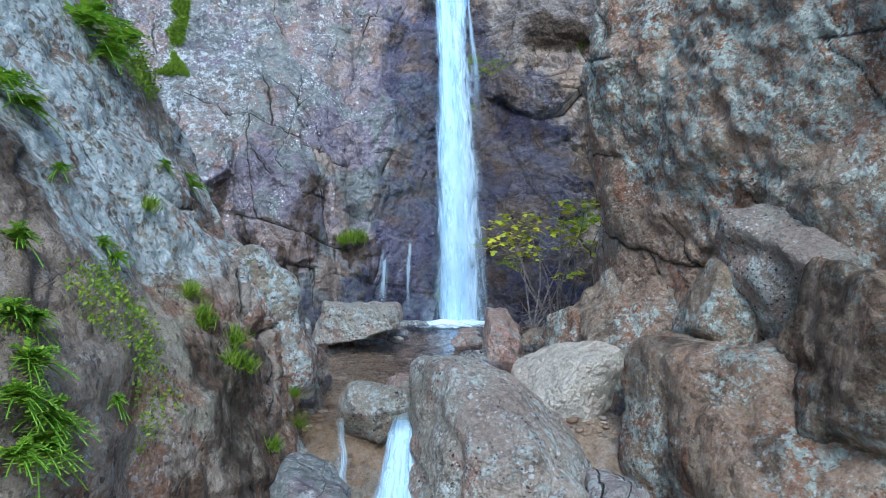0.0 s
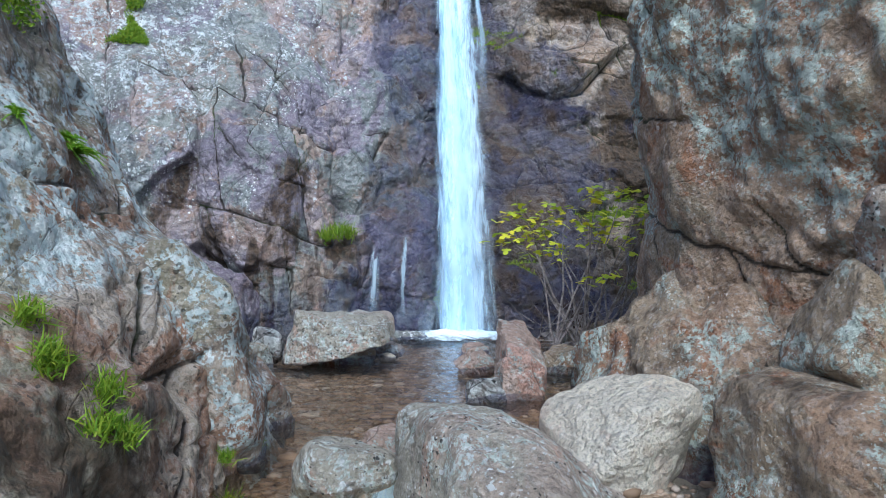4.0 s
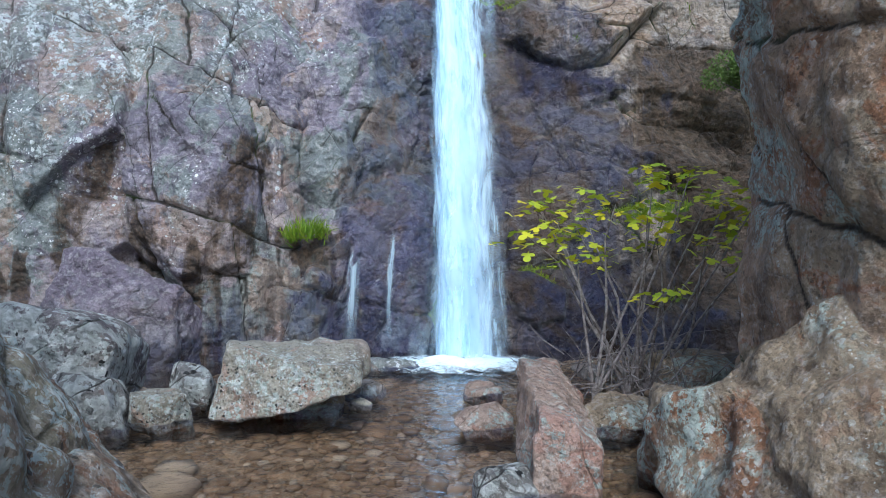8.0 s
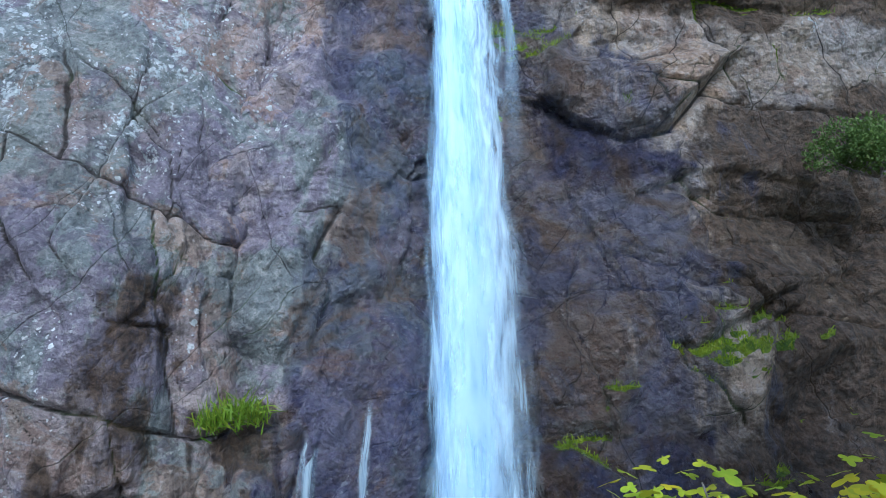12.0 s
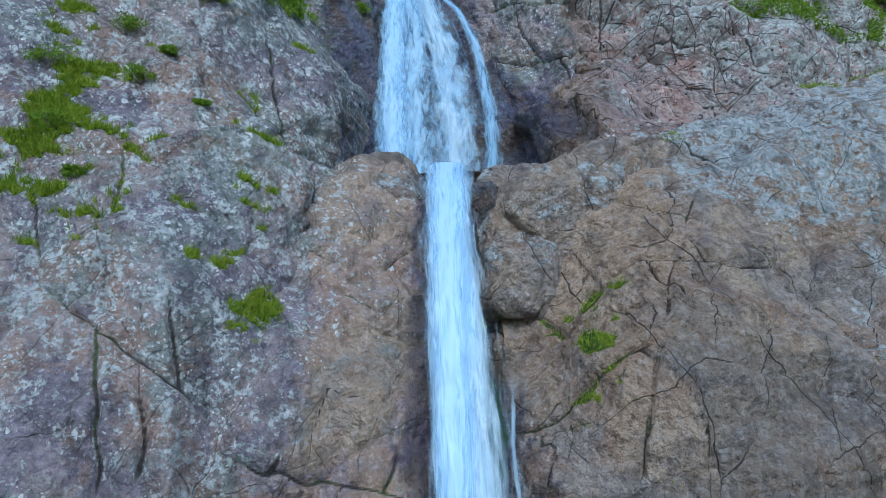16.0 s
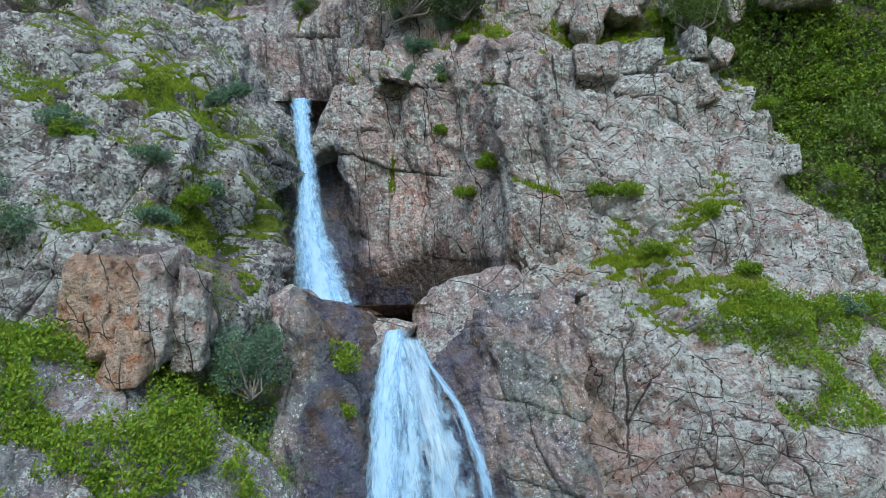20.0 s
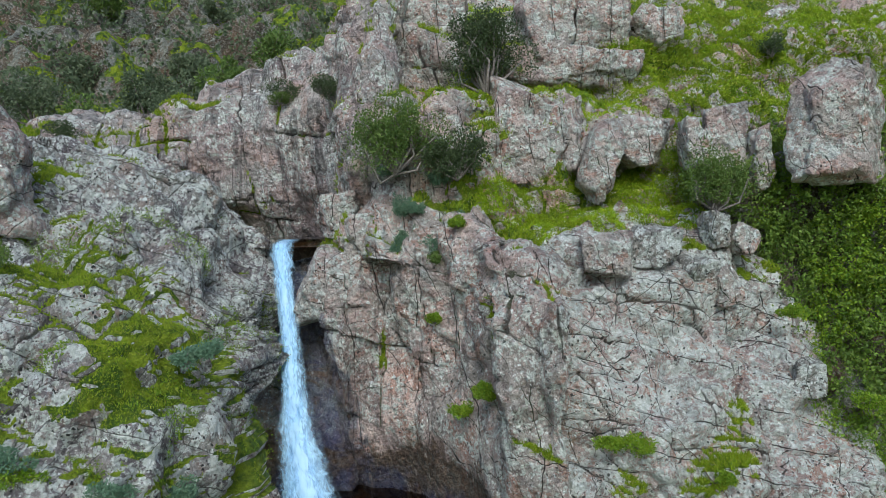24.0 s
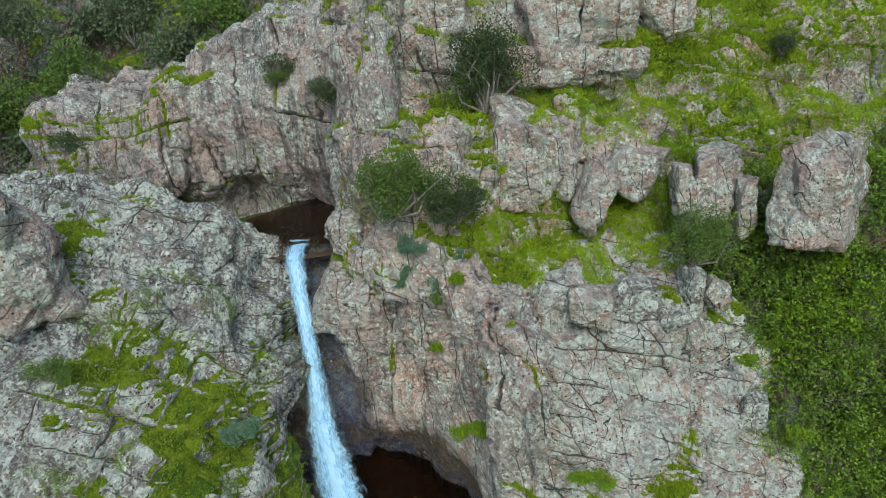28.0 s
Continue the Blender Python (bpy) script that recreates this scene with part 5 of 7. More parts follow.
# ground
bed = np.stack(np.meshgrid(np.linspace(-7, 9, 270), np.linspace(-4, 17, 330)), -1)
bx, by = bed[..., 0].ravel(), bed[..., 1].ravel()
b3 = np.stack([bx, by, np.zeros_like(bx)], 1)
bz = 0.08 + 0.10 * fbm(b3 * 0.8, 3, 61) + 0.05 * fbm(b3 * 5, 3, 62) - 1.9 * sstep(6.9, 4.6, by) + 0.38 * sstep(1.3, 2.4, bx) * sstep(9.0, 10.4, by) * sstep(14.6, 13.0, by) + 0.5 * sstep(-3.6, -5.0, bx)
ground = part("ground", mesh_of("ground", np.stack([bx, by, bz], 1), grid_faces(270, 330), {"crack": 0 * bx, "moss": 0 * bx, "wet": 0 * bx, "stain": 0.85 * sstep(0.27, 0.36, bz) * (bx > 0.5), "crust": 0 * bx}), BED)
tagged(ground, "brown gravel bed of the pool and stream", "ground", kind="structure")
base = part("lower_ground", mesh_of("lower_ground", [(-400, -400, -2.6), (400, -400, -2.6), (400, 600, -2.6), (-400, 600, -2.6)], [(0, 1, 2, 3)], {"crack": np.zeros(4), "moss": np.ones(4), "wet": np.zeros(4)}), EARTH)
tagged(base, "dark earthy valley ground round the gorge", "ground", kind="structure")


def pool(name, label, cx, cy, z, rx, ry, material, seed, n=72):
    """A sheet of water with an uneven rim and slight ripples."""
    rr = np.linspace(0.02, 1, 26)
    th = np.linspace(0, 2 * np.pi, n, endpoint=False)
    wob = 1 + 0.12 * np.sin(3 * th + seed) + 0.07 * np.sin(5 * th + 2 * seed)
    x = cx + rx * rr[:, None] * (np.cos(th) * wob)[None]
    y = cy + ry * rr[:, None] * (np.sin(th) * wob)[None]
    q = np.stack([x.ravel(), y.ravel(), np.full(x.size, z)], 1)
    q[:, 2] += 0.008 * vnoise(q * 3.0, seed)
    i = np.arange(26 * n).reshape(26, n)
    j = np.roll(i, -1, 1)
    f = np.stack([i[:-1], i[1:], j[1:], j[:-1]], -1).reshape(-1, 4)
    return tagged(part(name, mesh_of(name, q, f), material), label, "water", kind="structure")


def basin(name, cx, cy, z, rx, ry, deep):
    """The rock bowl that holds a pool."""
    n, k = 64, 20
    rr, th = np.linspace(0.02, 1.15, k), np.linspace(0, 2 * np.pi, n, endpoint=False)
    x, y = (cx + rx * rr[:, None] * np.cos(th)).ravel(), (cy + ry * rr[:, None] * np.sin(th)).ravel()
    q = np.stack([x, y, z - deep * np.maximum(0.12, 1 - np.repeat(rr, n) ** 4)], 1)
    q[:, 2] += 0.1 * fbm(q * 1.5, 3, 5)
    i = np.arange(k * n).reshape(k, n)
    j = np.roll(i, -1, 1)
    me = mesh_of(name, q, np.stack([i[:-1], i[1:], j[1:], j[:-1]], -1).reshape(-1, 4), {"stain": np.ones(n * k)})
    return tagged(part(name, me, BROWN), "brown rock bowl under the dark water", "ground", kind="structure")


basin("ground_basin_1", -0.2, 23.1, 12.7, 1.9, 1.75, 0.5)
basin("ground_basin_2", -1.2, 30.1, 19.35, 3.1, 2.5, 1.0)
basin("ground_basin_3", -5.2, 35.9, 26.5, 2.4, 2.4, 0.9)
pool("water_1", "clear shallow brown pool under the waterfall", 0.2, 11.0, 0.25, 4.6, 4.7, WATER, 2)
pool("water_2", "small dark basin under the second waterfall", -0.1, 23.0, 12.80, 2.0, 1.75, DEEP, 5)
pool("water_3", "dark basin under the third waterfall", -1.2, 29.9, 19.45, 3.2, 2.9, DEEP, 7)
pool("water_4", "dark still pool above the third waterfall", -5.2, 35.9, 26.62, 2.4, 2.4, DEEP, 9)


# ---- waterfalls ----
def sheet(name, path, widths, material, parent, layer=0.0, nu=40, step=0.06, rough=0.05, bow=0.12, label="", ends=(0.02, 0.0), strength=1.0):
    """One curtain of falling water along a path, bulging in its middle."""
    p = np.array(path, float)
    seg = np.r_[0, np.cumsum(np.linalg.norm(np.diff(p, axis=0), axis=1))]
    nv = int(seg[-1] / step) + 2
    vv = np.linspace(0, seg[-1], nv)
    ww = np.interp(vv, np.linspace(0, seg[-1], len(widths)), widths)
    c = np.stack([np.interp(vv, seg, p[:, i]) for i in range(3)], 1)
    for i in range(3):
        c[:, i] = blur_line(c[:, i], min(8, nv // 3))
    u = np.linspace(-1, 1, nu)
    q = np.repeat(c[:, None], nu, 1)
    q[..., 0] += u[None] * ww[:, None] / 2
    q[..., 1] -= bow * (1 - u[None] ** 2) * np.minimum(1, ww[:, None])
    f = q.reshape(-1, 3)
    push = rough * (fbm(f * np.array((9, 9, 1.0)) + layer, 3, 3 + int(layer * 10)) + 0.8 * vnoise(f * np.array((3, 3, 0.8)) + layer, 8))
    f[:, 1] += push
    f[:, 0] += push * 0.5
    body = strength * np.repeat(sstep(0, ends[0] + 1e-4, vv / seg[-1]) * (1 - ends[1] * sstep(0.5, 1, vv / seg[-1])), nu)
    return part(name, mesh_of(name, f, grid_faces(nu, nv), {"across": np.tile(u, nv), "along": np.repeat(vv, nu), "layer": np.full(len(f), layer), "body": body}), material, parent, label)


def splash(name, x, y, z, rx, ry, parent, seed):
    n, k = 90, 40
    rr, th = np.linspace(0.02, 1, k), np.linspace(0, 2 * np.pi, n, endpoint=False)
    q = np.stack([(x + rx * rr[:, None] * np.cos(th)).ravel(), (y + ry * rr[:, None] * np.sin(th)).ravel(), np.zeros(n * k)], 1)
    r = np.repeat(rr, n)
    q[:, 2] = z + 0.08 * np.exp(-(r / 0.4) ** 2) * (1 + 0.6 * fbm(q * 5, 3, seed)) + 0.02 * vnoise(q * 6, seed)
    i = np.arange(k * n).reshape(k, n)
    j = np.roll(i, -1, 1)
    return part(name, mesh_of(name, q, np.stack([i[:-1], i[1:], j[1:], j[:-1]], -1).reshape(-1, 4), {"body": 0.62 * (1 - r) ** 0.8}), FOAM, parent)


f1 = thing("waterfall", (0.25, 14.85, 0), "tall white waterfall plunging into the lowest pool", "waterfall", "waterfalls")
line = [(-0.1, 21.9, 12.84), (-0.1, 20.9, 12.78)] + [(*map(float, fall_line(z)), z) for z in (12.75, 12.3, 11.5, 10.5, 9, 7, 5, 3, 1.5, 0.25)]
for i, (w0, w1, w2, dx, dy, mt) in enumerate(((0.80, 0.58, 0.78, 0.0, -0.28, FALL), (0.66, 0.46, 0.62, -0.02, -0.36, FALL), (0.7, 1.15, 1.25, 0.16, -0.18, THIN), (0.55, 0.4, 0.5, -0.03, -0.42, FALL), (0.6, 1.0, 1.15, 0.2, -0.24, SEEP))):
    sheet("curtain", [(x + dx * min(1, (13 - z) / 3), y + dy, z) for x, y, z in line], [w0, w0, w0 * 0.5 + w1 * 0.5, w1, w1, w2, w2, w2 * 1.05], mt, f1, layer=1.7 * i)
# mist and the fall's soft edge glow, both made as one faint sheet
sheet("mist", [(x + 0.08, y - 0.5, z) for x, y, z in line[7:]], [0.5, 1.0, 1.3, 1.5, 1.9], THIN, f1, layer=6.6, ends=(0.5, 0.0), strength=0.34)
sheet("side_strand", [(0.60, 17.85, 10.0), (0.61, 17.2, 9.0), (0.63, 16.55, 8.0), (0.66, 16.0, 7.2), (0.75, 15.5, 6.0), (0.8, 15.0, 4.0)], [0.06, 0.07, 0.09, 0.2, 0.3], FALL, f1, layer=8.1, nu=8, ends=(0.1, 1.0), strength=0.5)
sheet("trickle", [(-1.22, 14.75, 2.1), (-1.27, 14.5, 1.6), (-1.3, 14.2, 0.5)], [0.14, 0.24, 0.3], THIN, f1, layer=9.3, nu=10, ends=(0.2, 0.7), strength=0.55)
sheet("trickle", [(-0.72, 14.95, 2.1), (-0.73, 14.65, 1.5), (-0.76, 14.4, 0.5)], [0.1, 0.14, 0.16], THIN, f1, layer=10.3, nu=8, ends=(0.2, 0.7), strength=0.55)
splash("foam", 0.3, 13.65, 0.27, 1.7, 1.1, f1, 5)
f2w = thing("waterfall", (-0.5, 24.5, 12.85), "white waterfall fanning out over dark rock into a basin", "waterfall", "waterfalls")
for i, (dx, dy, k, mt) in enumerate(((-0.02, -0.5, 1.25, FROTH), (-0.1, -0.62, 0.9, FROTH), (0.45, -0.56, 1.3, VEIL))):
    sheet("curtain", [(-1.28, 27.4, 19.0), (-1.3, 27.0 + dy, 18.9), (-1.34 + dx, 26.3 + dy, 17.3), (-1.3 + dx, 25.6 + dy, 15.1), (-1.25 + dx, 25.1 + dy, 12.86)], [0.6, 0.62 * k, 0.75 * k, 0.9 * k, 0.95 * k], mt, f2w, layer=12 + 1.7 * i)
for i, (dy, mt) in enumerate(((-0.5, VEIL), (-0.62, SEEP))):
    sheet("veil", [(-0.95, 26.9 + dy, 18.75), (-0.6, 26.4 + dy, 17.7), (-0.3, 26.0 + dy, 16.5), (-0.02, 25.5 + dy, 14.75), (0.05, 25.1 + dy, 12.86)], [0.6, 1.3, 1.7, 1.9, 1.9], mt, f2w, layer=22 + 1.7 * i, strength=0.9)
for i, k in enumerate((1.0, 0.6)):
    sheet("side_strand", [(-0.75, 26.5, 18.6), (-0.5, 26.0, 18.15), (0.1, 25.4, 17.4), (0.5, 25.0, 16.4), (0.8, 24.6, 14.7), (0.85, 24.4, 12.9)], [0.15 * k, 0.3 * k, 0.4 * k, 0.5 * k, 0.6 * k, 0.6 * k], VEIL, f2w, layer=27.0 + i, strength=0.7)
splash("foam", -0.4, 24.3, 12.88, 1.9, 1.1, f2w, 6)
f3w = thing("waterfall", (-3.3, 29.4, 19.6), "narrow white waterfall sliding down a dark gully", "waterfall", "waterfalls")
for i, (k, dx, dy, mt) in enumerate(((1.0, 0.0, 0.0, FROTH), (0.7, 0.0, -0.1, FROTH), (1.25, 0.06, -0.05, VEIL))):
    sheet("curtain", [(-5.1, 34.4, 26.64), (-5.07, 33.3 + dy, 26.5), (-4.75 + dx, 32.3 + dy, 25.0), (-4.5 + dx, 31.7 + dy, 23.9), (-4.05 + dx, 30.5 + dy, 21.6), (-3.35 + dx, 29.3 + dy, 19.45)], [0.85, 0.72 * k, 0.62 * k, 0.8 * k, 1.4 * k, 1.9 * k], mt, f3w, layer=30 + 1.7 * i)
splash("foam", -3.4, 29.2, 19.47, 1.2, 0.8, f3w, 8)
f4w = thing("waterfall", (-0.35, 5.8, -0.6), "small white cascade spilling between boulders", "waterfall", "waterfalls")
for i, mt in enumerate((FALL, THIN, FALL)):
    sheet("curtain", [(-0.36, 6.8, 0.26), (-0.36, 6.3, 0.2), (-0.40, 5.95 - 0.03 * i, -0.2), (-0.43, 5.5 - 0.05 * i, -0.75), (-0.45, 4.6, -1.3)], [0.2, 0.3, 0.48, 0.62, 0.75], mt, f4w, layer=40 + 1.7 * i, step=0.04)
sheet("trickle", [(-0.95, 6.5, 0.2), (-0.92, 6.1, 0.0), (-0.85, 5.6, -0.5), (-0.75, 5.1, -1.0)], [0.1, 0.14, 0.2], THIN, f4w, layer=44, nu=10, strength=0.6)


# ---- boulders ----
def ico(sub):
    bm = bmesh.new()
    bmesh.ops.create_icosphere(bm, subdivisions=sub, radius=1.0)
    bm.verts.ensure_lookup_table()
    v = np.array([x.co[:] for x in bm.verts])
    f = np.array([[x.index for x in q.verts] for q in bm.faces])
    bm.free()
    return v, f


ICO = {k: ico(k) for k in (3, 4, 5, 6)}


def boulder(name, label, place, size, material, turn=(0, 0, 0), seed=1, sub=5, boxy=0.85, planes=9, rough=0.04, cuts=(), group="", flat=0.0, category="boulder", sharp=22.0, stained=0.0, damp=None):
    """A weathered block: a round lump cut by random planes, its edges worn, with relief and a few cracks."""
    v, f = ICO[sub]
    r = np.random.default_rng(seed)
    n = r.normal(size=(planes, 3))
    n = np.concatenate([n / np.linalg.norm(n, axis=1, keepdims=True), np.array(((0, 0, 1), (0, 0, -1), (1, 0, 0), (-1, 0, 0), (0, 1, 0), (0, -1, 0)), float)])
    n[planes:] += r.normal(size=(6, 3)) * 0.16
    n /= np.linalg.norm(n, axis=1, keepdims=True)
    dist = np.r_[r.uniform(0.72, 1.0, planes), r.uniform(0.70, 0.86, 6)]
    if flat:
        dist[planes] = flat
    if len(cuts):
        cn = np.array([c[:3] for c in cuts], float)
        n = np.concatenate([n, cn / np.linalg.norm(cn, axis=1, keepdims=True)])
        dist = np.r_[dist, [c[3] for c in cuts]]
    k = v @ n.T
    t = np.where(k > 0.05, dist / np.maximum(k, 0.05), 9)
    pw = sharp
    cut = (np.power(t, -pw).sum(1)) ** (-1 / pw)
    rad = cut * boxy + np.minimum(1.0, cut * 1.02) * (1 - boxy)
    s = np.array(size)
    q = v * rad[:, None] * s / 0.8
    w = q + seed * 3.3
    face, gap = facets((w + 0.08 * np.stack([vnoise(w * 3, i) for i in range(3)], 1)) / (0.6 * s.max() ** 0.7), seed, 1.6)
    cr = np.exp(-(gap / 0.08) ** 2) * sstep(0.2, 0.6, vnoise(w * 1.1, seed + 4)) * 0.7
    nn = v / s
    nn /= np.linalg.norm(nn, axis=1, keepdims=True)
    m = s.max()
    q = q + nn * (rough * m * (1.2 * fbm(w * 1.7 / m, 3, seed) + face * 0.9 + 0.7 * fbm(w * 6 / m, 3, seed + 2)) - 0.03 * cr + 0.03 * min(1, m) * fbm(w * 5, 4, seed + 3) + 0.014 * min(1, m) * facets(w * 5, seed + 9, 2.2)[0])[:, None]
    q = q @ np.array(Euler([radians(a) for a in turn]).to_matrix()).T
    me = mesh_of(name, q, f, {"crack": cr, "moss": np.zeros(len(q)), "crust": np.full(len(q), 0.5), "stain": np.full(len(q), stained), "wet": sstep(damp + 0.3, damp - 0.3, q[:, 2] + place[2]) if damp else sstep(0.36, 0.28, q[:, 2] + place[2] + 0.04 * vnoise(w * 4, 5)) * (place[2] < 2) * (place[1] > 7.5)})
    ob = part(name, me, material)
    ob.matrix_basis = Matrix.Translation(place)
    return tagged(ob, label, category, group)


GR = "boulders by the pool"
boulder("boulder", "large pale grey granite boulder with lichen damming the pool", (0.55, 5.65, -0.28), (0.80, 0.85, 0.98), DRY, (0, 0, 6), 3, 6, boxy=0.8, planes=3, sharp=14.0, cuts=((0.72, -0.3, 0.68, 0.60), (-0.9, -0.3, 0.3, 0.72), (-0.1, -0.6, 0.8, 0.80), (0.1, 0, 1, 0.86)), group=GR)
boulder("boulder", "smooth cream-white boulder with a dark underside", (1.32, 7.15, 0.30), (0.52, 0.46, 0.41), WHITE, (0, -14, 14), 5, 6, rough=0.035, boxy=0.7, planes=2, sharp=12.0, cuts=((-0.65, -0.35, 0.75, 0.62), (0.4, -0.9, -0.35, 0.72)), group=GR)
boulder("boulder", "small rounded grey boulder beside the outflow", (-0.68, 6.55, 0.22), (0.30, 0.27, 0.28), DRY, (0, 18, 30), 7, 5, boxy=0.6, rough=0.02, group=GR)
boulder("boulder", "small reddish stone at the outflow", (-0.40, 6.85, 0.34), (0.19, 0.18, 0.17), RED, (0, 0, 10), 8, 4, boxy=0.5, group=GR)
boulder("boulder", "big reddish-brown boulder with grey lichen spots", (2.92, 5.45, -0.08), (1.15, 1.2, 1.2), BROWN, (0, 0, 8), 10, 6, stained=0.5, boxy=1.0, planes=4, cuts=((-0.62, -0.5, 0.72, 0.66), (0.15, -0.85, 0.6, 0.80), (-1, -0.15, 0.15, 0.70), (0.1, 0.1, 1, 0.80)), group=GR)
boulder("boulder", "angular grey rock block leaning on the gorge wall", (4.05, 5.85, 1.62), (1.3, 0.95, 1.0), DRY, (0, 0, 18), 12, 6, boxy=1.0, planes=6, rough=0.055, sharp=40.0, stained=0.1, cuts=((-0.5, -0.45, 0.85, 0.50), (-0.75, -0.8, -0.15, 0.66), (0.25, -0.9, 0.1, 0.62), (-0.2, -0.75, -0.65, 0.62)), group=GR)
boulder("boulder", "wedged brown rock under a grey block", (2.66, 6.35, 1.15), (0.32, 0.34, 0.42), BROWN, (0, 30, 0), 13, 5, stained=0.4, group=GR)
boulder("boulder", "dark brown rock under the leaning block", (3.45, 4.9, 0.75), (0.9, 0.8, 0.75), BROWN, (0, 25, 10), 36, 6, stained=0.66, group=GR)
boulder("boulder", "small pink stone in the gap between boulders", (1.32, 5.15, -0.22), (0.28, 0.3, 0.30), PINK, (0, 20, 0), 14, 5, group=GR)
boulder("boulder", "broad grey-brown slab of rock at the foot of the wall", (2.5, 8.1, 0.62), (1.2, 1.05, 1.15), BROWN, (0, 0, -6), 16, 6, boxy=1.0, planes=7, rough=0.055, sharp=40.0, stained=0.42, cuts=((-0.72, -0.55, 0.72, 0.62), (-0.1, -0.75, 0.75, 0.74), (0.05, -0.2, 1, 0.74), (-0.8, -0.5, 0.1, 0.78)), group=GR)
boulder("boulder", "mossy lower shoulder of rock at the water's edge", (2.0, 9.0, 0.3), (0.55, 0.75, 0.42), BROWN, (0, -10, 20), 17, 5, group=GR)
boulder("boulder", "big flat-topped tan slab overhanging the pool", (-1.40, 10.95, 0.64), (0.70, 0.50, 0.42), DRY, (0, 0, 4), 18, 6, boxy=1.0, planes=6, rough=0.035, cuts=((0.28, -0.22, 1, 0.50), (0.42, 0.1, -1, 0.42), (-0.2, -1, 0.1, 0.6), (-1, -0.1, 0.15, 0.72), (1, -0.35, 0.3, 0.82)), group=GR)
boulder("boulder", "dark stone propping up the overhanging slab", (-1.4, 11.1, 0.22), (0.5, 0.35, 0.2), BROWN, (0, 0, 0), 19, 4, group=GR)
boulder("boulder", "angular white-grey block beside the slab", (-2.42, 10.55, 0.36), (0.26, 0.24, 0.22), DRY, (0, 12, 20), 20, 5, boxy=1.0, group=GR)
boulder("boulder", "low grey block half hidden by the slab", (-2.42, 11.2, 0.42), (0.22, 0.22, 0.24), GREY, (10, 0, 0), 21, 4, group=GR)
boulder("boulder", "small flat brown stone in the water", (-0.82, 11.75, 0.30), (0.22, 0.2, 0.11), TAN, (0, 0, 0), 22, 4, boxy=0.5, group=GR)
boulder("boulder", "small pale stone at the waterline", (-0.78, 11.25, 0.27), (0.11, 0.1, 0.07), WHITE, (0, 0, 0), 23, 3, boxy=0.4, group=GR)
boulder("boulder", "tall red-brown wedge of rock standing in the pool", (0.84, 9.62, 0.42), (0.27, 0.84, 0.44), RED, (4, 0, -4), 25, 6, boxy=1.0, planes=2, rough=0.03, sharp=40.0, cuts=((0.6, 0, 0.8, 0.72), (-0.95, -0.1, 0.25, 0.75), (0.1, 0, 1, 0.74)), group=GR)
boulder("boulder", "flat brick-red stone in shallow water", (0.40, 10.4, 0.34), (0.24, 0.19, 0.15), RED, (0, 4, 8), 26, 5, boxy=1.0, group=GR)
boulder("boulder", "rounded purplish stone in shallow water", (0.44, 11.65, 0.30), (0.20, 0.17, 0.11), RED, (0, 0, 0), 27, 4, boxy=0.5, group=GR)
boulder("boulder", "dark slate-blue stone in the water", (0.40, 8.85, 0.31), (0.19, 0.16, 0.14), GREY, (0, 0, 10), 28, 4, boxy=0.9, group=GR)
boulder("boulder", "dark wet rock at the edge of the foam", (-0.72, 13.4, 0.26), (0.42, 0.26, 0.11), WALL, (0, 0, 8), 29, 4, boxy=0.5, group=GR)
boulder("boulder", "long brown-grey shoulder of rock sloping into the pool", (-2.55, 8.0, 0.15), (1.15, 1.7, 1.3), PALE, (-14, 0, 4), 40, 6, boxy=0.9, planes=5, rough=0.06, sharp=40.0, stained=0.15, cuts=((0.62, 0.3, 0.72, 0.62), (0.9, 0.42, 0.1, 0.74)), group=GR)
boulder("boulder", "mossy grey boulder against the cliff foot", (-3.55, 10.9, 0.62), (0.62, 0.6, 0.62), GREY, (0, 14, 0), 31, 5, group=GR)
boulder("boulder", "smaller mossy boulder at the pool edge", (-3.0, 10.4, 0.38), (0.32, 0.34, 0.36), GREY, (0, 0, 30), 32, 5, group=GR)
boulder("boulder", "smooth purple-grey rock apron under the cliff", (-4.1, 13.3, 0.7), (0.95, 0.6, 0.85), APRON, (0, 16, -4), 33, 6, boxy=0.8, rough=0.04, sharp=30.0, stained=0.1, damp=0.6, group=GR)
boulder("boulder", "brown rock on the bank behind the fig tree", (2.6, 11.6, 0.5), (0.45, 0.5, 0.28), BROWN, (0, 0, 30), 34, 4, group=GR)
boulder("boulder", "brown rock on the bank under the fig tree", (1.55, 10.4, 0.36), (0.25, 0.3, 0.18), BROWN, (0, 0, 60), 35, 4, group=GR)
boulder("boulder", "pale flat stone below the fig tree", (1.75, 12.2, 0.42), (0.22, 0.15, 0.08), TAN, (0, 0, 20), 37, 4, group=GR)

boulder("boulder", "dark wet rock beside the little cascade", (-1.15, 5.65, -0.55), (0.40, 0.6, 0.55), WALL, (0, 10, 0), 38, 5, group=GR)
boulder("boulder", "dark wet rock under the little cascade", (-0.42, 5.6, -1.15), (0.6, 0.7, 0.5), WALL, (20, 0, 0), 39, 5, group=GR)
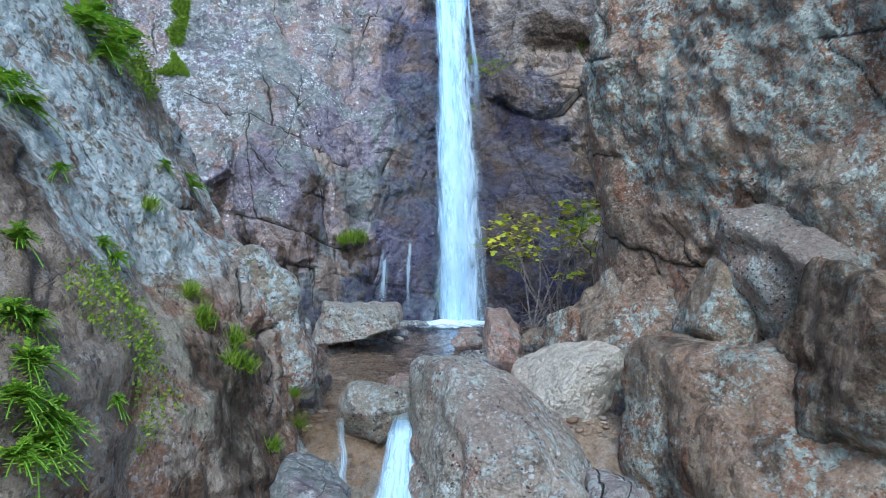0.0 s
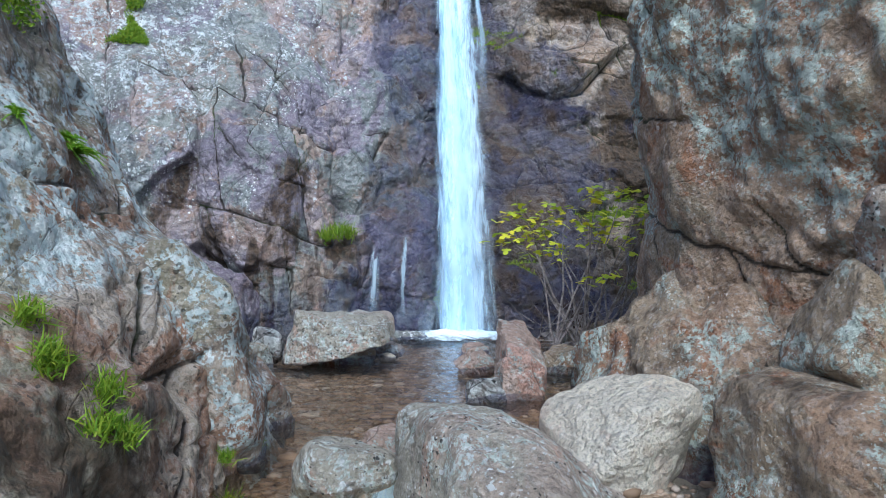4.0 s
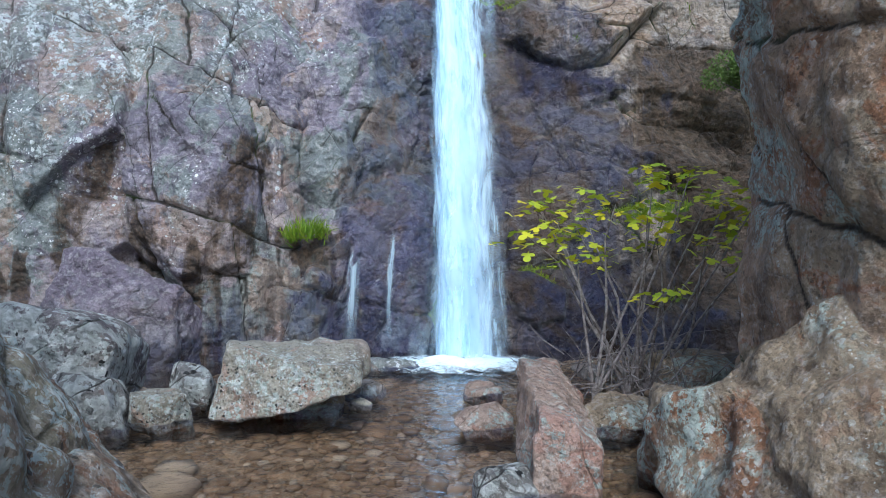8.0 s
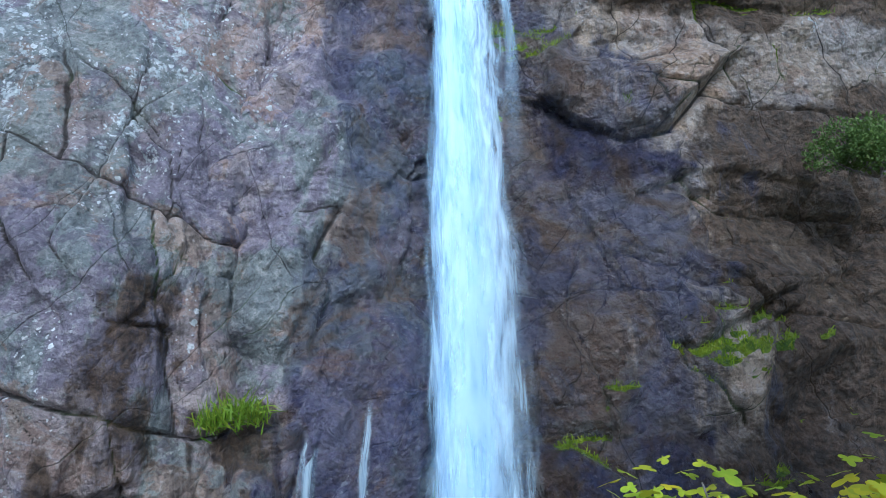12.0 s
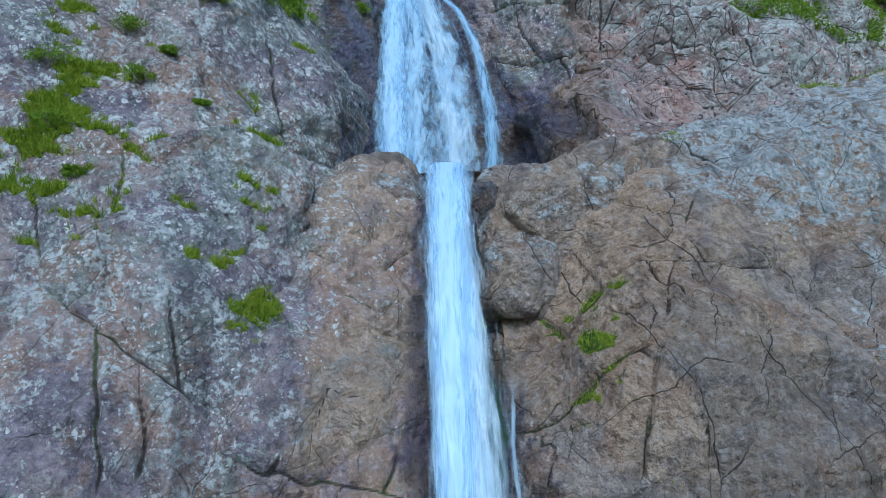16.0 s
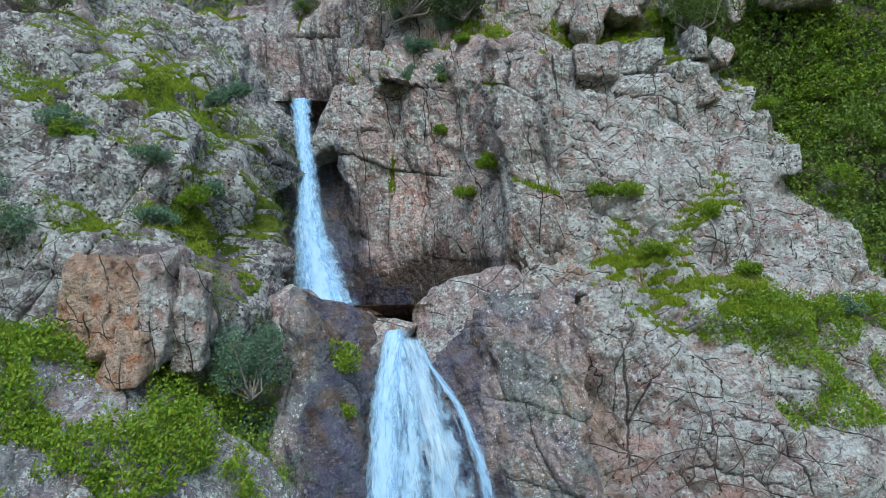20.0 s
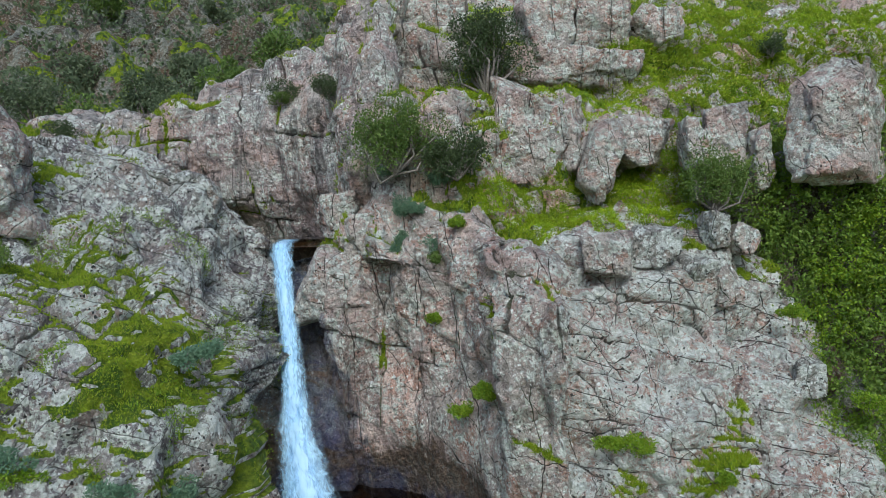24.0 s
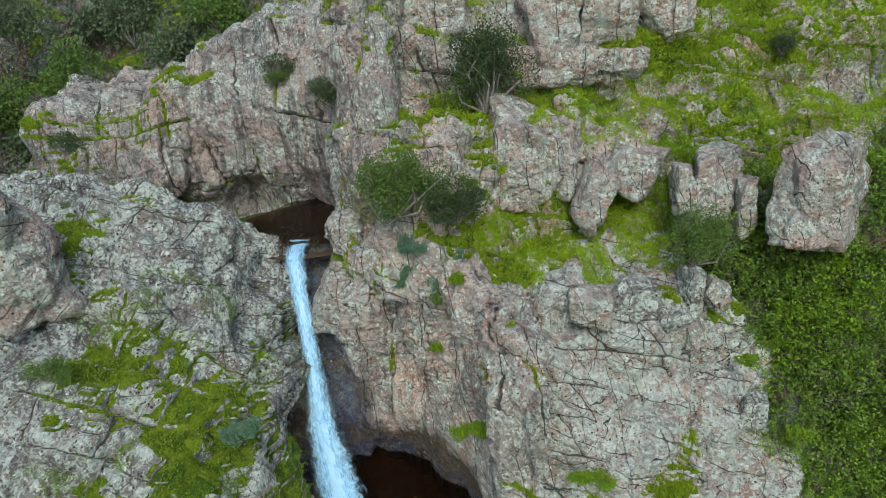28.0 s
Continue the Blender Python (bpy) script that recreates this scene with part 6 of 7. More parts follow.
# rim rocks of the basins and single blocks on the crags
GU = "granite blocks on the crags"
boulder("rim_rock", "smooth tan rock rim of the first basin beside a pillar", (-1.15, 20.85, 12.24), (0.8, 0.75, 0.68), TAN, (0, -6, 0), 41, 6, boxy=0.6, rough=0.02, group=GU, category="rock")
boulder("rim_rock", "smooth tan rock rim of the first basin, broad and rounded", (1.95, 21.4, 12.25), (1.45, 0.95, 0.85), TAN, (0, -26, 14), 42, 6, boxy=0.5, rough=0.02, group=GU, category="rock")
boulder("rim_rock", "low wet lip of rock under the outflow", (-0.05, 21.25, 12.12), (0.85, 0.7, 0.5), TAN, (0, 0, 4), 45, 5, boxy=0.7, rough=0.03, stained=0.2, damp=12.8, group=GU, category="rock")
boulder("rim_rock", "smooth tan shoulder of rock beside the outflow", (1.0, 21.25, 11.5), (0.82, 0.95, 1.32), TAN, (-22, -4, 10), 46, 6, boxy=0.6, rough=0.03, sharp=12.0, group=GU, category="rock")
boulder("rim_rock", "rounded brown rim of the dark basin", (-3.0, 27.0, 18.45), (1.65, 0.85, 1.3), PINK, (0, 17, 0), 43, 6, damp=18.3, stained=0.3, boxy=0.9, planes=9, sharp=30.0, rough=0.05, group=GU, category="rock")
boulder("rim_rock", "rounded pink-grey rim of the dark basin", (0.75, 27.5, 18.55), (1.75, 0.95, 1.45), PINK, (0, -14, 8), 44, 6, boxy=0.7, rough=0.03, group=GU, category="rock")
boulder("rock_block", "square pink granite block on the upper crag", (2.26, 33.1, 29.6), (1.1, 0.8, 1.5), BLOCK, (-6, 0, 3), 51, 6, boxy=1.0, planes=7, rough=0.05, sharp=60.0, group=GU, category="rock")
boulder("rock_block", "tall grey pillar with greenish stains at the cliff edge", (9.9, 30.2, 29.4), (1.05, 0.9, 1.6), BLOCK, (-5, 8, 20), 52, 6, boxy=1, planes=4, rough=0.045, sharp=60.0, cuts=((-0.75, -0.3, 0.75, 0.72), (0.5, -0.85, 0.0, 0.62), (-0.8, -0.7, -0.1, 0.66), (0.4, -0.3, 1, 0.8)), group=GU, category="rock")
for i, (x, y, z, sx, sz) in enumerate(((3.3, 35.6, 33.6, 0.95, 1.1), (5.2, 35.9, 33.5, 1.05, 1.0), (7.0, 36.3, 33.3, 0.9, 0.7), (4.2, 35.6, 32.0, 1.9, 0.7), (-0.4, 35.6, 33.6, 1.1, 1.3), (-2.2, 35.6, 33.9, 1.0, 1.4))):
    boulder("rock_block", "cracked granite block on the skyline terrace", (x, y, z), (sx, 0.9, sz), BLOCK, (0, 3 - i, 4 - 2 * i), 70 + i, 5, boxy=1.0, planes=7, rough=0.05, sharp=60.0, group=GU, category="rock")
for i, (x, y, z, sx, sz, tl) in enumerate(((4.35, 32.0, 29.0, 0.5, 0.9, 14), (7.5, 31.6, 29.2, 0.6, 1.15, 10), (8.35, 31.2, 28.8, 0.3, 0.75, 4), (6.7, 31.5, 29.4, 0.3, 0.5, -4), (5.6, 32.4, 29.6, 0.7, 0.5, 6), (0.2, 32.6, 29.6, 0.5, 0.8, 0), (3.7, 32.9, 29.8, 0.35, 0.9, 2))):
    boulder("rock_block", "upright grey-pink granite slab in the grass", (x, y + 0.25, z - 0.3), (sx, 0.6, sz + 0.2), BLOCK, (-6, tl, 10 - 5 * i), 80 + i, 5, boxy=1.0, planes=7, rough=0.05, sharp=60.0, group=GU, category="rock")
for i, (x, y, z, sx, sz, tl) in enumerate(((6.85, 30.3, 26.75, 0.32, 0.5, 4), (7.45, 30.35, 26.5, 0.34, 0.36, 20), (6.25, 30.0, 25.75, 0.44, 0.36, 0), (6.95, 29.9, 25.35, 0.28, 0.5, -4), (5.2, 30.1, 26.3, 0.6, 0.6, 3), (4.0, 30.0, 26.2, 0.7, 0.55, -3), (8.7, 29.4, 23.2, 0.35, 0.4, 10))):
    boulder("rock_block", "squarish granite block on the ledge", (x, y, z), (sx, 0.4, sz), (GREY, BLOCK)[i % 2], (0, tl, 8 - 4 * i), 90 + i, 5, boxy=1.0, planes=7, rough=0.05, sharp=60.0, group=GU, category="rock")
for i, (x, y, z, sx, sz, mt) in enumerate(((-6.05, 23.15, 19.45, 0.42, 0.8, OCHRE), (-5.5, 23.1, 19.2, 0.36, 0.85, OCHRE), (-5.0, 23.25, 19.3, 0.34, 0.9, BLOCK), (-4.5, 23.5, 19.1, 0.34, 0.85, BLOCK), (-5.3, 23.0, 18.5, 0.5, 0.5, OCHRE))):
    boulder("rock_block", "cracked orange-pink granite block in the slope" if mt == OCHRE else "cracked pinkish granite block beside the orange outcrop", (x, y, z), (sx, 0.45, sz), mt, (-8, 2 - i, 6 - 3 * i), 110 + i, 5, boxy=1.0, planes=6, rough=0.06, sharp=60.0, group=GU, category="rock")
boulder("rock_block", "pinkish upright rock at the top of the slope", (-10.9, 28.2, 28.9), (1.0, 0.9, 1.8), PINK, (0, -6, 10), 61, 6, boxy=1, planes=6, rough=0.06, group=GU, category="rock")
boulder("rock_block", "pink granite block beside the third fall's lip", (-3.2, 32.2, 25.4), (0.8, 0.8, 0.95), PINK, (0, 0, 10), 62, 6, boxy=0.9, planes=3, group=GU, category="rock")
boulder("rock_block", "square pink granite block above the lip", (-2.35, 32.1, 26.7), (0.6, 0.6, 0.62), PINK, (0, 0, 4), 64, 5, boxy=1.0, planes=7, rough=0.05, sharp=60.0, group=GU, category="rock")
boulder("rock_block", "square pink granite block above the lip", (-3.2, 33.3, 27.3), (0.55, 0.6, 0.75), PINK, (0, 4, -6), 65, 5, boxy=1.0, planes=7, rough=0.05, sharp=60.0, group=GU, category="rock")


# ---- plants ----
def blades(place, normal, length, width, rng, spread=0.5):
    """Bent three-sided blades, one at each place."""
    n = len(place)
    d = normal * 0.4 + np.array((0, 0, 0.8)) + rng.normal(size=(n, 3)) * spread
    d /= np.linalg.norm(d, axis=1, keepdims=True)
    side = np.cross(d, rng.normal(size=(n, 3)))
    side /= np.maximum(np.linalg.norm(side, axis=1, keepdims=True), 1e-6)
    L = (length * rng.uniform(0.5, 1.2, n))[:, None]
    mid = place + d * L * 0.55
    tip = place + d * L * 0.9 + rng.normal(size=(n, 3)) * L * 0.25 - np.array((0, 0, 0.15)) * L
    w = side * width * 0.5
    v = np.stack([place - w, place + w, mid + w * 0.8, tip, mid - w * 0.8], 1).reshape(-1, 3)
    i = np.arange(n)[:, None] * 5
    return v, np.concatenate([i + np.array((0, 1, 2)), i + np.array((0, 2, 4)), i + np.array((4, 2, 3))], 0)


def leaves(place, out, size, rng, up=0.35):
    """Folded diamond leaves."""
    n = len(place)
    d = out * 0.5 + rng.normal(size=(n, 3)) * 0.7 + np.array((0, 0, up))
    d /= np.linalg.norm(d, axis=1, keepdims=True)
    side = np.cross(d, rng.normal(size=(n, 3)))
    side /= np.maximum(np.linalg.norm(side, axis=1, keepdims=True), 1e-6)
    nn = np.cross(side, d)
    s = (size * rng.uniform(0.6, 1.3, n))[:, None]
    mid = place + d * s * 0.5
    v = np.stack([place, mid + side * s * 0.32 + nn * s * 0.1, place + d * s, mid - side * s * 0.32 + nn * s * 0.1], 1).reshape(-1, 3)
    i = np.arange(n)[:, None] * 4
    return v, np.concatenate([i + np.array((0, 1, 2)), i + np.array((0, 2, 3))], 0)


def tube(pts, radii, sides=6):
    """A tapered limb through the points."""
    p = np.array(pts, float)
    out = []
    for i in range(len(p)):
        d = p[min(i + 1, len(p) - 1)] - p[max(i - 1, 0)]
        d /= max(np.linalg.norm(d), 1e-9)
        a = np.cross(d, (0.31, 0.9, 0.2))
        a /= np.linalg.norm(a)
        b = np.cross(d, a)
        th = np.linspace(0, 2 * np.pi, sides, endpoint=False)
        out.append(p[i] + radii[i] * (np.cos(th)[:, None] * a + np.sin(th)[:, None] * b))
    v = np.concatenate(out)
    i = np.arange(len(p) * sides).reshape(len(p), sides)
    j = np.roll(i, -1, 1)
    return v, np.stack([i[:-1], j[:-1], j[1:], i[1:]], -1).reshape(-1, 4)


def joined(lists):
    vs, fs, k = [], [], 0
    for v, f in lists:
        vs.append(v)
        fs.append(f + k)
        k += len(v)
    return np.concatenate(vs), np.concatenate(fs)


def shrub(name, label, place, size, material, seed, n=2200, leaf=0.07, clumps=13, category="shrub", group="shrubs on the rocks", stem=TWIG, top=0.35):
    """A bush: limbs that fork from the base, and a crown of leaves round many uneven clumps."""
    r = np.random.default_rng(seed)
    s = np.array(size)
    ob = thing(name, place, label, category, group)
    o = np.array(place)
    c = r.normal(size=(clumps, 3))
    c = c / np.linalg.norm(c, axis=1, keepdims=True) * r.uniform(0.25, 0.85, (clumps, 1)) * s
    c[:, 2] = np.abs(c[:, 2]) * 0.9 + s[2] * 0.35
    limbs = []
    for q in c:
        m = q * 0.5 + r.normal(size=3) * 0.1 * s
        limbs.append(tube([o, o + m * (1, 1, 0.9), o + q, o + q * 1.12 + r.normal(size=3) * 0.08 * s], [0.025 * s.max(), 0.018 * s.max(), 0.010 * s.max(), 0.004 * s.max()], 5))
    if category == "tree":
        part("trunk", mesh_of("trunk", *joined(limbs)), stem, ob)
    else:
        for v, f in limbs:
            part("branch", mesh_of("branch", v, f), stem, ob)
    k = r.integers(0, clumps, n)
    d = r.normal(size=(n, 3))
    d /= np.linalg.norm(d, axis=1, keepdims=True)
    rad = r.uniform(0.35, 1.0, (n, 1)) ** 0.6 * r.uniform(0.18, 0.44, clumps)[k][:, None]
    p = o + c[k] + d * rad * s
    v, f = leaves(p, d, leaf, r, top)
    part("crown", mesh_of("crown", v, f, smooth=False), material, ob)
    return ob


def tufts(name, label, crag_name, material, seed, count, length, width, region=None, thr=0.5, kind="blade", spread=0.5):
    """Green growth on the mossy ledges of one wall."""
    q, m, mo = CRAGS[crag_name]
    ok = mo > thr
    if region:
        ok &= region(q)
    idx = np.nonzero(ok)[0]
    if len(idx) == 0:
        return None
    r = np.random.default_rng(seed)
    idx = idx[r.integers(0, len(idx), count)]
    p = q[idx] + r.normal(size=(count, 3)) * 0.02
    v, f = blades(p, m[idx], length, width, r, spread) if kind == "blade" else leaves(p + m[idx] * r.uniform(0, length, (count, 1)), m[idx], width, r)
    return tagged(part(name, mesh_of(name, v, f, smooth=False), material), label, "grass" if kind == "blade" else "undergrowth", kind="stuff")


tufts("grass", "bright green grass and moss on the slope's ledges", "cliff_5", GRASS, 1, 60000, 0.07, 0.016)
tufts("grass", "green grass tufts in the joints of the pale slope", "cliff_6", GRASS, 2, 45000, 0.12, 0.018)
tufts("grass", "green grass on the upper terraces", "cliff_10", GRASS, 3, 70000, 0.15, 0.025, region=lambda q: q[:, 1] < 40)
tufts("grass", "grass tufts on the cliff ledges", "cliff_1", GRASS, 4, 22000, 0.09, 0.011)
tufts("grass", "grass tufts on the cliff's top", "cliff_3", GRASS, 5, 6000, 0.09, 0.012)
tufts("grass", "grass in the joints of the buttress", "cliff_7", GRASS, 6, 9000, 0.12, 0.018)
tufts("grass", "grass in the joints of the near wall", "cliff_11", GRASS, 7, 3500, 0.07, 0.007)
tufts("grass", "grass on the high wall's ledges", "cliff_9", GRASS, 8, 14000, 0.15, 0.025)


def cover(name, label, crag_name, material, seed, count, depth, size, region, thr=-0.1):
    """Leaves in uneven clumps over part of a wall, whether it is mossy or not."""
    q, m, mo = CRAGS[crag_name]
    idx = np.nonzero(region(q) & (fbm(q * 0.9, 3, seed) > thr))[0]
    r = np.random.default_rng(seed)
    idx = idx[r.integers(0, len(idx), count)]
    lump = np.clip(0.5 + fbm(q[idx] * 1.4, 3, seed + 2) * 1.8, 0.05, 1.5)
    p = q[idx] + m[idx] * (r.uniform(0.2, 1.0, count) * depth * lump)[:, None] + r.normal(size=(count, 3)) * 0.03
    v, f = leaves(p, m[idx], size, r)
    return tagged(part(name, mesh_of(name, v, f, smooth=False), material), label, "undergrowth", kind="stuff")


cover("ivy", "dense green ivy over the steep gully", "cliff_13", IVY, 31, 150000, 0.9, 0.095, lambda q: q[:, 2] > 19, thr=-0.45)
cover("ivy", "darker ivy leaves in the gully", "cliff_13", SHRUB, 32, 50000, 0.6, 0.10, lambda q: q[:, 2] > 19, thr=-0.3)
cover("brambles", "bright green brambles on the slope above the cliff", "cliff_5", BRIGHT, 33, 95000, 0.7, 0.065, lambda q: (q[:, 2] < 18.3 + 0.12 * (-4 - q[:, 0])) & (q[:, 1] > 20.8), thr=-0.22)
cover("undergrowth", "dark green growth under the brambles of the slope", "cliff_5", SHRUB, 44, 30000, 0.85, 0.06, lambda q: (q[:, 2] < 18.3 + 0.12 * (-4 - q[:, 0])) & (q[:, 1] > 20.8), thr=0.0)
cover("undergrowth", "blue-green heath among the brambles", "cliff_5", BLUISH, 45, 30000, 1.0, 0.05, lambda q: (q[:, 2] < 18.3 + 0.12 * (-4 - q[:, 0])) & (q[:, 1] > 20.8), thr=0.14)
cover("brambles", "bright green brambles on top of the cliff", "cliff_1", BRIGHT, 34, 60000, 0.4, 0.065, lambda q: (q[:, 2] > 15.3) & (q[:, 0] < -2.9), thr=0.0)
cover("undergrowth", "green low growth on the pale slope", "cliff_6", BRIGHT, 35, 26000, 0.25, 0.065, lambda q: (q[:, 0] > 5.0) & (q[:, 2] > 17.0) & (q[:, 2] < 19.6), thr=-0.05)
cover("undergrowth", "yellow-green low growth on the terraces", "cliff_10", GRASS, 36, 50000, 0.16, 0.06, lambda q: (q[:, 2] > 26.6) & (q[:, 2] < 33) & (q[:, 0] > 0.5), thr=0.02)
cover("undergrowth", "green growth in clefts of the slope", "cliff_5", BRIGHT, 37, 20000, 0.22, 0.05, lambda q: (q[:, 2] > 19) & (q[:, 2] < 27.5), thr=0.2)
cover("turf", "bright green turf on the ledge above the pale slope", "cliff_6", LAWN, 46, 24000, 0.14, 0.05, lambda q: (q[:, 1] > 30.9) & (q[:, 2] > 26.3) & (q[:, 0] > 2.0), thr=0.04)
cover("turf", "bright green turf at the foot of the terraces", "cliff_10", LAWN, 47, 30000, 0.16, 0.05, lambda q: (q[:, 2] > 26.3) & (q[:, 2] < 28.3) & (q[:, 0] > 0.8) & (q[:, 0] < 8), thr=0.08)
cover("turf", "yellow-green turf on the upper terraces", "cliff_10", LAWN, 48, 90000, 0.16, 0.06, lambda q: (q[:, 1] > 32.9) & (q[:, 1] < 40) & (q[:, 0] > -0.5) & (CRAGS["cliff_10"][1][:, 2] > 0.45), thr=-0.12)
cover("undergrowth", "green plants between the terrace blocks", "cliff_10", BRIGHT, 49, 30000, 0.28, 0.055, lambda q: (q[:, 2] > 28.2) & (q[:, 2] < 31) & (q[:, 0] > 3.6) & (q[:, 0] < 9.5), thr=0.04)
cover("undergrowth", "blue-green plants beside the buttress top", "cliff_10", BLUISH, 50, 12000, 0.35, 0.05, lambda q: (q[:, 2] > 26.3) & (q[:, 2] < 28.4) & (q[:, 0] > -2.2) & (q[:, 0] < 0.4), thr=0.02)
cover("ivy", "bright ivy clumps at the gully's edge", "cliff_13", BRIGHT, 51, 60000, 1.15, 0.085, lambda q: q[:, 2] > 20, thr=0.06)
cover("grass_slope", "bright green grass on the slope above the pillar", "cliff_10", GRASS, 39, 40000, 0.2, 0.09, lambda q: (q[:, 1] > 33.4) & (q[:, 1] < 44) & (q[:, 0] > 5.5), thr=-0.1)
cover("scrub", "dark evergreen scrub over the hillside", "hillside", HAZE, 38, 120000, 2.6, 0.34, lambda q: q[:, 1] < 90, thr=-0.2)

cover("undergrowth", "small bright green plants on the near wall", "cliff_11", BRIGHT, 41, 1500, 0.10, 0.028, lambda q: (q[:, 1] < 4.4) & (q[:, 1] > 2.6) & (q[:, 2] > 0.2) & (q[:, 2] < 1.7), thr=0.24)
cover("undergrowth", "small green plants in the upper joints of the near wall", "cliff_11", BRIGHT, 42, 6000, 0.14, 0.035, lambda q: (q[:, 1] > 5.4) & (q[:, 1] < 7.2) & (q[:, 2] > 3.3), thr=0.2)
cover("ivy", "green ivy hanging down the cliff", "cliff_1", BRIGHT, 43, 7000, 0.16, 0.05, lambda q: (np.abs(q[:, 0] + 6.35 - 0.75 * (q[:, 2] - 6.0) * (q[:, 2] < 6.4) * -1) < 0.45) & (q[:, 2] > 5.6) & (q[:, 2] < 7.6), thr=-0.05)
shrub("shrub", "dense dark green shrub rooted in a ledge of the cliff", (5.55, 16.6, 4.55), (0.85, 0.6, 0.7), SHRUB, 5, 9000, 0.045)
shrub("shrub", "blue-green bush on the slope beside the fall", (-3.6, 24.0, 17.7), (0.95, 0.7, 1.1), BLUISH, 6, 7500, 0.05)
shrub("shrub", "bright green creeper over the dark lip", (-2.15, 25.5, 18.0), (0.5, 0.4, 0.65), BRIGHT, 7, 2400, 0.06)
shrub("shrub", "dark green shrub above the buttress", (-1.4, 31.5, 28.4), (1.5, 0.9, 1.9), SHRUB, 8, 11000, 0.07, clumps=22)
shrub("shrub", "low dark green shrub above the buttress", (0.3, 31.4, 28.2), (1.1, 0.7, 1.2), DUSKY, 11, 6000, 0.07, clumps=18)
shrub("shrub", "dark evergreen bush on the terrace", (1.2, 33.7, 30.9), (1.6, 1.0, 2.2), DUSKY, 9, 11000, 0.075, clumps=24)
shrub("shrub", "grey-green bush on the grassy ledge", (6.9, 30.5, 27.2), (1.3, 0.8, 1.4), SHRUB, 10, 8000, 0.06, clumps=20)
def on_rock(x, y, z, names):
    """The front of the rock near x and z, or the place given where there is none."""
    best = y
    for k in names:
        q = CRAGS[k][0]
        near = q[(np.abs(q[:, 0] - x) < 0.15) & (np.abs(q[:, 2] - z) < 0.15)]
        if len(near):
            best = min(best, float(near[:, 1].min()) + 0.12) if abs(near[:, 1].min() - y) < 2.2 else best
    return x, best, z


for i, (x, y, z, r, mt) in enumerate(((-5.5, 27.0, 24.1, 0.5, BLUISH), (-5.2, 26.0, 21.7, 0.45, BLUISH), (-5.7, 24.4, 20.9, 0.5, BLUISH), (-7.7, 24.4, 22.8, 0.6, BLUISH), (-7.8, 23.3, 20.5, 0.8, BLUISH), (-4.4, 20.3, 16.3, 0.55, BLUISH), (-5.9, 37.5, 31.6, 0.9, DUSKY), (-4.1, 34.9, 31.3, 0.8, DUSKY), (-1.6, 31.7, 28.3, 0.5, BLUISH), (-0.35, 30.6, 24.4, 0.32, BRIGHT), (-0.3, 30.8, 26.0, 0.3, SHRUB), (0.35, 29.3, 22.3, 0.4, BRIGHT), (0.9, 28.6, 22.9, 0.3, BRIGHT), (-6.2, 23.6, 17.4, 0.6, BLUISH), (-5.2, 22.6, 16.9, 0.55, BRIGHT), (-8.4, 25.0, 21.2, 0.8, BLUISH), (-6.0, 25.4, 22.2, 0.45, BLUISH), (-5.4, 25.5, 21.4, 0.5, BRIGHT), (-7.4, 25.5, 22.6, 0.5, BRIGHT), (-4.7, 21.2, 16.3, 0.5, BRIGHT), (-6.6, 20.8, 16.7, 0.55, BLUISH), (-4.9, 27.0, 24.3, 0.4, BLUISH), (-9.2, 27.6, 26.3, 0.7, SHRUB), (7.6, 27.3, 18.9, 0.7, BRIGHT), (8.4, 27.5, 19.1, 0.5, BLUISH), (-0.9, 31.9, 27.3, 0.4, BLUISH), (0.3, 31.6, 26.9, 0.35, BRIGHT), (-3.6, 36.2, 31.0, 0.7, DUSKY), (-6.0, 37.2, 31.4, 0.5, SHRUB), (8.4, 32.4, 28.4, 0.7, SHRUB), (10.5, 35.2, 32.2, 0.8, DUSKY), (-12.2, 34.0, 29.8, 0.9, DUSKY), (-10.8, 31.5, 28.6, 0.6, SHRUB), (4.2, 27.7, 21.9, 0.6, BRIGHT), (3.6, 27.75, 22.0, 0.4, BRIGHT), (4.5, 27.0, 20.45, 0.45, BRIGHT), (6.3, 26.9, 20.0, 0.35, BRIGHT), (5.9, 27.5, 21.4, 0.3, BRIGHT), (6.6, 26.6, 18.7, 0.7, BRIGHT), (9.0, 27.2, 19.0, 0.8, BRIGHT), (0.9, 28.9, 23.0, 0.35, BRIGHT), (-2.2, 25.2, 17.2, 0.35, BRIGHT), (9.8, 28.8, 22.4, 0.6, BRIGHT), (8.3, 29.4, 24.6, 0.4, BRIGHT))):
    shrub("shrub", ("blue-green", "bright green", "dark green")[0 if mt == BLUISH else 1 if mt == BRIGHT else 2] + " low shrub rooted among the rocks", on_rock(x, y, z, ("cliff_1", "cliff_5", "cliff_6", "cliff_7", "cliff_9", "cliff_10")), (r, r * 0.8, r * 0.75), mt, 100 + i, 1900, 0.055)
for i, (x, z, r) in enumerate(((-4.0, 13.5, 0.34), (-4.4, 14.3, 0.4), (-4.6, 12.7, 0.3), (-3.4, 14.9, 0.32), (-3.7, 13.9, 0.18), (-4.2, 12.1, 0.2), (-3.2, 13.2, 0.14), (-5.0, 13.6, 0.4))):
    q1 = CRAGS["cliff_1"][0]
    k = int(np.argmin((q1[:, 0] - x) ** 2 + (q1[:, 2] - z) ** 2))
    shrub("shrub", "small bright green bush in a cleft of the cliff", tuple(map(float, q1[k])), (r, r * 0.7, r * 0.6), BRIGHT, 140 + i, 1500, 0.03)
r8 = np.random.default_rng(8)
hq = CRAGS["hillside"][0]
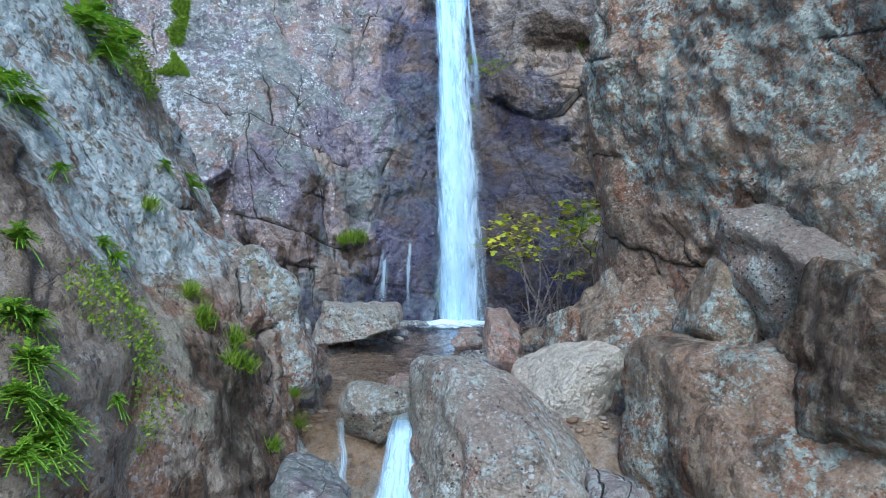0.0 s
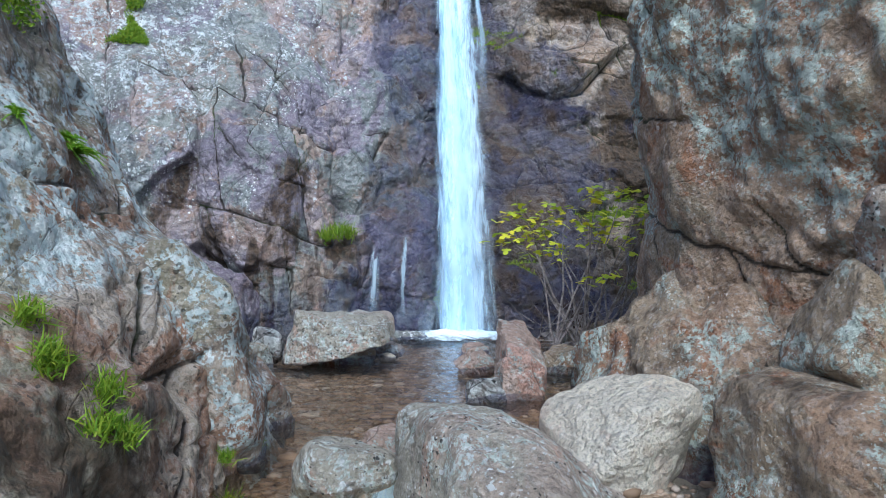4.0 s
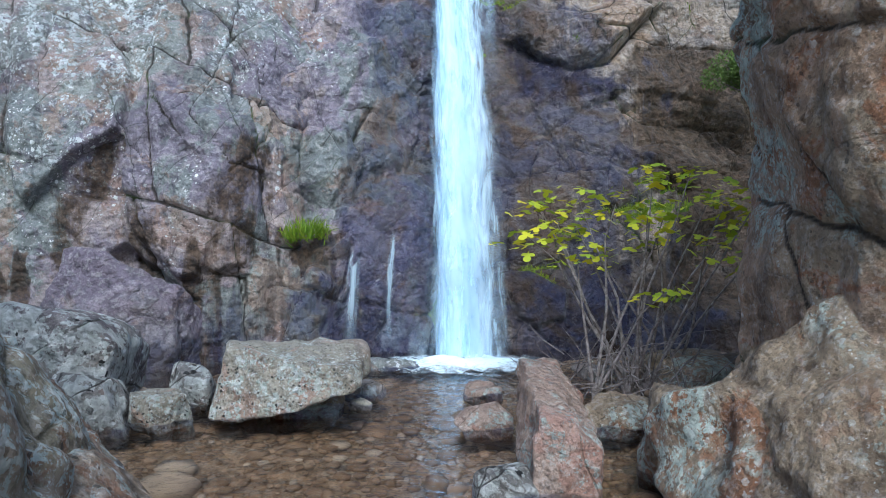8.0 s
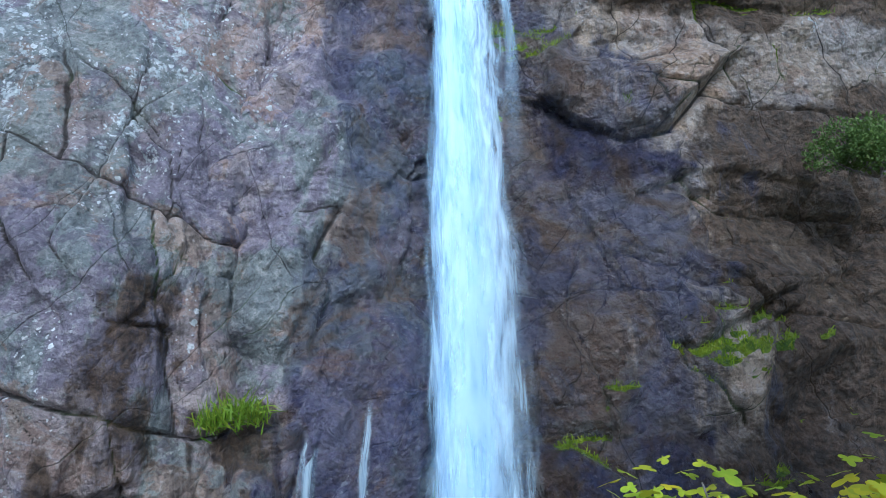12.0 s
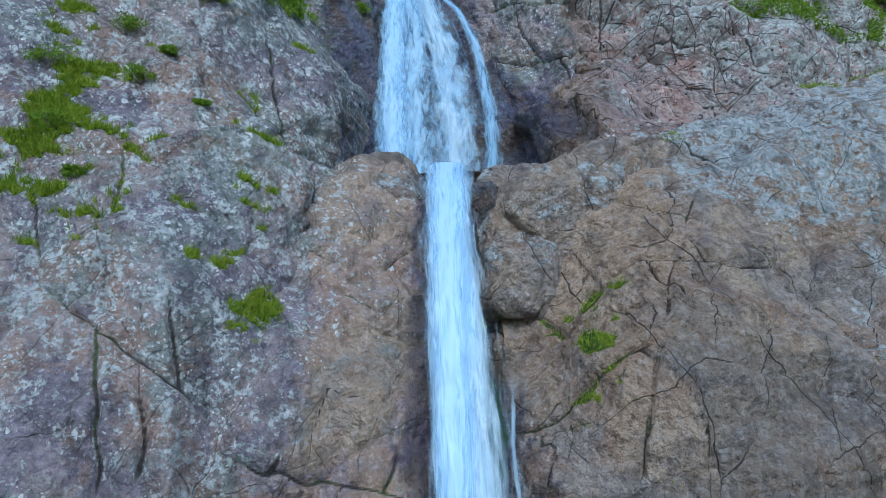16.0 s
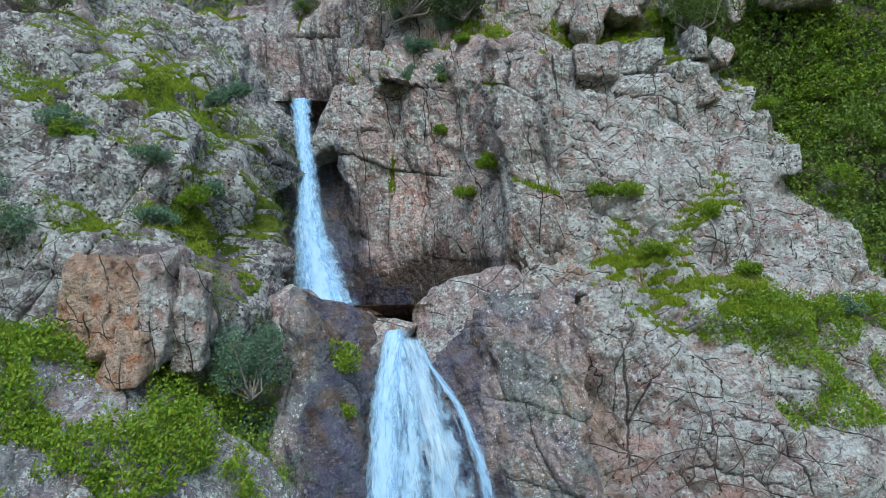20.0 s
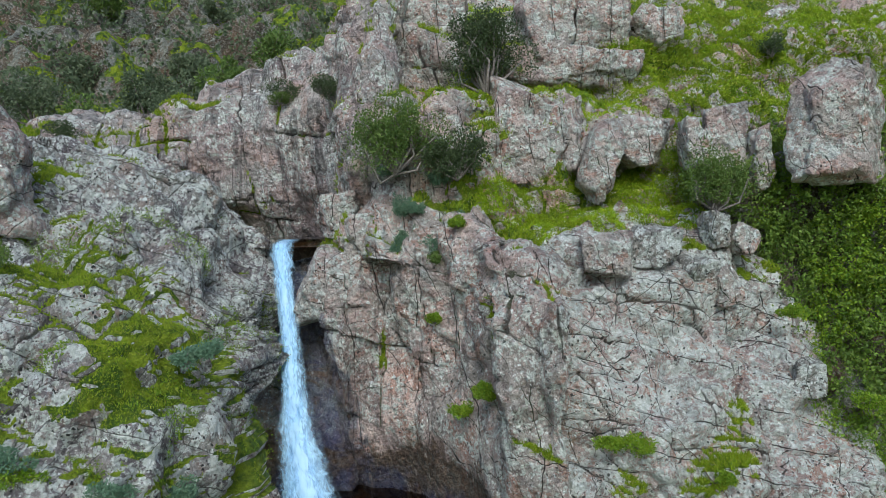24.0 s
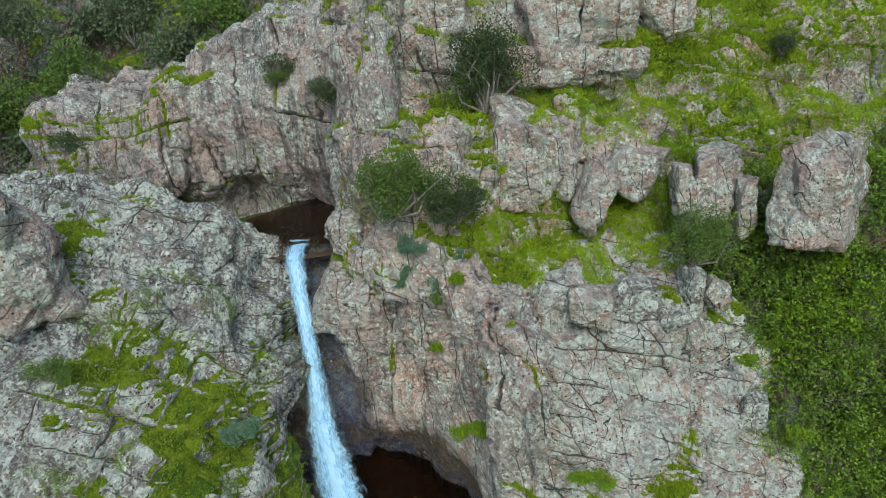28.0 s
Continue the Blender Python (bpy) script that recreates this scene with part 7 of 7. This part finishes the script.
near = np.nonzero((hq[:, 1] < 75) & (hq[:, 1] > 43) & (np.abs(hq[:, 0]) < 45))[0]
for i, k in enumerate(near[r8.integers(0, len(near), 90)]):
    s = r8.uniform(1.2, 2.6)
    shrub("tree", "dark evergreen oak on the hillside behind the crags", tuple(hq[k] - (0, 0, 0.2)), (s, s, s * 1.1), (HAZE, SHRUB)[i % 4 == 0], 200 + i, 2400, 0.22, clumps=8, category="tree", group="trees on the hillside")
for i, (x, y, z, s) in enumerate(((-13.5, 40.5, 29.5, 1.6), (-16, 42, 30, 2.0), (-11.5, 42.5, 31, 1.7), (-18.5, 40, 29, 1.8), (-14.5, 45, 32, 2.2), (-9.8, 43.5, 32.5, 1.6), (-20, 45, 32, 2.3), (-8, 45, 34, 1.8))):
    shrub("tree", "dark evergreen oak in the hollow behind the wall", (x, y, z), (s, s, s * 1.1), (HAZE, SHRUB)[i % 2], 320 + i, 4200, 0.15, clumps=11, category="tree", group="trees on the hillside")


def fern(place, out, size, seed, material=FERN, name="fern", label="bright green fern growing from a rock cleft", n=26):
    """A tuft of arching fronds with leaflets on both sides."""
    r = np.random.default_rng(seed)
    ob = thing(name, place, label, "plant", "plants on the near wall")
    o, d = np.array(place), np.array(out, float)
    for i in range(n):
        w = d * r.uniform(0.3, 1.0) + r.normal(size=3) * 0.55 + np.array((0, 0, 0.55))
        w /= np.linalg.norm(w)
        L = size * r.uniform(0.55, 1.1)
        t = np.linspace(0, 1, 9)[:, None]
        c = o + w * L * t + np.array((0, 0, -0.55)) * L * t ** 2
        pieces = []
        side = np.cross(w, (0, 0, 1.0))
        side /= max(np.linalg.norm(side), 1e-6)
        for k in range(1, 9):
            for sg in (-1, 1):
                q = side * sg + w * 0.5 + r.normal(size=3) * 0.15
                l = size * 0.24 * (1.15 - k / 9)
                e = np.cross(q, (0, 0, 1.0)) * 0.3
                pieces.append((np.array([c[k], c[k] + q * l * 0.5 + e * l, c[k] + q * l, c[k] + q * l * 0.5 - e * l]), np.array([(0, 1, 2, 3)])))
        pieces.append(tube(c[::2], [0.004] * 5, 4))
        part("frond", mesh_of("frond", *joined(pieces), smooth=False), material, ob)
    return ob


OUT = (0.8, -0.5, 0.1)


def on_wall(y, z):
    """The near wall's face at y and z."""
    q = CRAGS["cliff_11"][0]
    k = int(np.argmin((q[:, 1] - y) ** 2 + (q[:, 2] - z) ** 2))
    return float(q[k, 0]) + 0.03, float(q[k, 1]) - 0.02, float(q[k, 2])


for i, (y, z, s) in enumerate(((3.65, 1.86, 0.20), (3.22, 1.26, 0.22), (3.26, 0.98, 0.25), (3.4, 1.46, 0.15), (3.28, 1.47, 0.2), (3.12, 1.12, 0.22), (3.8, 0.94, 0.1), (4.57, 1.73, 0.14), (4.55, 1.84, 0.12), (6.69, 2.43, 0.22), (6.48, 2.46, 0.18), (5.95, 2.55, 0.12), (5.98, 3.78, 0.5), (6.6, 3.81, 0.45), (6.05, 3.54, 0.35), (4.57, 2.77, 0.25), (4.45, 2.89, 0.28), (4.44, 2.33, 0.12), (3.1, 0.84, 0.2), (3.2, 0.86, 0.25))):
    fern(on_wall(y, z), OUT, s, 400 + i)


def tuft(place, out, size, seed, material=BRIGHT, n=140, label="tuft of bright green grass in a rock joint"):
    r = np.random.default_rng(seed)
    p = np.array(place) + r.normal(size=(n, 3)) * np.array((0.25, 0.25, 0.2)) * size
    v, f = blades(p, np.tile(np.array(out, float), (n, 1)), size, size * 0.06, r, 0.45)
    return tagged(part("grass_tuft", mesh_of("grass_tuft", v, f, smooth=False), material), label, "grass", "grass tufts")


for i, (y, z, s) in enumerate(((5.41, 1.07, 0.14), (5.24, 1.21, 0.14), (5.29, 0.91, 0.15), (6.99, 0.33, 0.1), (6.31, 0.15, 0.12), (7.21, 0.59, 0.1), (5.59, 0.15, 0.12), (5.28, 1.45, 0.13), (5.27, 1.27, 0.13), (5.3, 2.13, 0.12), (5.39, 0.86, 0.14), (6.95, 0.55, 0.1), (6.5, 0.4, 0.1))):
    tuft(on_wall(y, z), OUT, s, 430 + i)
for i, (x, y, z, s) in enumerate(((-1.95, 14.35, 2.0, 0.28), (-1.75, 14.4, 2.0, 0.24), (-2.15, 14.3, 1.95, 0.22), (2.35, 8.0, 1.5, 0.12), (2.75, 7.9, 1.45, 0.14), (2.5, 17.0, 5.6, 0.15))):
    tuft((x, y, z), (0, -0.8, 0.5), s, 450 + i)


# ---- bare creeper on the pale slope ----
def creeper(crag_name, x0, x1, z0, z1, n, seed):
    """Leafless stems that wander over the rock."""
    q, m, _ = CRAGS[crag_name]
    r = np.random.default_rng(seed)
    sel = np.nonzero((q[:, 0] > x0 - 1.5) & (q[:, 0] < x1 + 1.5) & (q[:, 2] > z0 - 1) & (q[:, 2] < z1 + 2))[0][::3]
    p, w = q[sel], m[sel]
    ob = thing("creeper", ((x0 + x1) / 2, float(p[:, 1].mean()), z0), "leafless brown creeper clinging to the pale rock", "plant")
    for i in range(n):
        x, z = r.uniform(x0, x1), r.uniform(z0, z0 + 0.5 * (z1 - z0))
        a = r.uniform(0.3, 2.8)
        pts = []
        for k in range(int(r.integers(6, 13))):
            j = np.argmin((p[:, 0] - x) ** 2 + (p[:, 2] - z) ** 2)
            pts.append(p[j] + w[j] * 0.05)
            a += r.normal() * 0.35
            x, z = x + 0.24 * math.cos(a), z + 0.24 * math.sin(a)
        t0 = r.uniform(0.008, 0.02)
        part("stem", mesh_of("stem", *tube(pts, list(np.linspace(t0, 0.004, len(pts))), 5)), VINE, ob)
    return ob


VINE = bark("vine_bark", (0.07, 0.045, 0.035), (0.16, 0.11, 0.085))
creeper("cliff_6", 2.2, 6.2, 14.6, 17.6, 15, 71)
creeper("cliff_6", 5.5, 8.5, 19.0, 22.5, 9, 72)


# ---- fig tree ----
def fig_leaf():
    """One five-lobed leaf, cupped, stalk at the origin, 1 long."""
    th = np.linspace(-2.75, 2.75, 29)
    lobe = 0.15 + 0.44 * np.abs(np.cos(th * 1.55)) ** 1.1 * np.exp(-0.07 * th ** 2) + 0.06 * np.cos(th)
    x, y = np.sin(th) * lobe, 0.42 + np.cos(th) * lobe
    v = np.r_[[(0, 0.42, 0.0)], np.stack([x, y, -0.22 * x * x - 0.12 * (y - 0.4) ** 2], 1), [(0, 0, 0.02)]]
    f = [(0, i + 1, i) for i in range(1, 29)] + [(0, 30, 29), (0, 1, 30)]
    return mesh_of("leaf", v, np.array(f))


fig = thing("fig_tree", (1.95, 11.35, 0.35), "young fig tree with bare grey stems and yellow-green leaves", "tree")
LEAF = fig_leaf()
LEAF.materials.append(FIG)
r5 = np.random.default_rng(5)
tips = [(0.94, 2.28), (1.2, 2.12), (1.42, 2.05), (1.76, 2.26), (1.68, 1.80), (2.0, 2.48), (2.47, 2.56), (1.92, 2.1), (2.34, 2.18), (2.68, 2.26), (3.0, 2.1), (2.58, 1.86), (3.08, 1.68), (2.15, 1.4), (3.24, 2.67), (0.86, 1.92), (1.4, 2.36), (2.85, 2.42), (1.3, 1.75), (2.2, 1.95)]
roots = [(1.95, 11.35), (1.85, 11.3), (2.05, 11.42), (1.5, 11.2), (2.35, 11.5)]
for i, (x, z) in enumerate(tips):
    y = 11.35 + r5.uniform(-0.45, 0.45)
    bx0, by0 = roots[min(4, int(i % 5))] if x < 2.9 else (2.05, 11.42)
    a, e = np.array((bx0, by0, 0.3)), np.array((x, y, z))
    m1 = a * 0.62 + e * 0.38 + np.array((0.0, 0.0, 0.12)) + r5.normal(size=3) * 0.06
    m2 = a * 0.25 + e * 0.75 + np.array((0, 0, 0.06)) + r5.normal(size=3) * 0.05
    part("stem", mesh_of("stem", *tube([a, a * 0.8 + m1 * 0.2 + (0, 0, 0.05), m1, m2, e], [0.022, 0.019, 0.014, 0.009, 0.005], 7)), TWIG, fig)
    for k in range(int(r5.integers(16, 22))):
        c = e + r5.normal(size=3) * np.array((0.16, 0.13, 0.07))
        az, pit, rl = r5.uniform(0, 360), r5.uniform(-35, 5), r5.uniform(-25, 25)
        sc = r5.uniform(0.085, 0.16)
        lf = part("leaf", LEAF, None, fig)
        lf.matrix_basis = fig.matrix_basis.inverted() @ fig.matrix_basis @ Matrix.Translation(tuple(c)) @ Euler((radians(pit), radians(rl), radians(az))).to_matrix().to_4x4() @ Matrix.Scale(float(sc), 4)
twigs = []
for i in range(90):
    a = np.array((r5.uniform(1.2, 2.6), r5.uniform(10.7, 11.8), r5.uniform(0.3, 0.7)))
    d = r5.normal(size=3) * np.array((0.5, 0.4, 0.3)) + np.array((0, 0, 0.25))
    twigs.append(tube([a, a + d * 0.3 + r5.normal(size=3) * 0.04, a + d * 0.6, a + d * 0.85 + r5.normal(size=3) * 0.06], [0.007, 0.006, 0.004, 0.002], 4))
for v, f in twigs:
    part("twig", mesh_of("twig", v, f), TWIG, fig, "bare grey-brown twig")


# ---- pebbles ----
def pebbles(name, label, n, area, zf, size, material, seed):
    v, f = ico(1)
    r = np.random.default_rng(seed)
    x, y = r.uniform(area[0], area[1], n), r.uniform(area[2], area[3], n)
    s = size * r.lognormal(0, 0.45, n)
    sc = s[:, None] * np.stack([r.uniform(0.7, 1.3, n), r.uniform(0.7, 1.3, n), r.uniform(0.3, 0.6, n)], 1)
    jit = 1 + 0.12 * r.normal(size=(n, len(v), 1))
    p = np.stack([x, y, zf(x, y) + sc[:, 2] * 0.4], 1)
    q = p[:, None] + v[None] * jit * sc[:, None]
    k = np.arange(n)[:, None, None] * len(v)
    me = mesh_of(name, q.reshape(-1, 3), (f[None] + k).reshape(-1, 3), {"crust": np.full(n * len(v), 0.5)})
    return tagged(part(name, me, material), label, "pebbles", kind="stuff")


def bed_at(x, y):
    i = np.clip(((x + 7) / 16 * 269).round().astype(int), 0, 269)
    j = np.clip(((y + 4) / 21 * 329).round().astype(int), 0, 329)
    return bz.reshape(330, 270)[j, i]


PEB = leafy("pebble", (0.24, 0.165, 0.11), (0.42, 0.31, 0.23), (0.58, 0.52, 0.47), 0.12, 0.6)
pebbles("pebbles", "brown and pale pebbles on the pool bed", 6500, (-3.2, 3.0, 6.6, 13.6), bed_at, 0.032, PEB, 3)
pebbles("pebbles", "larger pebbles on the pool bed and bank", 260, (-3.0, 3.2, 6.6, 13.4), bed_at, 0.07, PEB, 4)
